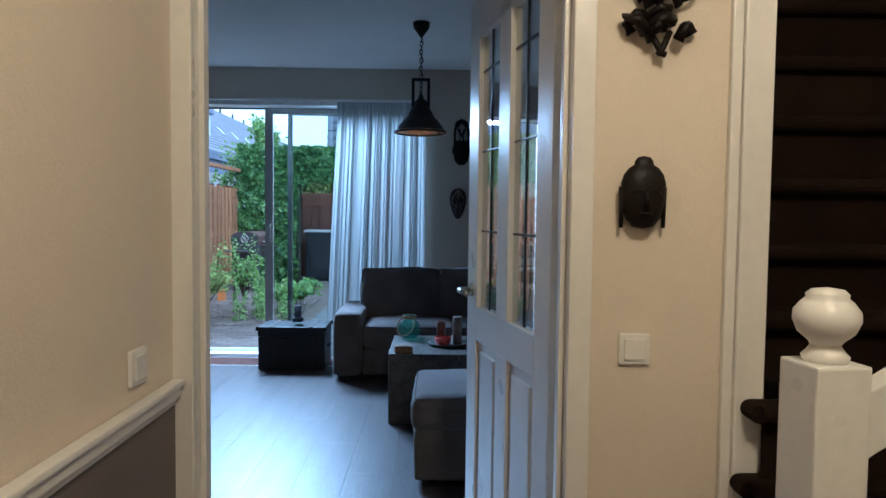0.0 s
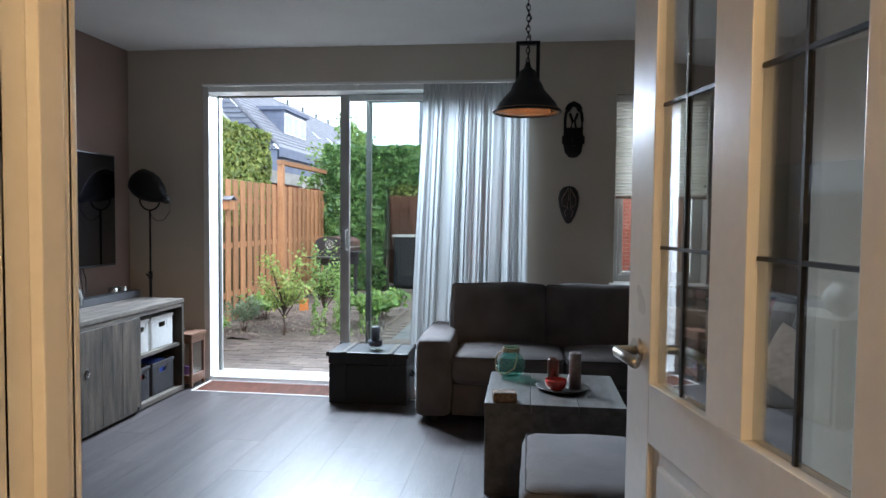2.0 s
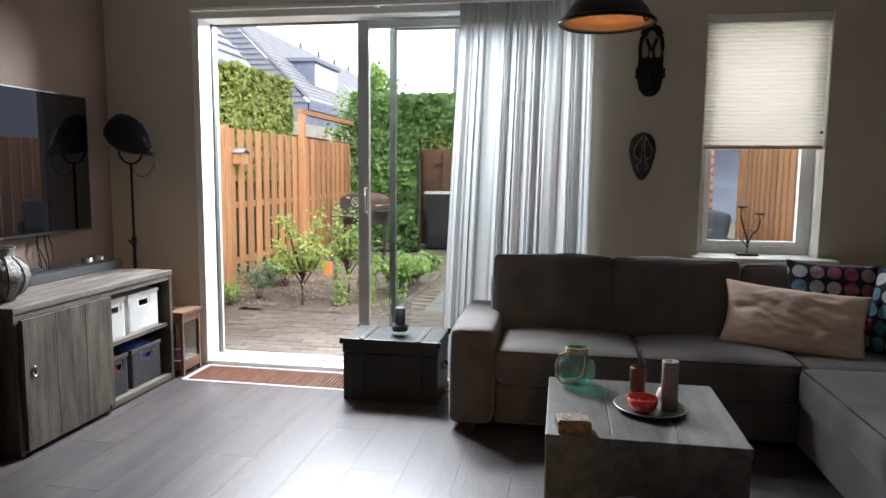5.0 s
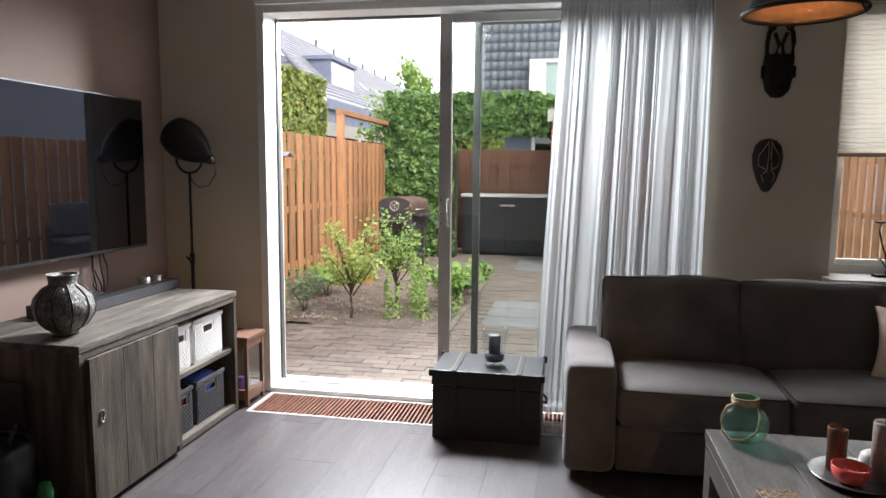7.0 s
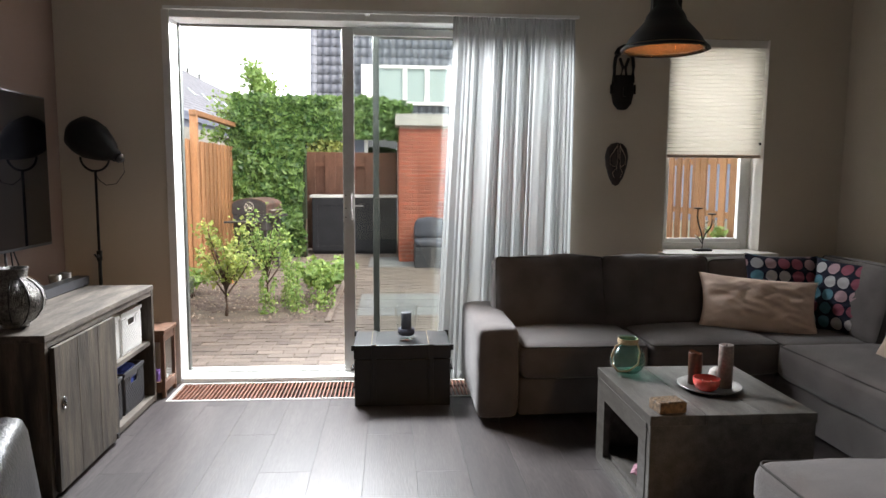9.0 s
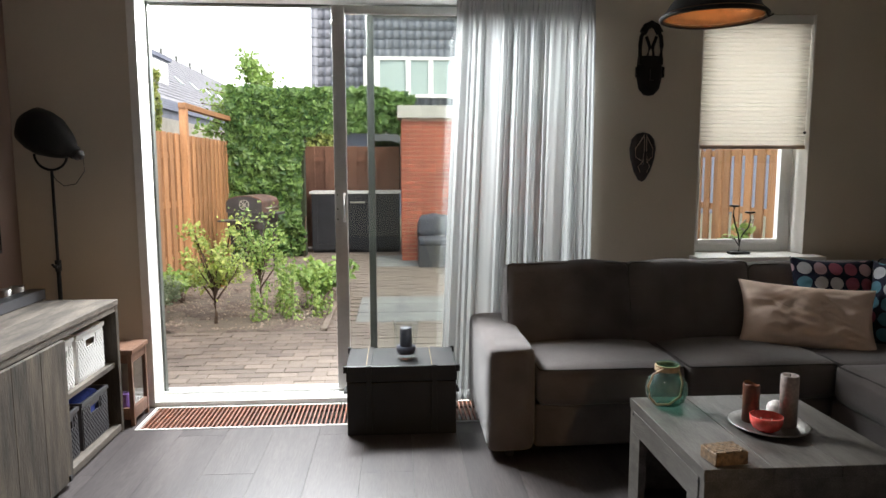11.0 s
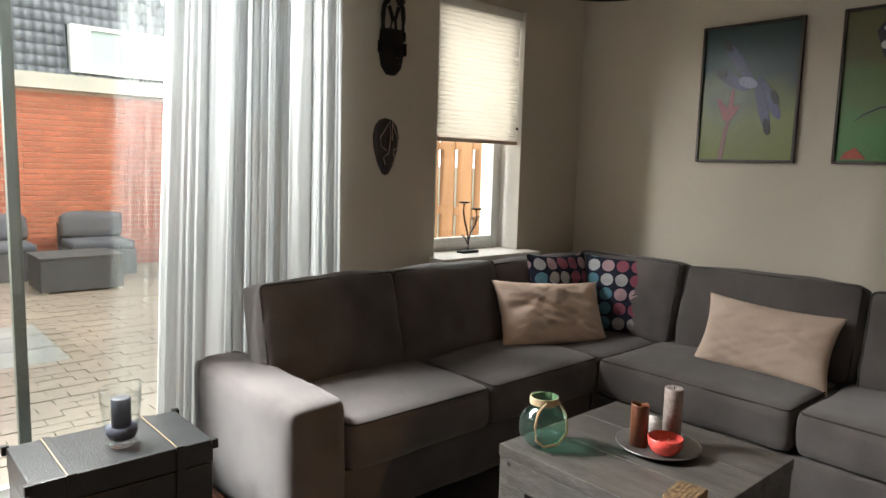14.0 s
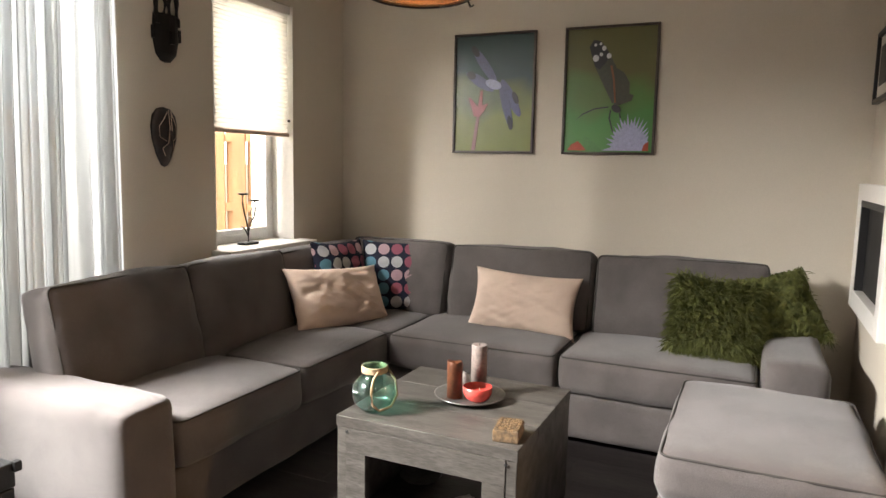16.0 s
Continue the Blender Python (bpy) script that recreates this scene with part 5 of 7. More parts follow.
lathe(bm, [(0.0, -0.165), (0.055, -0.16), (0.105, -0.12), (0.118, -0.06), (0.115, 0.0), (0.085, 0.075), (0.06, 0.12), (0.04, 0.14), (0.036, 0.165), (0.0, 0.17)], 30, m=H_)
part("head", bm, BLACKMETAL, fl_, "black spun metal lamp head", smooth=True)
bm = bmesh.new()
lathe(bm, [(0.03, 0.17), (0.03, 0.19), (0.018, 0.192), (0.018, 0.205), (0.0, 0.206)], 16, m=H_)
part("socket", bm, PLASTIC, fl_, smooth=True)
bm = bmesh.new()
tube(bm, [(0.165, 0, 1.45), (0.17, 0.0, 1.38), (0.12, 0, 1.31), (0.06, 0, 1.3), (0.02, 0, 1.33), (0.0, 0.01, 1.36)], 0.003, 6)
part("cord", bm, PLASTIC, fl_, smooth=True)

# wooden lantern by the sliding door
wl = thing("wooden_lantern", "small reddish wooden lantern cabinet with glass sides", "lantern", (-2.815, 6.235, 0))
for sx in (-1, 1):
    for sy in (-1, 1):
        part("post", B((sx * 0.085 - 0.011, sy * 0.1 - 0.011, 0.0, sx * 0.085 + 0.011, sy * 0.1 + 0.011, 0.40)), REDWOOD, wl, bevel=0.002)
part("top", B((-0.105, -0.12, 0.4005, 0.105, 0.12, 0.425)), REDWOOD, wl, bevel=0.004)
part("floor_board", B((-0.073, -0.088, 0.05, 0.073, 0.088, 0.065)), REDWOOD, wl)
for z0, z1 in ((0.035, 0.1), (0.35, 0.398)):
    part("rail", B((0.075, -0.0885, z0, 0.094, 0.0885, z1)), REDWOOD, wl, bevel=0.002)
    part("rail", B((-0.073, -0.11, z0, 0.073, -0.091, z1)), REDWOOD, wl, bevel=0.002)
for b in ((0.083, -0.088, 0.1005, 0.086, 0.088, 0.3495), (-0.073, -0.102, 0.1005, 0.073, -0.099, 0.3495)):
    g = part("pane", B(b), GLASS, wl)
    g.visible_shadow = False
bm = bmesh.new()
cyl(bm, (-2.815, 6.235, 0.0655), (-2.815, 6.235, 0.15), 0.03, None, 16)
solid("purple_candle", bm, mat("purple_wax", (0.2, 0.1, 0.34), None, 0.45, 8, 60, 0.05), "purple candle inside the wooden lantern", "candle")
bm = bmesh.new()
lathe(bm, [(0.03, 0.4255), (0.042, 0.43), (0.042, 0.45), (0.036, 0.45), (0.0, 0.44)], 18, (-2.86, 6.2, 0))
solid("small_tin", bm, PLASTIC, "small round black tin on the lantern", "tin", smooth=False)

# things beside the cabinet
gb = thing("black_bag", "black bag with a green bottle beside the cabinet", "bag", (-3.03, 4.62, 0))
bm = bmesh.new()
soft_box(bm, (0.3, 0.2, 0.36), 0.05, 0.02, 0.015, 6, 3.0)
o = part("body", bm, PLASTIC, gb, smooth=True)
o.matrix_basis = Matrix.Translation((0, 0, 0.185))
bm = bmesh.new()
tube(bm, [(0.1, -0.02, 0.34), (0.13, -0.02, 0.42), (0.1, 0.03, 0.43), (0.05, 0.05, 0.35)], 0.008, 6)
part("strap", bm, PLASTIC, gb, smooth=True)
bt = thing("green_bottle", "green bottle standing in front of the black bag", "bottle", (-2.83, 4.66, 0))
bm = bmesh.new()
lathe(bm, [(0.03, 0.0), (0.034, 0.01), (0.034, 0.17), (0.025, 0.2), (0.02, 0.21), (0.0, 0.211)], 18)
part("glass", bm, mat("green_bottle_glass", (0.01, 0.11, 0.03), None, 0.2, 5, 60, 0.0), bt, smooth=True)
fr = thing("leaning_frame", "dark picture frame leaning against the cabinet's side", "frame", (-3.1, 4.74, 0), 0)
part("backing", B((-0.12, 0.0, 0.37, 0.12, 0.02, 0.56)), PLASTIC, fr, bevel=0.003)
part("stand", B((-0.14, -0.02, 0.0, 0.14, 0.025, 0.369)), PLASTIC, fr, bevel=0.004)
part("red_print", B((-0.1, -0.003, 0.4, 0.0, -0.0005, 0.5)), mat("dark_red_print", (0.25, 0.02, 0.02), None, 0.5, 20, 60, 0.0), fr)

# chair seen at the room's near end
ch = thing("dining_chair", "black leatherette chair with pale piping", "chair", (-2.20, 3.02, 0.0), -70)
bm = bmesh.new()
soft_box(bm, (0.44, 0.44, 0.09), 0.035, 0.012, 0.004)
o = part("seat", bm, BLACKLEATHER, ch, smooth=True)
o.matrix_basis = Matrix.Translation((0, 0, 0.44))
bm = bmesh.new()
soft_box(bm, (0.44, 0.07, 0.44), 0.03, 0.01, 0.004)
o = part("backrest", bm, BLACKLEATHER, ch, smooth=True)
o.matrix_basis = pose(0, 0.22, 0.69, 6, 0, 0)
for sx in (-1, 1):
    for sy in (-1, 1):
        bm = bmesh.new()
        cyl(bm, (sx * 0.19, sy * 0.19, 0.0), (sx * 0.18, sy * 0.18, 0.4), 0.016, 0.02)
        part("leg", bm, PLASTIC, ch, smooth=True)

# ---- at the garden wall ----
tk = thing("trunk_chest", "black leatherette trunk with raised strap bands", "trunk", (-1.27, 6.08, 0))
TW, TD, TH = 0.57, 0.36, 0.372
part("body", B((-TW / 2, -TD / 2, 0.0, TW / 2, TD / 2, 0.285)), BLACKLEATHER, tk, bevel=0.006)
lid = part("lid", B((-TW / 2 - 0.003, -TD / 2 - 0.003, 0.289, TW / 2 + 0.003, TD / 2 + 0.003, TH)), BLACKLEATHER, tk, bevel=0.006)
for x in (-0.17, 0.17):
    bm = B((x - 0.014, -TD / 2 - 0.008, TH - 0.004, x + 0.014, TD / 2 + 0.004, TH + 0.005))
    part("strap", bm, BLACKLEATHER, lid, bevel=0.002)
    part("strap_front", B((x - 0.014, -TD / 2 - 0.01, 0.02, x + 0.014, -TD / 2 - 0.0035, TH - 0.005)), BLACKLEATHER, tk, bevel=0.002)
    part("seam", B((x - 0.0145, -TD / 2 - 0.008, TH + 0.0045, x - 0.0115, TD / 2 - 0.005, TH + 0.0062)), ROPE, lid, "tan strap seam")
for sx in (-1, 1):
    bm = bmesh.new()
    tube(bm, [(sx * (TW / 2 + 0.002), -0.06, 0.2), (sx * (TW / 2 + 0.022), -0.04, 0.185), (sx * (TW / 2 + 0.022), 0.04, 0.185), (sx * (TW / 2 + 0.002), 0.06, 0.2)], 0.007, 6)
    part("handle", bm, BLACKLEATHER, tk, smooth=True)
    for sy in (-1, 1):
        part("corner_cap", B((sx * (TW / 2 + 0.005) - 0.012, sy * (TD / 2 + 0.005) - 0.012, TH - 0.03, sx * (TW / 2 + 0.005) + 0.012, sy * (TD / 2 + 0.005) + 0.012, TH + 0.004)), BLACKMETAL, lid, bevel=0.003)
gl = thing("candle_glass", "clear tumbler glass holding a dark candle", "candle glass", (-1.245, 6.05, TH + 0.0005))
bm = bmesh.new()
lathe(bm, [(0.044, 0.0), (0.051, 0.008), (0.06, 0.1), (0.07, 0.205), (0.067, 0.205), (0.057, 0.1), (0.047, 0.026), (0.0, 0.022)], 28)
part("glass", bm, TUMBLER, gl, smooth=True)
bm = bmesh.new()
lathe(bm, [(0.032, 0.04), (0.032, 0.165), (0.028, 0.168), (0.0, 0.164)], 20)
part("candle", bm, DARKWAX, gl, "dark grey candle", smooth=True)
bm = bmesh.new()
lathe(bm, [(0.044, 0.0265), (0.05, 0.04), (0.052, 0.066), (0.0, 0.068)], 20)
part("gravel", bm, mat("blue_grey_gravel", (0.09, 0.1, 0.15), (0.03, 0.03, 0.05), 0.7, 120, 300, 0.6), gl, smooth=True)

gr = thing("floor_convector", "sunken floor convector with mahogany grille bars", "floor grille", (0, 0, 0))
GX0, GX1, GY0, GY1 = -2.70, -0.10, 6.06, 6.405
part("frame", B((GX0, GY0, -0.03, GX1, GY0 + 0.012, 0.003), (GX0, GY1 - 0.012, -0.03, GX1, GY1, 0.003), (GX0, GY0 + 0.012, -0.03, GX0 + 0.012, GY1 - 0.012, 0.003), (GX1 - 0.012, GY0 + 0.012, -0.03, GX1, GY1 - 0.012, 0.003)), WHITE, gr, "white metal edge frame")
part("trough", B((GX0 + 0.012, GY0 + 0.012, -0.085, GX1 - 0.012, GY1 - 0.012, -0.075)), DARKVOID, gr)
bar = mesh_of("grille_bar", B((-0.0045, GY0 + 0.0125, -0.02, 0.0045, GY1 - 0.0125, 0.0)), GRILLWOOD)
x = GX0 + 0.03
while x < GX1 - 0.02:
    piece("grille_bar", bar, gr, Matrix.Translation((x, 0, 0.001)))
    x += 0.0245
for y in (GY0 + 0.1, GY1 - 0.1):
    part("spring_rod", B((GX0 + 0.0125, y - 0.004, -0.021, GX1 - 0.0125, y + 0.004, -0.0202)), BLACKMETAL, gr)

# curtain: gathered sheer cloth
cu = thing("sheer_curtain", "gathered white sheer curtain with pleated heading", "curtain", (0, 0, 0))
bm = bmesh.new()
NU, NV = 420, 24
rows = []
for j in range(NV + 1):
    v = j / NV
    z = 2.365 - v * 2.335
    row = []
    for i in range(NU + 1):
        u = i / NU
        left = -0.945 - 0.10 * v ** 1.5 - 0.02 * math.sin(v * 3)
        x = left + (-0.165 - left) * u
        warp = u + 0.035 * math.sin(u * 11 + 0.6) + 0.02 * math.sin(u * 27 + 2) + 0.012 * noise.noise(Vector((u * 5, v * 0.9, 1)))
        ph_ = warp * 2 * math.pi * 15
        deep = 0.5 + 0.5 * noise.noise(Vector((u * 9, v * 0.5, 8)))
        top = max(0.0, 1 - v * 12)
        fold = math.sin(ph_) + 0.38 * math.sin(2.37 * ph_ + 1.3) + 0.2 * math.sin(4.1 * ph_ + v)
        y = 6.335 + (0.009 + 0.013 * deep + 0.004 * v) * fold * (1 - 0.6 * top) + 0.01 * noise.noise(Vector((u * 22, v * 2.2, 4))) + top * 0.007 * math.sin(u * 2 * math.pi * 42)
        x += 0.012 * math.sin(ph_ * 0.5 + 1) * (1 - top)
        row.append(bm.verts.new((x, y, z)))
    rows.append(row)
for a, b in zip(rows, rows[1:]):
    for i in range(NU):
        bm.faces.new((a[i], a[i + 1], b[i + 1], b[i]))
part("cloth", bm, SHEER, cu, "sheer white cloth", smooth=True)
part("rail", B((-2.72, 6.325, 2.37, -0.14, 6.35, 2.388)), UPVC, cu, "slim white curtain rail")
for x in (-1.5, -0.3):
    part("rail_bracket", B((x, 6.351, 2.372, x + 0.03, BY - 0.013, 2.386)), UPVC, cu)

# pleated blind
bl = thing("pleated_blind", "cream honeycomb pleated blind, lowered halfway", "blind", (0, 0, 0))
bm = bmesh.new()
n = 56
za, zb, xa, xb = WZ1 - 0.055, 1.525, WX0 + 0.012, WX1 - 0.012
for side, yb in ((1, BY + 0.035), (-1, BY + 0.03)):
    prev = None
    for i in range(n + 1):
        z = za + (zb - za) * i / n
        y = yb - side * 0.0065 * (1 if i % 2 else -1)
        cur = (bm.verts.new((xa, y, z)), bm.verts.new((xb, y, z)))
        if prev:
            bm.faces.new((prev[0], prev[1], cur[1], cur[0]))
        prev = cur
part("pleats", bm, BLIND, bl, "cream pleated cloth")
part("head_rail", B((xa - 0.003, BY + 0.012, WZ1 - 0.055, xb + 0.003, BY + 0.055, WZ1 - 0.002)), WHITE, bl, bevel=0.003)
part("bottom_rail", B((xa, BY + 0.018, 1.503, xb, BY + 0.048, 1.5245)), LINEN, bl, "beige bottom rail", bevel=0.003)
bm = bmesh.new()
bmesh.ops.create_uvsphere(bm, u_segments=10, v_segments=8, radius=0.009, matrix=Matrix.Translation((WX1 - 0.025, BY + 0.012, 1.60)))
part("cord_knob", bm, BLACKMETAL, bl, smooth=True)

# candelabra on the sill
cd = thing("candle_branch", "small dark metal candle branch on a stone foot", "candle holder", (0.80, BY + 0.03, WZ0 + 0.003))
part("foot", B((-0.06, -0.03, 0.0, 0.06, 0.03, 0.014)), BLACKMETAL, cd, bevel=0.003)
bm = bmesh.new()
tube(bm, [(0, 0, 0.014), (0.004, 0, 0.06), (-0.008, 0, 0.12), (-0.03, 0, 0.18), (-0.045, 0, 0.24), (-0.04, 0, 0.285)], 0.005, 7)
tube(bm, [(0.002, 0, 0.07), (0.02, 0, 0.12), (0.055, 0, 0.16), (0.065, 0, 0.21), (0.06, 0, 0.245)], 0.0045, 7)
tube(bm, [(0.0, 0, 0.05), (-0.02, 0, 0.08), (-0.035, 0, 0.1)], 0.0035, 6)
part("branch", bm, BLACKMETAL, cd, smooth=True)
for x, z in ((-0.04, 0.286), (0.06, 0.246)):
    bm = bmesh.new()
    lathe(bm, [(0.01, z), (0.03, z + 0.004), (0.03, z + 0.012), (0.022, z + 0.012), (0.0, z + 0.006)], 16, (x, 0, 0))
    part("candle_cup", bm, BLACKMETAL, cd, smooth=True)
for x, z, a in ((0.03, 0.2, 40), (-0.045, 0.1, -50), (0.08, 0.2, 20), (0.02, 0.15, -60)):
    bm = bmesh.new()
    bmesh.ops.create_icosphere(bm, subdivisions=2, radius=1.0, matrix=pose(x, 0, z, 0, a, 0) @ Matrix.Diagonal((0.006, 0.002, 0.018, 1)))
    part("leaf", bm, STEEL, cd, smooth=True)

# ---- floor planks ----
flr = thing("floor", "dark grey oak laminate planks running to the garden", "floor", kind="structure")
PW, PL = 0.243, 1.38
i, x = 0, LX
while x < RX:
    x1 = min(x + PW, RX)
    y = BACK - (i * 0.47) % PL
    while y < 6.058:
        a, b = max(y, BACK), min(y + PL, 6.058)
        if b - a > 0.02:
            bm = B((x + 0.0006, a + 0.0006, -0.0115, x1 - 0.0006, b - 0.0006, 0.0))
            part("plank", bm, FLOORWOOD, flr)
        y += PL
    x, i = x + PW, i + 1
bm = B((LX, 6.0585, -0.05, GX0 - 0.001, BY - 0.001, 0.0), (GX1 + 0.001, 6.0585, -0.05, RX, BY - 0.001, 0.0), (GX0 - 0.001, GY1 + 0.001, -0.05, GX1 + 0.001, BY - 0.013, 0.0))
part("edge_plank", bm, FLOORWOOD, flr)

# ---- garden and beyond ----
GZ = -0.07
BRICK = mat("red_orange_brick", (0.36, 0.1, 0.056), (0.25, 0.068, 0.042), 0.85, 9, 120, 0.35, rand=0.22, grime=0.25)
MORTAR = mat("pale_mortar", (0.4, 0.3, 0.24), None, 0.9, 12, 160, 0.3)
PAVER = mat("buff_clay_paver", (0.175, 0.142, 0.116), (0.128, 0.105, 0.088), 0.85, 2.2, 140, 0.35, rand=0.16, grime=0.25)
SLAB = mat("grey_concrete_slab", (0.16, 0.165, 0.165), (0.12, 0.125, 0.125), 0.85, 4, 150, 0.25, rand=0.1, grime=0.15)
JOINT = mat("sandy_joint", (0.13, 0.105, 0.08), (0.09, 0.075, 0.06), 0.95, 7, 150, 0.4)
SOIL = mat("dark_garden_soil", (0.07, 0.052, 0.042), (0.14, 0.11, 0.09), 0.97, 22, 160, 0.9, grime=0.5)
FENCEWOOD = mat("honey_brown_fence_wood", (0.36, 0.185, 0.085), (0.27, 0.135, 0.062), 0.65, 4, 34, 0.2, stretch=(5, 5, 0.7), rand=0.2, grime=0.2)
BROWNFENCE = mat("red_brown_fence_wood", (0.2, 0.095, 0.06), (0.15, 0.07, 0.045), 0.7, 4, 34, 0.2, stretch=(5, 5, 0.7), rand=0.18, grime=0.2)
LAWN = mat("far_ground", (0.09, 0.1, 0.06), (0.14, 0.12, 0.09), 0.95, 0.6, 30, 0.3)
SLATE = mat("blue_grey_roof_tile", (0.2, 0.215, 0.25), (0.155, 0.17, 0.2), 0.55, 3, 60, 0.15, grime=0.2)
# roof grey made paler: the sky's sheen on the tiles is in this colour
SKYPALED_SLATE = mat("sky_paled_grey_roof_tile", (0.235, 0.245, 0.275), (0.185, 0.195, 0.22), 0.6, 1.5, 20, 0.15, grime=0.2)
CLAD = mat("blue_grey_cladding", (0.15, 0.175, 0.24), (0.12, 0.14, 0.2), 0.6, 2, 30, 0.1, grime=0.2)
CONCRETE = mat("pale_concrete_coping", (0.4, 0.39, 0.36), (0.3, 0.3, 0.27), 0.85, 4, 70, 0.3)
BLACKPAINT = mat("black_garden_counter_paint", (0.012, 0.013, 0.016), (0.009, 0.01, 0.012), 0.6, 5, 60, 0.1, spec=0.3)
WICKER = mat("dark_grey_wicker", (0.034, 0.036, 0.042), (0.022, 0.024, 0.028), 0.75, 60, 200, 0.5)
GARDENCUSHION = mat("slate_blue_cushion", (0.05, 0.055, 0.07), (0.038, 0.042, 0.055), 0.9, 6, 260, 0.2)
BBQ = mat("anthracite_barbecue_enamel", (0.05, 0.05, 0.055), (0.035, 0.032, 0.034), 0.4, 8, 60, 0.1, grime=0.25)
RUST = mat("heat_browned_lid", (0.13, 0.07, 0.055), (0.06, 0.045, 0.04), 0.5, 6, 60, 0.15)
BARK = mat("brown_bark", (0.1, 0.065, 0.045), (0.06, 0.04, 0.03), 0.9, 30, 120, 0.5)
WPANE = mat("pale_window_pane", (0.36, 0.44, 0.42), (0.32, 0.4, 0.39), 0.12, 2, 20, 0.0)


def leaf_mat(name, c1, c2):
    """Leaf surface that varies from leaf to leaf and lets some light through."""
    m = bpy.data.materials.new(name)
    m.use_nodes = True
    n, l = m.node_tree.nodes, m.node_tree.links
    b = n["Principled BSDF"]
    geo, mx = n.new("ShaderNodeNewGeometry"), n.new("ShaderNodeMix")
    mx.data_type = "RGBA"
    mx.inputs[6].default_value, mx.inputs[7].default_value = (*c1, 1), (*c2, 1)
    l.new(geo.outputs["Random Per Island"], mx.inputs[0])
    l.new(mx.outputs[2], b.inputs["Base Color"])
    b.inputs["Roughness"].default_value = 0.45
    tl, ms = n.new("ShaderNodeBsdfTranslucent"), n.new("ShaderNodeMixShader")
    l.new(mx.outputs[2], tl.inputs[0])
    ms.inputs[0].default_value = 0.3
    l.new(b.outputs[0], ms.inputs[1])
    l.new(tl.outputs[0], ms.inputs[2])
    l.new(ms.outputs[0], n["Material Output"].inputs[0])
    return m


IVYLEAF = leaf_mat("ivy_leaf", (0.022, 0.075, 0.018), (0.17, 0.29, 0.075))
HEDGELEAF = leaf_mat("yellow_green_hedge_leaf", (0.1, 0.16, 0.03), (0.27, 0.3, 0.07))
SHRUBLEAF = leaf_mat("light_shrub_leaf", (0.16, 0.25, 0.045), (0.4, 0.46, 0.13))
FRESHLEAF = leaf_mat("fresh_green_leaf", (0.11, 0.22, 0.045), (0.27, 0.38, 0.1))
GREYLEAF = leaf_mat("grey_green_leaf", (0.12, 0.17, 0.1), (0.2, 0.26, 0.15))
LIGHTTREE = leaf_mat("pale_tree_leaf", (0.13, 0.24, 0.05), (0.26, 0.38, 0.1))


def leaves(rng, places, size, material, name, parent=None, label="", flop=0.5):
    """Many small folded leaves at places (point, outward way), as one mesh of kind stuff."""
    vs, fs = [], []
    for p, d in places:
        d = (Vector(d) + Vector((rng.gauss(0, flop), rng.gauss(0, flop), rng.gauss(0, flop)))).normalized()
        s = size * rng.uniform(0.6, 1.3)
        t = d.orthogonal().normalized()
        t = (Matrix.Rotation(rng.uniform(0, 6.28), 3, d) @ t).normalized()
        w = d.cross(t)
        k = len(vs)
        p = Vector(p)
        vs += [p - t * s * 0.5, p + w * s * 0.38 + d * s * 0.1, p + t * s * 0.55 - d * s * 0.12, p - w * s * 0.38 + d * s * 0.1, p]
        fs += [(k, k + 1, k + 4), (k + 1, k + 2, k + 4), (k + 2, k + 3, k + 4), (k + 3, k, k + 4)]
    me = bpy.data.meshes.new(name)
    me.from_pydata([tuple(v) for v in vs], [], fs)
    me.materials.append(material)
    ob = new(name, me)
    ob["kind"] = "stuff"
    if parent:
        ob.parent = parent
    return tagged(ob, label)


rng = random.Random(21)
solid("ground", B((-400, OUT, -0.6, 400, 1200, -0.16)), LAWN, "ground that reaches to the horizon", "ground", "structure")

# paving
pv = thing("pavement", "buff clay paver patio with grey concrete slabs", "paving", kind="structure")
part("bedding", B((-4.4, OUT - 0.02, -0.159, 2.6, 16.0, GZ - 0.006)), JOINT, pv, "sandy joints under the pavers")
PX, PY = 0.21, 0.105
pm = [mesh_of("paver", B((-PX / 2 + 0.003, -PY / 2 + 0.003, -0.04, PX / 2 - 0.003, PY / 2 - 0.003, 0.0)), PAVER, bevel=0.004, seg=1)]
vs, fs = [], []
count = 0
in_bed = lambda x, y: (-3.95 < x < -1.92 and 8.55 < y < 11.3) or (-3.98 < x < -3.36 and 7.3 < y < 8.6)
in_slab = lambda x, y: -1.70 < x < -0.74 and (8.85 < y < 10.15 or 12.55 < y < 13.85)
j, y = 0, OUT + 0.06
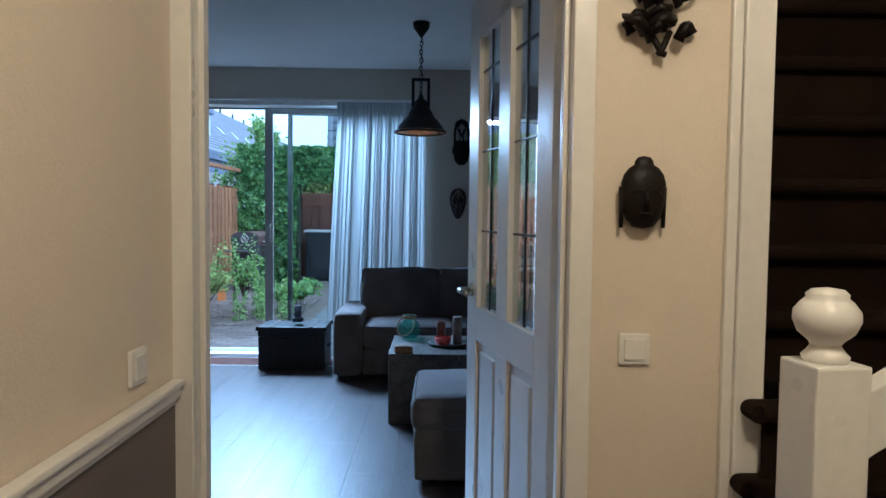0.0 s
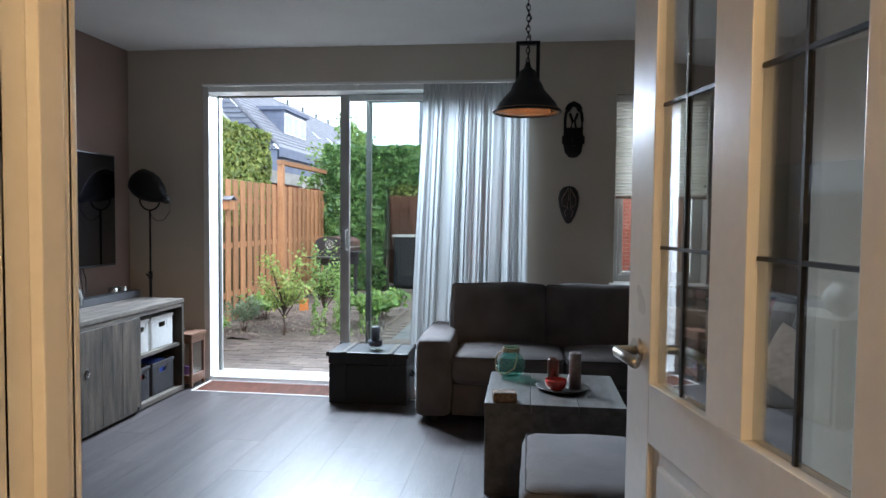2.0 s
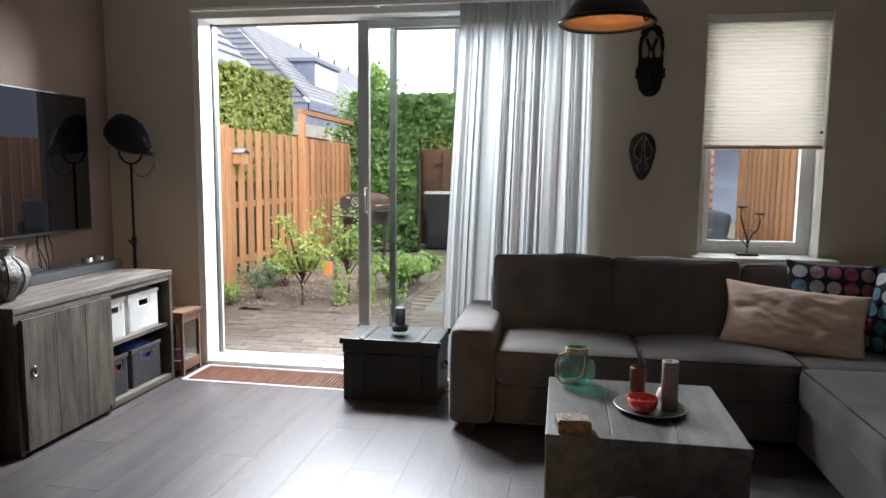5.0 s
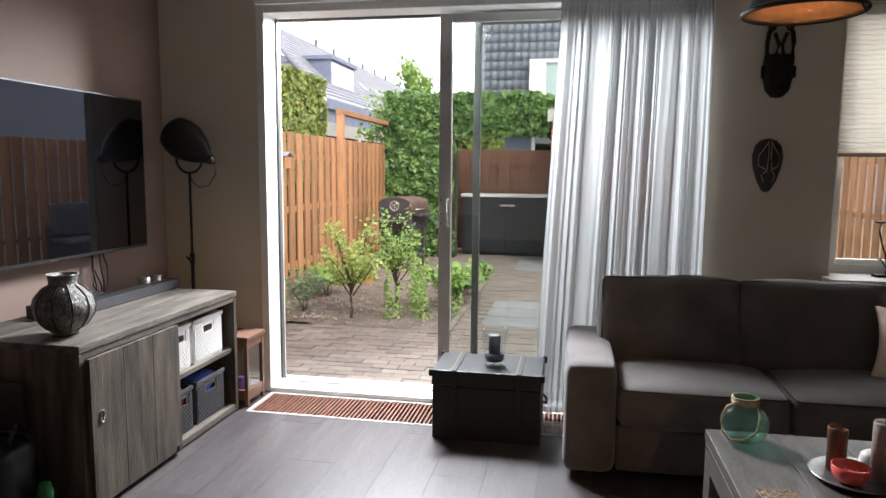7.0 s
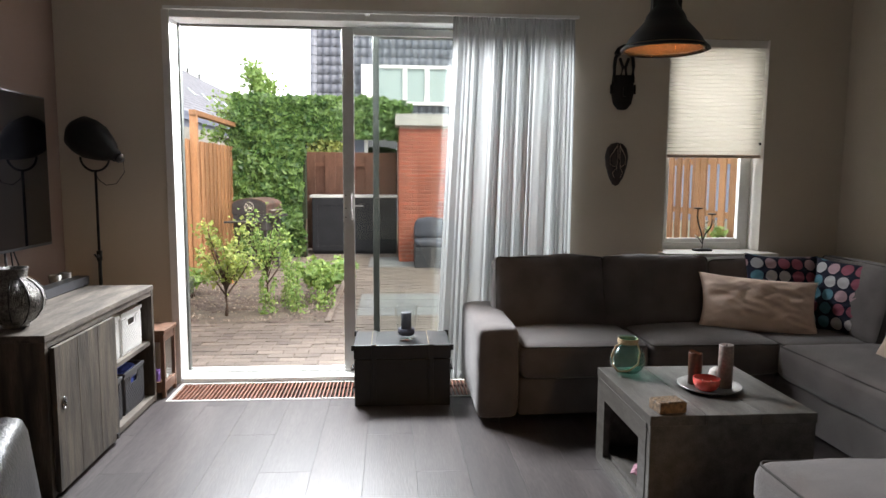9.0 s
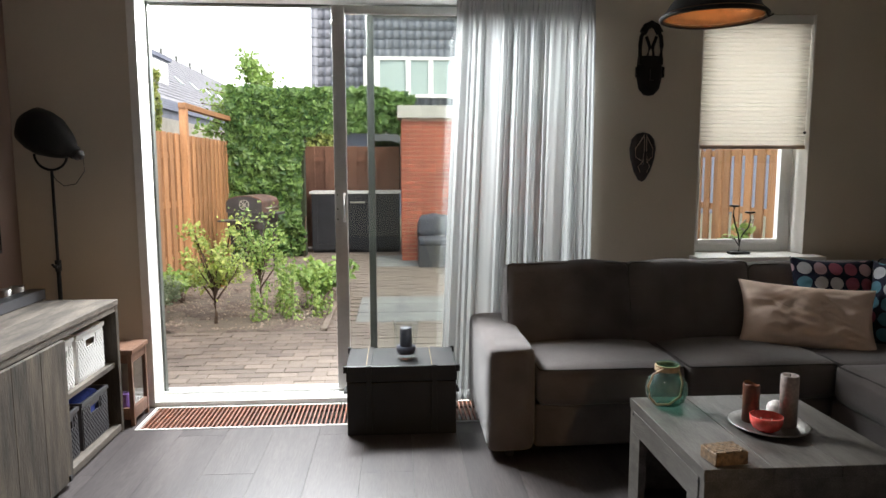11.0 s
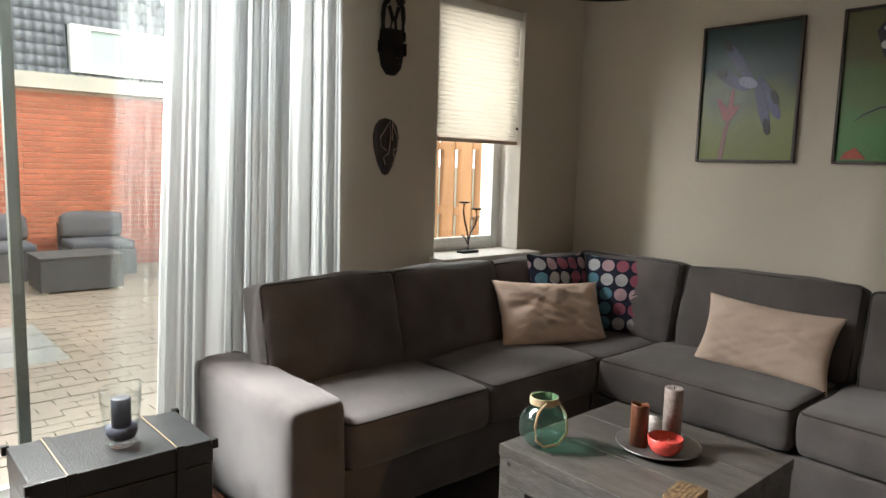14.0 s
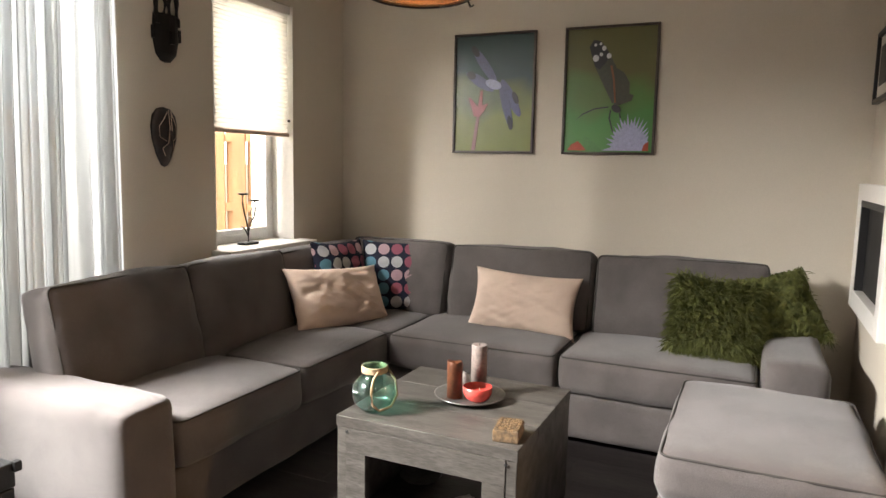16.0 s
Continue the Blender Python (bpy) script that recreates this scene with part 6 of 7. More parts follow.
while y < 14.4:
    x = -4.0 + (PX / 2 if j % 2 else 0)
    while x < 2.35:
        z = GZ + rng.uniform(-0.003, 0.003)
        if not in_bed(x, y) and not in_slab(x, y) and not (y > 13.15 and x > -1.25):
            if y < 8.5 and -3.5 < x < -1.6 and count < 300:
                piece("paver", pm[0], pv, pose(x, y, z, rng.uniform(-0.6, 0.6), rng.uniform(-0.6, 0.6), rng.uniform(-0.8, 0.8)))
                count += 1
            else:
                k = len(vs)
                a, b = PX / 2 - 0.003, PY / 2 - 0.003
                vs += [(x - a, y - b, z), (x + a, y - b, z), (x + a, y + b, z), (x - a, y + b, z)]
                vs += [(x - a, y - b, z - 0.03), (x + a, y - b, z - 0.03), (x + a, y + b, z - 0.03), (x - a, y + b, z - 0.03)]
                fs += [(k, k + 1, k + 2, k + 3), (k, k + 4, k + 5, k + 1), (k + 1, k + 5, k + 6, k + 2), (k + 2, k + 6, k + 7, k + 3), (k + 3, k + 7, k + 4, k)]
        x += PX
    y += PY
    j += 1
me = bpy.data.meshes.new("paver_field")
me.from_pydata(vs, [], fs)
me.materials.append(PAVER)
o = new("paver_field", me)
o.parent = pv
o["kind"] = "stuff"
for y0, y1 in ((8.86, 9.29), (9.30, 9.73), (9.74, 10.14), (12.56, 12.99), (13.0, 13.42), (13.43, 13.84)):
    part("slab", B((-1.69, y0 + 0.004, GZ - 0.04, -0.75, y1 - 0.004, GZ + 0.003)), SLAB, pv, bevel=0.006, seg=1)
for k in range(13):
    y0 = 8.56 + k * 0.21
    part("kerb", B((-1.985, y0 + 0.002, -0.15, -1.925, y0 + 0.208, GZ + 0.02)), PAVER, pv, bevel=0.005, seg=1)

# soil bed
bm = bmesh.new()
bmesh.ops.create_grid(bm, x_segments=70, y_segments=80, size=0.5)
for v in bm.verts:
    v.co.x, v.co.y = -2.95 + v.co.x * 1.93, 9.93 + v.co.y * 2.73
    v.co.z = GZ - 0.01 + 0.05 * noise.noise(v.co * 2.2) + 0.03 * noise.noise(v.co * 9) + 0.014 * noise.noise(v.co * 30)
geo = bmesh.ops.create_grid(bm, x_segments=24, y_segments=40, size=0.5)
for v in geo["verts"]:
    v.co.x, v.co.y = -3.66 + v.co.x * 0.6, 7.93 + v.co.y * 1.25
    v.co.z = GZ - 0.014 + 0.02 * noise.noise(v.co * 4) + 0.012 * noise.noise(v.co * 25)
solid("soil_bed", bm, SOIL, "bare dark soil bed along the fence", "soil", "structure", smooth=True)
sv_, sf_ = [], []
for k in range(900):
    x, y = rng.uniform(-3.88, -2.0), rng.uniform(8.6, 11.2)
    s = rng.uniform(0.006, 0.018)
    z = GZ + 0.012 + 0.05 * noise.noise(Vector((x, y, 0)) * 2.2)
    c = len(sv_)
    sv_ += [(x - s, y, z), (x, y - s, z), (x + s, y, z), (x, y + s, z), (x, y, z + s)]
    sf_ += [(c, c + 1, c + 4), (c + 1, c + 2, c + 4), (c + 2, c + 3, c + 4), (c + 3, c, c + 4)]
me = bpy.data.meshes.new("wood_chips")
me.from_pydata(sv_, [], sf_)
me.materials.append(mat("pale_chips", (0.3, 0.25, 0.2), (0.15, 0.12, 0.1), 0.9, 40, 100, 0.2))
tagged(new("wood_chips", me), "scattered pale chips on the soil bed", "chips", kind="stuff")


# fences
def fence(name, label, p, q, z1, wood, width=0.14, pitch=0.116, posts=(), double=True, post_top=None):
    """Upright boards in two layers on rails between p and q."""
    t = thing(name, label, "fence")
    p, q = Vector((*p, 0)), Vector((*q, 0))
    d = q - p
    ln = d.length
    a = math.degrees(math.atan2(d.y, d.x))
    base = pose(p.x, p.y, 0, 0, 0, a)
    board = mesh_of("board", B((-width / 2, -0.009, GZ + 0.03, width / 2, 0.009, z1)), wood, bevel=0.003, seg=1)
    s = width / 2
    k = 0
    while s < ln - width / 2:
        side = (-0.028 if k % 2 else 0.028) if double else 0.0
        piece("board", board, t, base @ pose(s, side, rng.uniform(-0.004, 0.004), 0, rng.uniform(-0.15, 0.15), 0))
        s += pitch if double else width + 0.004
        k += 1
    for z in (0.3, 0.95, 1.55):
        if z < z1:
            o = part("rail", B((0, -0.018, z - 0.035, ln, 0.018, z + 0.035)), wood, t)
            o.matrix_basis = base
    for u, top in posts:
        o = part("post", B((u - 0.045, -0.045, -0.16, u + 0.045, 0.045, top)), wood, t, bevel=0.004)
        o.matrix_basis = base @ Matrix.Translation((0, 0, 0))
    return t


left = fence("garden_fence", "honey-brown upright board fence on rails", (-4.03, 6.85), (-4.03, 14.9), 1.82, FENCEWOOD, posts=((0.05, 1.85), (2.4, 1.85), (7.95, 1.85)))
pb = thing("pergola_beam", "honey-brown post and beam above the fence", "pergola")
part("post", B((-4.0, 11.34, -0.16, -3.91, 11.43, 2.14)), FENCEWOOD, pb, bevel=0.004)
part("post", B((-4.0, 14.2, -0.16, -3.91, 14.29, 2.14)), FENCEWOOD, pb, bevel=0.004)
part("beam", B((-4.0, 11.32, 2.1405, -3.91, 14.31, 2.21)), FENCEWOOD, pb, bevel=0.004)
fence("garden_fence", "honey-brown upright board fence beside the window", (2.35, 6.85), (2.35, 13.2), 1.85, FENCEWOOD, posts=((0.05, 1.9), (3.0, 1.9), (6.2, 1.9)))
fence("back_fence", "red-brown board fence behind the garden counter", (-3.9, 15.05), (-1.21, 15.05), 1.78, BROWNFENCE, width=0.2, pitch=0.19, posts=((0.05, 1.8),))

# bird table on the fence
bh = thing("bird_house", "small wooden bird house fixed to the fence", "bird house", (-3.93, 9.45, 1.42))
part("box", B((-0.06, -0.08, 0.0, 0.05, 0.08, 0.12)), FENCEWOOD, bh)
bm = B((-0.075, -0.11, 0.0, 0.075, 0.0, 0.012))
bmesh.ops.transform(bm, matrix=pose(0, 0.0, 0.165, 25, 0, 0), verts=bm.verts)
part("roof", bm, SLATE, bh, "grey roof")
bm = B((-0.075, 0.0, 0.0, 0.075, 0.11, 0.012))
bmesh.ops.transform(bm, matrix=pose(0, 0.0, 0.165, -25, 0, 0), verts=bm.verts)
part("roof", bm, SLATE, bh, "grey roof")

# brick shed
sh = thing("brick_shed", "red brick garden shed with a pale concrete coping", "shed")
SXA, SXB, SYA, SYB, SZT = -1.2, 1.98, 13.2, 17.0, 2.16
part("core_wall", B((SXA + 0.012, SYA + 0.012, -0.16, SXB - 0.012, SYB, SZT)), MORTAR, sh, "pale mortar joints")
part("coping", B((SXA - 0.06, SYA - 0.07, SZT + 0.001, SXB + 0.06, SYB, SZT + 0.19)), CONCRETE, sh, "pale concrete coping", bevel=0.006)
bw, bh_, jt = 0.21, 0.056, 0.0105
bmsh = mesh_of("brick", B((-bw / 2, 0, -bh_ / 2, bw / 2, 0.05, bh_ / 2)), BRICK, bevel=0.003, seg=1)
rest = bmesh.new()
z, row, made = GZ + 0.03, 0, 0
while z < SZT - 0.03:
    x = SXA + bw / 2 - (0.11 if row % 2 else 0.0)
    while x < SXB:
        x0, x1 = max(SXA, x - bw / 2), min(SXB, x + bw / 2)
        yo = SYA + rng.uniform(-0.0015, 0.0015)
        if x1 - x0 > bw - 0.001 and x < 0.9 and made < 300:
            piece("brick", bmsh, sh, Matrix.Translation((x, yo, z)))
            made += 1
        elif x1 - x0 > 0.02:
            box(rest, x0, yo, z - bh_ / 2, x1, yo + 0.05, z + bh_ / 2)
        x += bw + jt
    y = SYA + 0.06 + (0.11 if row % 2 else 0.0)
    while y < 15.0:
        box(rest, SXA, y, z - bh_ / 2, SXA + 0.05, y + bw, z + bh_ / 2)
        y += bw + jt
    z += bh_ + jt
    row += 1
me = bpy.data.meshes.new("brick_rest")
rest.to_mesh(me)
rest.free()
me.materials.append(BRICK)
o = new("brick_rest", me)
o.parent = sh
o["kind"] = "stuff"

# garden counter
ko = thing("garden_counter", "black painted outdoor counter with a pale top", "counter", (-1.985, 14.3, GZ))
part("body", B((-0.76, 0.03, 0.04, 0.76, 0.55, 1.02)), BLACKPAINT, ko)
part("worktop", B((-0.79, -0.02, 1.021, 0.775, 0.58, 1.065)), mat("pale_worktop", (0.62, 0.62, 0.6), None, 0.5, 4, 50, 0.1), ko, "pale stone top", bevel=0.004)
part("plinth", B((-0.74, 0.06, 0.0, 0.74, 0.5, 0.039)), BLACKPAINT, ko)
for i in range(2):
    x0 = -0.75 + i * 0.755
    d = part("door", B((x0, 0.008, 0.06, x0 + 0.745, 0.0295, 1.0)), BLACKPAINT, ko, bevel=0.003)
    part("door_frame", B((x0, -0.006, 0.06, x0 + 0.09, 0.0075, 1.0), (x0 + 0.655, -0.006, 0.06, x0 + 0.745, 0.0075, 1.0), (x0 + 0.09, -0.006, 0.06, x0 + 0.655, 0.0075, 0.15), (x0 + 0.09, -0.006, 0.88, x0 + 0.655, 0.0075, 1.0)), BLACKPAINT, d, bevel=0.002)
part("handle", B((-0.1, -0.03, 0.86, 0.16, -0.008, 0.89)), STEEL, ko, "pale bar handle", bevel=0.004)

# barbecue
bq = thing("barbecue", "anthracite barrel barbecue with a brown arched lid on legs", "barbecue", (-3.36, 12.5, GZ), -12)
bm = bmesh.new()
outline = [(-0.27, 0.84), (-0.27, 0.98)] + [(-0.27 * math.cos(math.pi * i / 12), 0.98 + 0.1 * math.sin(math.pi * i / 12)) for i in range(1, 12)] + [(0.27, 0.98), (0.27, 0.84)]
ends = [[bm.verts.new((x, y, z)) for x, z in outline] for y in (-0.3, 0.3)]
for k in range(len(outline) - 1):
    bm.faces.new((ends[0][k], ends[0][k + 1], ends[1][k + 1], ends[1][k]))
for e in ends:
    bm.faces.new(e)
part("lid", bm, RUST, bq, "heat-browned arched lid")
bm = bmesh.new()
face = [bm.verts.new((x * 0.97, -0.303, 0.84 + (z - 0.84) * 0.94)) for x, z in outline]
back = [bm.verts.new((v.co.x, -0.3005, v.co.z)) for v in face]
bm.faces.new(face)
for k in range(len(face)):
    bm.faces.new((face[k], face[k - 1], back[k - 1], back[k]))
lid_face = part("lid_end", bm, BBQ, bq, "dark enamelled end plate")
part("firebox", B((-0.26, -0.29, 0.6, 0.26, 0.29, 0.838)), BBQ, bq, bevel=0.01)
part("front_shelf", B((-0.3, -0.52, 0.72, 0.2, -0.293, 0.745)), BBQ, bq, bevel=0.003)
part("side_shelf", B((0.272, -0.22, 0.8, 0.4, 0.22, 0.83)), BBQ, bq, bevel=0.003)
bm = bmesh.new()
tube(bm, [(0.07 * math.cos(a * 0.4), -0.306, 0.95 + 0.07 * math.sin(a * 0.4)) for a in range(17)], 0.006, 6)
for k in range(4):
    a = k * math.pi / 4
    tube(bm, [(-0.065 * math.cos(a), -0.306, 0.95 - 0.065 * math.sin(a)), (0.065 * math.cos(a), -0.306, 0.95 + 0.065 * math.sin(a))], 0.005, 6)
part("vent_wheel", bm, STEEL, bq, "pale round vent")
bm = bmesh.new()
tube(bm, [(0.27, -0.2, 0.9), (0.32, -0.2, 0.9), (0.32, 0.2, 0.9), (0.27, 0.2, 0.9)], 0.011, 8)
part("lid_handle", bm, STEEL, bq, smooth=True)
for sx in (-0.22, 0.22):
    for sy in (-0.24, 0.24):
        part("leg", B((sx - 0.022, sy - 0.022, 0.0, sx + 0.022, sy + 0.022, 0.599)), BBQ, bq)
part("lower_shelf", B((-0.24, -0.2, 0.2, 0.24, 0.2, 0.22)), BBQ, bq)

# garden seats
def garden_seat(x, y, w, d, turn, label, cushion_h=0.4):
    t = thing("garden_chair", label, "garden seat", (x, y, GZ), turn, "garden lounge seats")
    part("base", B((-w / 2, -d / 2, 0.0, w / 2, d / 2, 0.32)), WICKER, t, bevel=0.01)
    part("back_panel", B((-w / 2, d / 2 - 0.07, 0.321, w / 2, d / 2, 0.6)), WICKER, t, bevel=0.01)
    o = part("seat_cushion", soft_box(bmesh.new(), (w - 0.02, d - 0.08, 0.1), 0.035, 0.015, 0.004), GARDENCUSHION, t, smooth=True)
    o.matrix_basis = Matrix.Translation((0, -0.04, 0.372))
    o = part("back_cushion", soft_box(bmesh.new(), (w - 0.02, 0.14, cushion_h), 0.06, 0.03, 0.015, 7, x), GARDENCUSHION, t, smooth=True)
    o.matrix_basis = pose(0, d / 2 - 0.16, 0.43 + cushion_h / 2, -12, 0, 0)
    return t


garden_seat(-0.6, 12.75, 0.72, 0.66, 0, "dark grey wicker seat with slate-blue cushions", 0.3)
garden_seat(0.45, 12.7, 0.72, 0.7, 0, "dark grey wicker seat with slate-blue cushions", 0.3)
garden_seat(1.45, 11.6, 0.8, 0.7, -70, "dark grey wicker seat with a rounded blue-grey cushion", 0.5)
gt = thing("garden_table", "low dark grey wicker table box", "garden table", (-0.02, 11.75, GZ))
part("body", B((-0.4, -0.3, 0.02, 0.4, 0.3, 0.36)), WICKER, gt, bevel=0.01)
part("top", B((-0.41, -0.31, 0.361, 0.41, 0.31, 0.385)), WICKER, gt, bevel=0.006)
for sx in (-0.36, 0.36):
    for sy in (-0.26, 0.26):
        part("foot", B((sx - 0.03, sy - 0.03, 0.0, sx + 0.03, sy + 0.03, 0.0195)), STEEL, gt)

# ivy: a clipped screen with an arch
iv = thing("ivy_screen", "dense green ivy screen with an overhanging arch", "climbing plant")
pl_ = []
for k in range(15500):
    if rng.random() < 0.56:
        x, z = rng.uniform(-3.98, -2.62), rng.uniform(GZ + 0.05, 2.62)
        if x > -2.85 + 0.16 * noise.noise(Vector((z * 2, 0, 3))):
            continue
        if z < 0.35 and rng.random() < 0.6:
            continue
    else:
        x, z = rng.uniform(-3.95, -1.0), rng.uniform(1.92, 2.78)
    z_top = 2.66 + 0.1 * noise.noise(Vector((x * 2.4, 1, 0))) + 0.07 * noise.noise(Vector((x * 8, 2, 0))) - 0.25 * max(0, x + 1.5)
    z_low = 1.98 + 0.1 * noise.noise(Vector((x * 3, 5, 0)))
    if z > z_top or (x > -2.6 and z < z_low):
        continue
    bump_ = 0.1 * noise.noise(Vector((x * 3, z * 3, 7))) + 0.05 * noise.noise(Vector((x * 9, z * 9, 2)))
    y = 13.72 - bump_ + abs(rng.gauss(0, 0.06))
    pl_.append(((x, y, z), (0.1 * rng.gauss(0, 1), -1, 0.35)))
    if rng.random() < 0.12:
        pl_.append(((x, 13.9 + rng.uniform(0, 0.3), min(z_top, z + 0.1)), (0, -0.4, 1)))
leaves(rng, pl_, 0.125, IVYLEAF, "ivy_leaves", iv, "ivy foliage", 0.55)
# solid near-black core: shade in the gaps between ivy leaves, put in as colour
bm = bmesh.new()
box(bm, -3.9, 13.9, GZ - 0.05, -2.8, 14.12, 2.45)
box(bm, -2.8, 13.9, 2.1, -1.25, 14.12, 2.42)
part("dark_shade_core", bm, mat("dark_ivy_gap_shade", (0.02, 0.03, 0.012), None, 0.95, 9, 60, 0.4), iv, "dark solid core, shade between leaves put in its colour")
for k in range(5):
    bm = bmesh.new()
    x = -3.7 + k * 0.22
    tube(bm, [(x, 13.85, -0.16), (x + rng.uniform(-0.05, 0.05), 13.8, 0.2), (x + rng.uniform(-0.1, 0.1), 13.85, 0.6)], 0.014, 6)
    part("stem", bm, BARK, iv, smooth=True)

# loose shrub rising behind the ivy, and the clipped hedge behind the fence
tr = thing("young_tree", "pale green young tree rising behind the ivy", "tree", (-3.7, 14.6, -0.16))
bm = bmesh.new()
tube(bm, [(0, 0, 0), (0.03, 0, 1.2), (-0.02, 0.02, 2.2), (0.02, 0, 3.0)], 0.04, 8)
part("trunk", bm, BARK, tr, smooth=True)
pl_ = []
for k in range(44):
    a, z0 = rng.uniform(0, 6.28), rng.uniform(1.9, 3.25)
    ln = rng.uniform(0.4, 0.95) * (1.25 - (z0 - 1.9) * 0.5)
    tip = Vector((math.cos(a) * ln, math.sin(a) * ln * 0.7, z0 + rng.uniform(0.1, 0.35)))
    root = Vector((0, 0, z0))
    bm = bmesh.new()
    tube(bm, [root, root.lerp(tip, 0.5) + Vector((0, 0, 0.03)), tip], 0.008, 5)
    part("limb", bm, BARK, tr)
    for q in range(120):
        u = rng.random()
        pl_.append((root.lerp(tip, u) + Vector((rng.gauss(0, 0.07), rng.gauss(0, 0.07), rng.gauss(0, 0.07))), (rng.gauss(0, 1), -0.8, 0.6)))
leaves(rng, pl_, 0.08, LIGHTTREE, "crown", tr, "loose pale foliage")
hd = thing("clipped_hedge", "square-clipped yellow-green hedge behind the fence", "hedge")
pl_ = []
for k in range(9000):
    f = rng.random()
    x, y, z = rng.uniform(-6.0, -4.85), rng.uniform(11.2, 13.3), rng.uniform(1.2, 2.85)
    if f < 0.5:
        x, d = -4.85 - abs(rng.gauss(0, 0.05)), (1, -0.2, 0.2)
    elif f < 0.8:
        y, d = 11.2 + abs(rng.gauss(0, 0.05)), (0, -1, 0.2)
    else:
        z, d = 2.85 - abs(rng.gauss(0, 0.05)), (0, 0, 1)
    pl_.append(((x + 0.05 * noise.noise(Vector((y * 3, z * 3, 0))), y, z), d))
leaves(rng, pl_, 0.085, HEDGELEAF, "foliage", hd, "clipped foliage")
# box filler whose dark olive paints the shade deep inside the hedge
part("shade_core", B((-5.95, 11.28, -0.16, -4.93, 13.2, 2.76)), mat("olive_hedge_gap_shade", (0.04, 0.05, 0.015), None, 0.95, 9, 60, 0.4), hd, "dark solid core, shade between leaves put in its colour")


# plants in the bed
def shrub(name, label, x, y, h, spread, n_stems, n_leaf, size, material, trunk=0.014, low=0.35):
    t = thing(name, label, "shrub", (x, y, GZ - 0.03))
    pl = []
    for s in range(n_stems):
        a = 6.28 * s / n_stems + rng.uniform(-0.4, 0.4)
        r = spread * rng.uniform(0.5, 1.0)
        top = Vector((math.cos(a) * r, math.sin(a) * r * 0.8, h * rng.uniform(0.7, 1.0)))
        mid = Vector((math.cos(a) * r * 0.3, math.sin(a) * r * 0.3, h * 0.4))
        bm = bmesh.new()
        cyl(bm, (rng.uniform(-0.01, 0.01), 0, -0.02), tuple(mid), trunk, trunk * 0.6, 7)
        cyl(bm, tuple(mid), tuple(top), trunk * 0.6, trunk * 0.2, 6)
        part("stem", bm, BARK, t, smooth=True)
        for k in range(4):
            u = rng.uniform(0.2, 0.95)
            b0 = mid.lerp(top, u)
            b1 = b0 + Vector((rng.gauss(0, spread * 0.4), rng.gauss(0, spread * 0.4), rng.uniform(0.02, 0.16)))
            for q in range(n_leaf // (n_stems * 4)):
                p = b0.lerp(b1, rng.random()) + Vector((rng.gauss(0, 0.03), rng.gauss(0, 0.03), rng.gauss(0, 0.025)))
                if p.z > h * low:
                    pl.append((p, (rng.gauss(0, 0.6), -0.5, 0.9)))
    leaves(rng, pl, size, material, "foliage", t, "small loose leaves")
    return t


def small_tree(name, label, x, y, h, spread, n_leaf, size, material):
    """One short forked trunk with crooked twigs; leaves sit in clusters along the twigs."""
    t = thing(name, label, "shrub", (x, y, GZ - 0.03))
    pl = []
    fork = Vector((rng.uniform(-0.03, 0.03), 0, h * 0.2))
    bm = bmesh.new()
    tube(bm, [(0, 0, -0.03), (0.015, 0, h * 0.1), tuple(fork)], 0.017, 8)
    part("trunk", bm, BARK, t, smooth=True)
    n_twig = 15
    for k in range(n_twig):
        a = 2.4 * k + rng.uniform(-0.3, 0.3)
        r = spread * rng.uniform(0.35, 1.0)
        tip = Vector((math.cos(a) * r, math.sin(a) * r * 0.8, h * (1.02 - 0.5 * (r / spread) ** 2) * rng.uniform(0.72, 1.0)))
        root = fork + Vector((0, 0, h * 0.012 * k))
        mid = root.lerp(tip, 0.5) + Vector((rng.gauss(0, 0.04), rng.gauss(0, 0.04), 0.05))
        bm = bmesh.new()
        cyl(bm, tuple(root), tuple(mid), 0.009, 0.006, 6)
        cyl(bm, tuple(mid), tuple(tip), 0.006, 0.002, 5)
        part("twig", bm, BARK, t, smooth=True)
        for q in range(n_leaf // n_twig):
            u = rng.uniform(0.25, 1.05)
            p = (root.lerp(mid, u * 2) if u < 0.5 else mid.lerp(tip, u * 2 - 1)) + Vector((rng.gauss(0, 0.05), rng.gauss(0, 0.05), rng.gauss(0, 0.045)))
            if noise.noise(p * 7 + Vector((x, y, 0))) > -0.12:
                pl.append((p, (rng.gauss(0, 0.6), -0.4, 0.9)))
    leaves(rng, pl, size, material, "foliage", t, "small loose leaves")
    return t


def spire(x, y, h, material, label, n=3):
    t = thing("herb_plant", label, "herb", (x, y, GZ - 0.02), 0, "leafy herbs in the bed")
    pl = []
    for s in range(n):
        bx_, by_ = rng.gauss(0, 0.07), rng.gauss(0, 0.07)
        hh = h * rng.uniform(0.6, 1.0)
        bm = bmesh.new()
        tube(bm, [(bx_ * 0.5, by_ * 0.5, -0.03), (bx_ * 0.8, by_ * 0.8, hh * 0.5), (bx_, by_, hh)], 0.005, 5)
        part("stem", bm, FRESHLEAF, t, smooth=True)
        for k in range(int(90 * hh / 0.5)):
            u = rng.uniform(0.08, 1.0)
            r = 0.085 * (1.15 - u)
            a = rng.uniform(0, 6.28)
            pl.append(((bx_ * u + r * math.cos(a), by_ * u + r * math.sin(a), hh * u), (math.cos(a), math.sin(a), 0.7)))
    leaves(rng, pl, 0.036, material, "foliage", t, "narrow green leaves", 0.3)
    return t


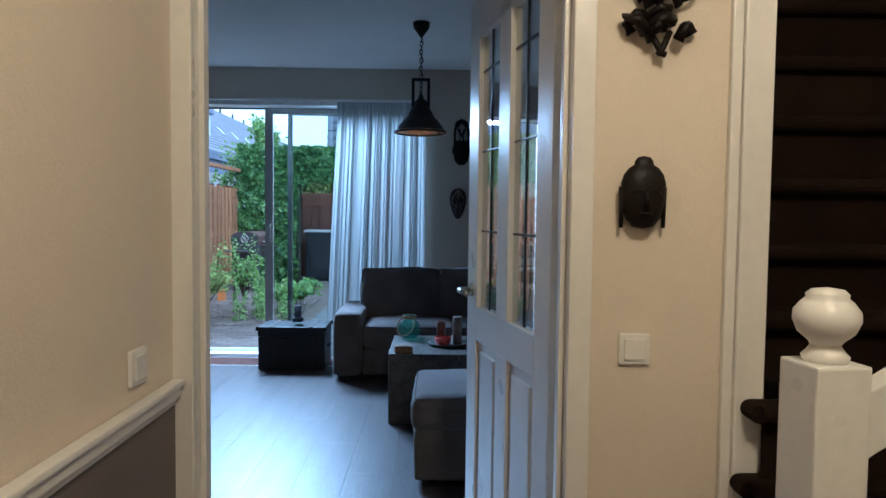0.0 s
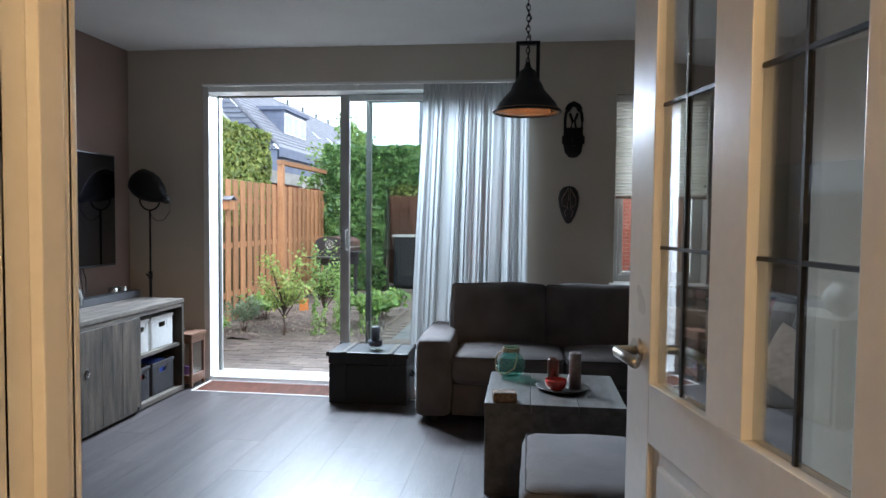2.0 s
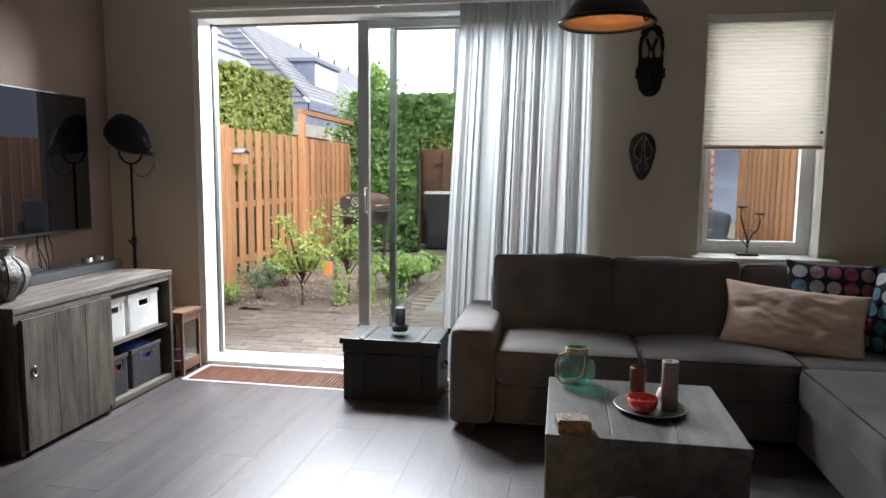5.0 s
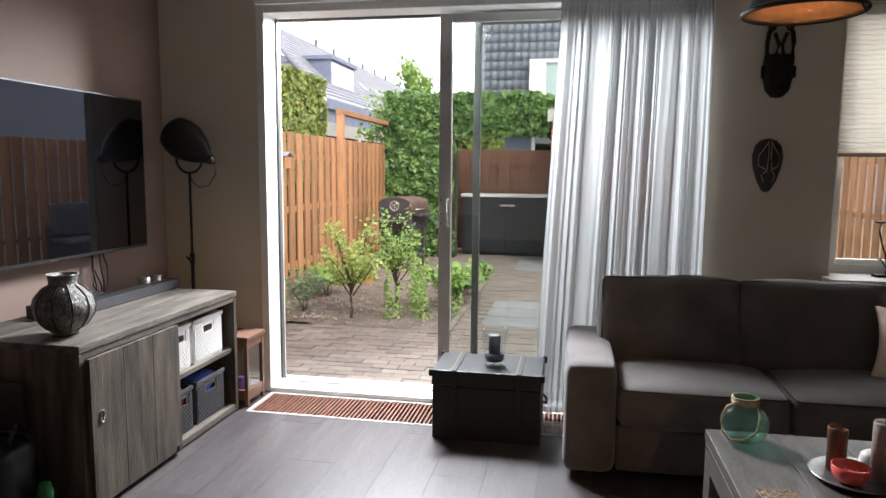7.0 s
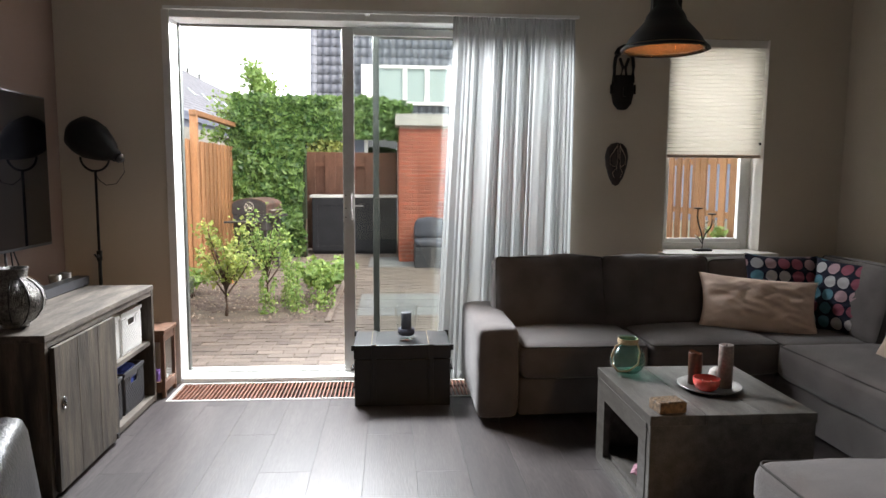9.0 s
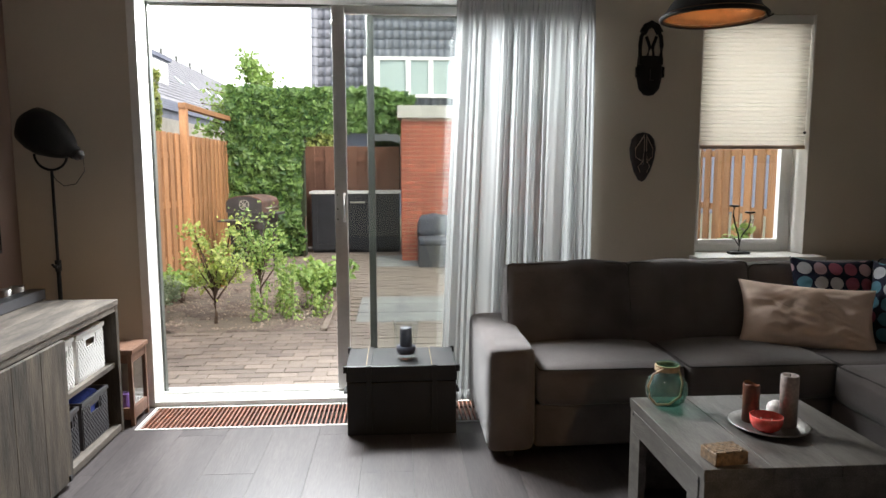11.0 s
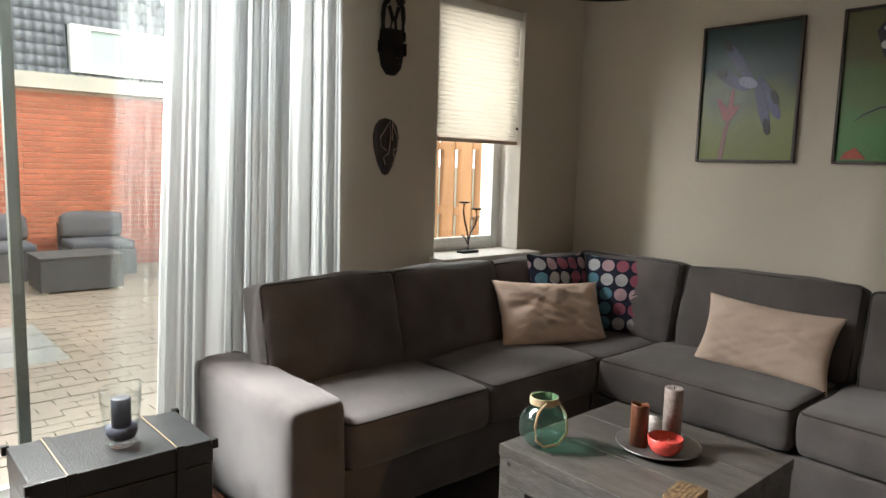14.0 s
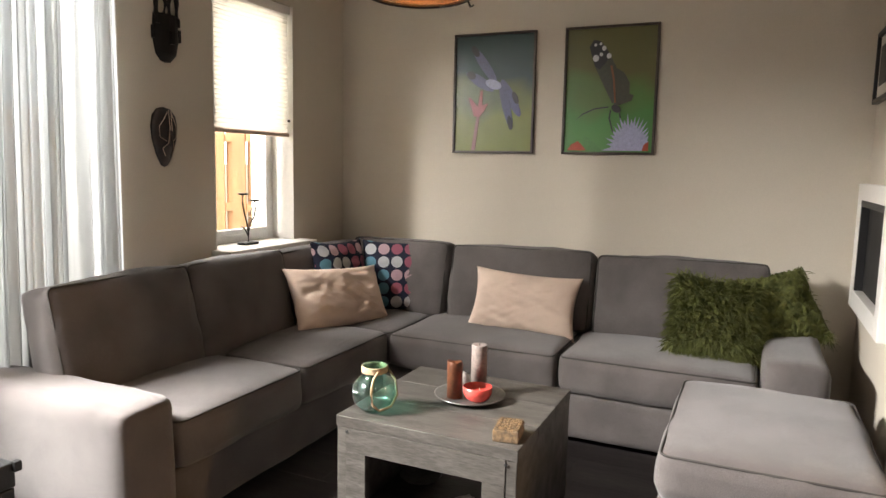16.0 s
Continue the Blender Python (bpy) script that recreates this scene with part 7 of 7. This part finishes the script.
small_tree("garden_shrub", "small loose light green shrub with a forked dark trunk", -3.02, 8.95, 1.12, 0.42, 2100, 0.045, SHRUBLEAF)
small_tree("garden_shrub", "small loose light green shrub with thin upright twigs", -2.72, 9.6, 1.22, 0.34, 1500, 0.042, FRESHLEAF)
for x, y, h in ((-2.6, 9.0, 0.62), (-2.42, 9.25, 0.7), (-2.28, 9.05, 0.5), (-2.15, 9.5, 0.6), (-2.5, 9.7, 0.6), (-2.05, 9.15, 0.4)):
    spire(x, y, h, FRESHLEAF, "upright fresh green herb in the soil bed")
shrub("low_plant", "low broad-leaved green plant at the bed's edge", -2.12, 9.75, 0.42, 0.3, 7, 500, 0.09, FRESHLEAF, 0.006, 0.1)
shrub("low_plant", "low broad-leaved green plant at the bed's edge", -2.1, 10.4, 0.4, 0.3, 7, 420, 0.09, FRESHLEAF, 0.006, 0.1)
shrub("lavender_bush", "grey-green lavender bush beside the fence", -3.6, 9.15, 0.36, 0.2, 9, 900, 0.035, GREYLEAF, 0.004, 0.05)
shrub("low_plant", "low green plant beside the fence", -3.65, 10.0, 0.4, 0.28, 8, 600, 0.06, FRESHLEAF, 0.005, 0.05)
shrub("low_plant", "leafy green plant beside the window fence", 2.05, 9.0, 0.86, 0.2, 8, 700, 0.09, FRESHLEAF, 0.006, 0.1)
shrub("low_plant", "low green plant by the patio's corner", -3.75, 8.75, 0.2, 0.14, 7, 240, 0.04, FRESHLEAF, 0.004, 0.05)
bm = B((-3.53, 11.0, GZ - 0.05, -3.42, 11.1, 0.1))
solid("orange_planter", bm, mat("orange_wood_box", (0.55, 0.2, 0.05), None, 0.6, 6, 60, 0.1), "small orange wooden planter box", "planter", bevel=0.004)


# houses
def tiles(x0, x1, z0, z1, y, lean, material, parent, holes=(), wt=0.235, ht=0.29):
    """Rows of curved roof tiles on a steep face that looks along -y."""
    vs, fs = [], []
    r, z = 0, z0
    while z < z1:
        x = x0
        while x < x1:
            cx, cz = x + wt / 2, z + ht / 2
            if not any(a < cx < b and c < cz < d for a, b, c, d in holes):
                k = len(vs)
                for v, out in ((0, 0.045), (1.08, 0.0)):
                    for i in range(6):
                        u = i / 5
                        wob = 0.035 * math.sin(u * 2 * math.pi) + 0.02 * math.cos(u * 2 * math.pi)
                        zz = z + ht * v - (0.012 * math.sin(u * 2 * math.pi) if v == 0 else 0)
                        vs.append((x + wt * u, y + lean * (zz - z0) - out - wob, zz))
                for i in range(5):
                    fs.append((k + i, k + i + 1, k + 7 + i, k + 6 + i))
                k2 = len(vs)
                for i in range(6):
                    vx = vs[k + i]
                    vs.append((vx[0], vx[1] + 0.05, vx[2]))
                for i in range(5):
                    fs.append((k + i, k2 + i, k2 + i + 1, k + i + 1))
            x += wt
        z += ht
        r += 1
    me = bpy.data.meshes.new("roof_tiles")
    me.from_pydata(vs, [], fs)
    me.materials.append(material)
    for p in me.polygons:
        p.use_smooth = True
    ob = new("roof_tiles", me)
    ob.parent = parent
    ob["kind"] = "stuff"
    return ob


bk = thing("tiled_house", "house with a steep blue-grey tiled front and white dormer window", "house")
HYF = 24.0
part("wall", B((-3.7, HYF + 1.0, -0.16, 16, HYF + 9, 6.6)), CLAD, bk)
bm = bmesh.new()
v = [bm.verts.new(c) for c in ((-3.7, HYF + 0.9, 6.6), (16, HYF + 0.9, 6.6), (16, HYF + 4.5, 9.5), (-3.7, HYF + 4.5, 9.5), (-3.7, HYF + 9, 6.6), (16, HYF + 9, 6.6))]
for f in ((0, 1, 2, 3), (3, 2, 5, 4), (0, 3, 4), (1, 5, 2), (0, 4, 5, 1)):
    bm.faces.new([v[i] for i in f])
part("roof", bm, SLATE, bk)
tiles(-3.68, 6.0, 2.78, 6.7, HYF + 0.07, 0.12, SLATE, bk, ((-2.3, 0.62, 3.55, 4.8), (2.9, 5.5, 3.55, 4.8)))
tiles(-3.68, 6.0, 6.7, 9.0, HYF + 0.55, 1.2, SKYPALED_SLATE, bk)
bm = bmesh.new()
z = 2.2
while z < 6.7:
    cyl(bm, (-3.75, HYF + 0.12 * (z - 2.2) - 0.02, z), (-3.75, HYF + 0.12 * (z - 2.2) + 0.02, z + 0.29), 0.12, 0.1, 10)
    z += 0.29
o = part("verge", bm, SLATE, bk)
o["kind"] = "stuff"
for xo in (0.0, 5.2):
    wn_ = part("window", B((-2.25 + xo, HYF - 0.02, 3.56, 0.58 + xo, HYF + 0.3, 3.66), (-2.25 + xo, HYF - 0.02, 4.7, 0.58 + xo, HYF + 0.3, 4.8), (-2.25 + xo, HYF - 0.02, 3.66, -1.75 + xo, HYF + 0.3, 4.7), (0.5 + xo, HYF - 0.02, 3.66, 0.58 + xo, HYF + 0.3, 4.7), (-0.95 + xo, HYF - 0.02, 3.66, -0.8 + xo, HYF + 0.3, 4.7), (-0.25 + xo, HYF - 0.02, 3.66, -0.1 + xo, HYF + 0.3, 4.7)), UPVC, bk, "white framed window")
    for a, b in ((-1.75, -0.95), (-0.8, -0.25), (-0.1, 0.5)):
        part("pane", B((a + xo, HYF + 0.04, 3.66, b + xo, HYF + 0.06, 4.7)), WPANE, wn_)
part("gutter", B((-3.8, HYF - 0.15, 2.64, 6.2, HYF + 0.1, 2.77)), DARKALU, bk)
for xo in (-2.2, 0.2):
    gw = part("window", B((xo, HYF + 0.93, 0.7, xo + 0.12, HYF + 0.998, 2.6), (xo + 1.5, HYF + 0.93, 0.7, xo + 1.62, HYF + 0.998, 2.6), (xo + 0.12, HYF + 0.93, 2.5, xo + 1.5, HYF + 0.998, 2.6)), UPVC, bk, "white framed ground-floor window")
    part("pane", B((xo + 0.12, HYF + 0.95, 0.7, xo + 1.5, HYF + 0.96, 2.5)), SCREEN, gw)
fh = thing("far_hedge", "yellow-green hedge in front of the tiled house", "hedge")
pl_ = []
for k in range(2600):
    x, z = rng.uniform(-5.2, -2.5), rng.uniform(0.2, 2.45)
    pl_.append(((x, 19.0 + abs(rng.gauss(0, 0.12)), z + 0.12 * noise.noise(Vector((x * 3, 0, 0)))), (0, -1, 0.4)))
leaves(rng, pl_, 0.13, HEDGELEAF, "foliage", fh, "loose foliage")
# backing box, coloured dark for the shade behind the loose leaves
part("shade_core", B((-5.1, 19.15, -0.16, -2.6, 19.6, 2.35)), mat("far_hedge_gap_shade", (0.06, 0.07, 0.02), None, 0.95, 9, 60, 0.4), fh, "solid core, dim leaf gaps put in its colour")


def row_house(x_eave, x_ridge, x_far, y0, y1, ze, zr, label, dormer=True, k=1.0):
    t = thing("row_house", label, "house")
    part("wall", B((x_far, y0 + 0.1, -0.16, x_eave - 0.15, y1 - 0.1, ze)), CLAD, t)
    bm = bmesh.new()
    v = [bm.verts.new(c) for c in ((x_eave, y0, ze), (x_eave, y1, ze), (x_ridge, y1, zr), (x_ridge, y0, zr), (x_eave, y0, ze + 0.12), (x_eave, y1, ze + 0.12), (x_ridge, y1, zr + 0.14), (x_ridge, y0, zr + 0.14))]
    for f in ((0, 1, 2, 3), (4, 7, 6, 5), (0, 4, 5, 1), (0, 3, 7, 4), (1, 5, 6, 2), (2, 6, 7, 3)):
        bm.faces.new([v[i] for i in f])
    part("roof", bm, SKYPALED_SLATE, t, "grey tiled roof slope, paled in colour for sky sheen")
    slope = Vector((x_eave - x_ridge, 0, ze - zr))
    n_rows = int(slope.length / 0.33)
    bm = bmesh.new()
    for i in range(n_rows):
        p = Vector((x_ridge, 0, zr + 0.15)) + slope * (i / n_rows)
        box(bm, p.x - 0.012, y0, p.z - 0.02, p.x + 0.03, y1, p.z + 0.022)
    o = part("tiling", bm, SKYPALED_SLATE, t)
    o["kind"] = "stuff"
    bm = bmesh.new()
    g = [bm.verts.new(c) for c in ((x_eave - 0.15, y0 + 0.05, ze), (x_ridge, y0 + 0.05, zr), (x_far, y0 + 0.05, ze), (x_far, y0 + 0.05, ze - 2))]
    bm.faces.new(g[:3])
    part("gable", bm, SLATE, t, "slate-hung gable")
    bm = bmesh.new()
    z = ze
    while z < zr:
        u = (z - ze) / (zr - ze)
        box(bm, x_far + u * (x_ridge - x_far), y0 - 0.02, z, x_eave - 0.15 + u * (x_ridge - x_eave), y0 + 0.049, z + 0.05)
        z += 0.28
    o = part("slate_courses", bm, CLAD, t)
    o["kind"] = "stuff"
    bm = bmesh.new()
    for i in range(n_rows * 2):
        p = Vector((x_ridge, y0 + 0.08, zr + 0.18)) + slope * (i / (n_rows * 2))
        box(bm, p.x - 0.07, y0 - 0.06, p.z - 0.06, p.x + 0.08, y0 + 0.16, p.z + 0.05)
    o = part("verge", bm, SKYPALED_SLATE, t)
    o["kind"] = "stuff"
    part("fascia", B((x_eave - 0.02, y0, ze - 0.45, x_eave + 0.1, y1, ze + 0.06)), CLAD, t, "blue-grey boarded fascia")
    for i in range(4):
        part("fascia_board", B((x_eave + 0.1, y0, ze - 0.44 + i * 0.12, x_eave + 0.12, y1, ze - 0.335 + i * 0.12)), CLAD, t)
    part("chimney", B((x_ridge - 0.3, y0 + 0.8, zr - 0.3, x_ridge + 0.25, y0 + 1.5, zr + 0.6)), CLAD, t)
    if dormer:
        xm = x_eave + (x_ridge - x_eave) * 0.25
        zm = ze + (zr - ze) * 0.25
        yd = y0 + 8.05 - 3.2 * k
        dm = part("dormer", B((x_ridge + 0.2, yd, zm, xm, yd + 3.2 * k, zm + 1.15 * k), (x_ridge, yd - 0.15, zm + 1.15 * k, xm + 0.15, yd + 3.35 * k, zm + 1.3 * k)), CLAD, t, "blue-grey dormer")
        for a, b in ((0.15, 1.2), (1.3, 2.1), (2.2, 3.05)):
            w = part("window_frame", B((xm + 0.001, yd + a * k, zm + 0.12 * k, xm + 0.04, yd + b * k, zm + 1.05 * k)), UPVC, dm)
            part("pane", B((xm + 0.041, yd + (a + 0.08) * k, zm + 0.2 * k, xm + 0.05, yd + (b - 0.08) * k, zm + 0.97 * k)), WPANE, dm)
        part("dormer_cheek", B((x_ridge + 0.4, yd - 0.01, zm + 0.05, xm - 0.05, yd - 0.001, zm + 1.1 * k)), CLAD, dm)
    for q in range(6):
        y = y0 + 9.5 + q * 2.6 * k
        if y < y1 - 1:
            u = 0.45
            p = Vector((x_eave, y, ze + 0.13)).lerp(Vector((x_ridge, y, zr + 0.15)), u)
            o = part("roof_window", B((-0.35, -0.3, 0.0, 0.35, 0.3, 0.06)), WPANE, t)
            o.matrix_basis = Matrix.Translation(p) @ Matrix.Rotation(math.atan2(zr - ze, x_eave - x_ridge), 4, "Y")
            part("vent_pipe", B((x_ridge - 0.08, y + 0.9, zr, x_ridge + 0.08, y + 1.06, zr + 0.55)), DARKALU, t)
    return t


row_house(-13.6, -18.2, -23.0, 37.0, 95.0, 5.0, 9.5, "long row of houses with a sky-paled grey roof and dormer", True, 1.35)
row_house(-7.9, -10.2, -13.5, 10.0, 18.3, 3.7, 6.2, "neighbouring house with a grey roof and dark fascia", False)
ns = thing("neighbour_shed", "low red brick shed with flat concrete roof edge", "shed")
part("wall", B((-9.0, 14.3, -0.16, -5.4, 20.0, 2.02)), BRICK, ns)
part("roof_edge", B((-9.1, 14.2, 2.021, -5.3, 20.1, 2.27)), CONCRETE, ns, "pale concrete edge")
part("downpipe", B((-5.398, 16.4, 1.2, -5.29, 16.5, 2.02)), UPVC, ns, "white downpipe")
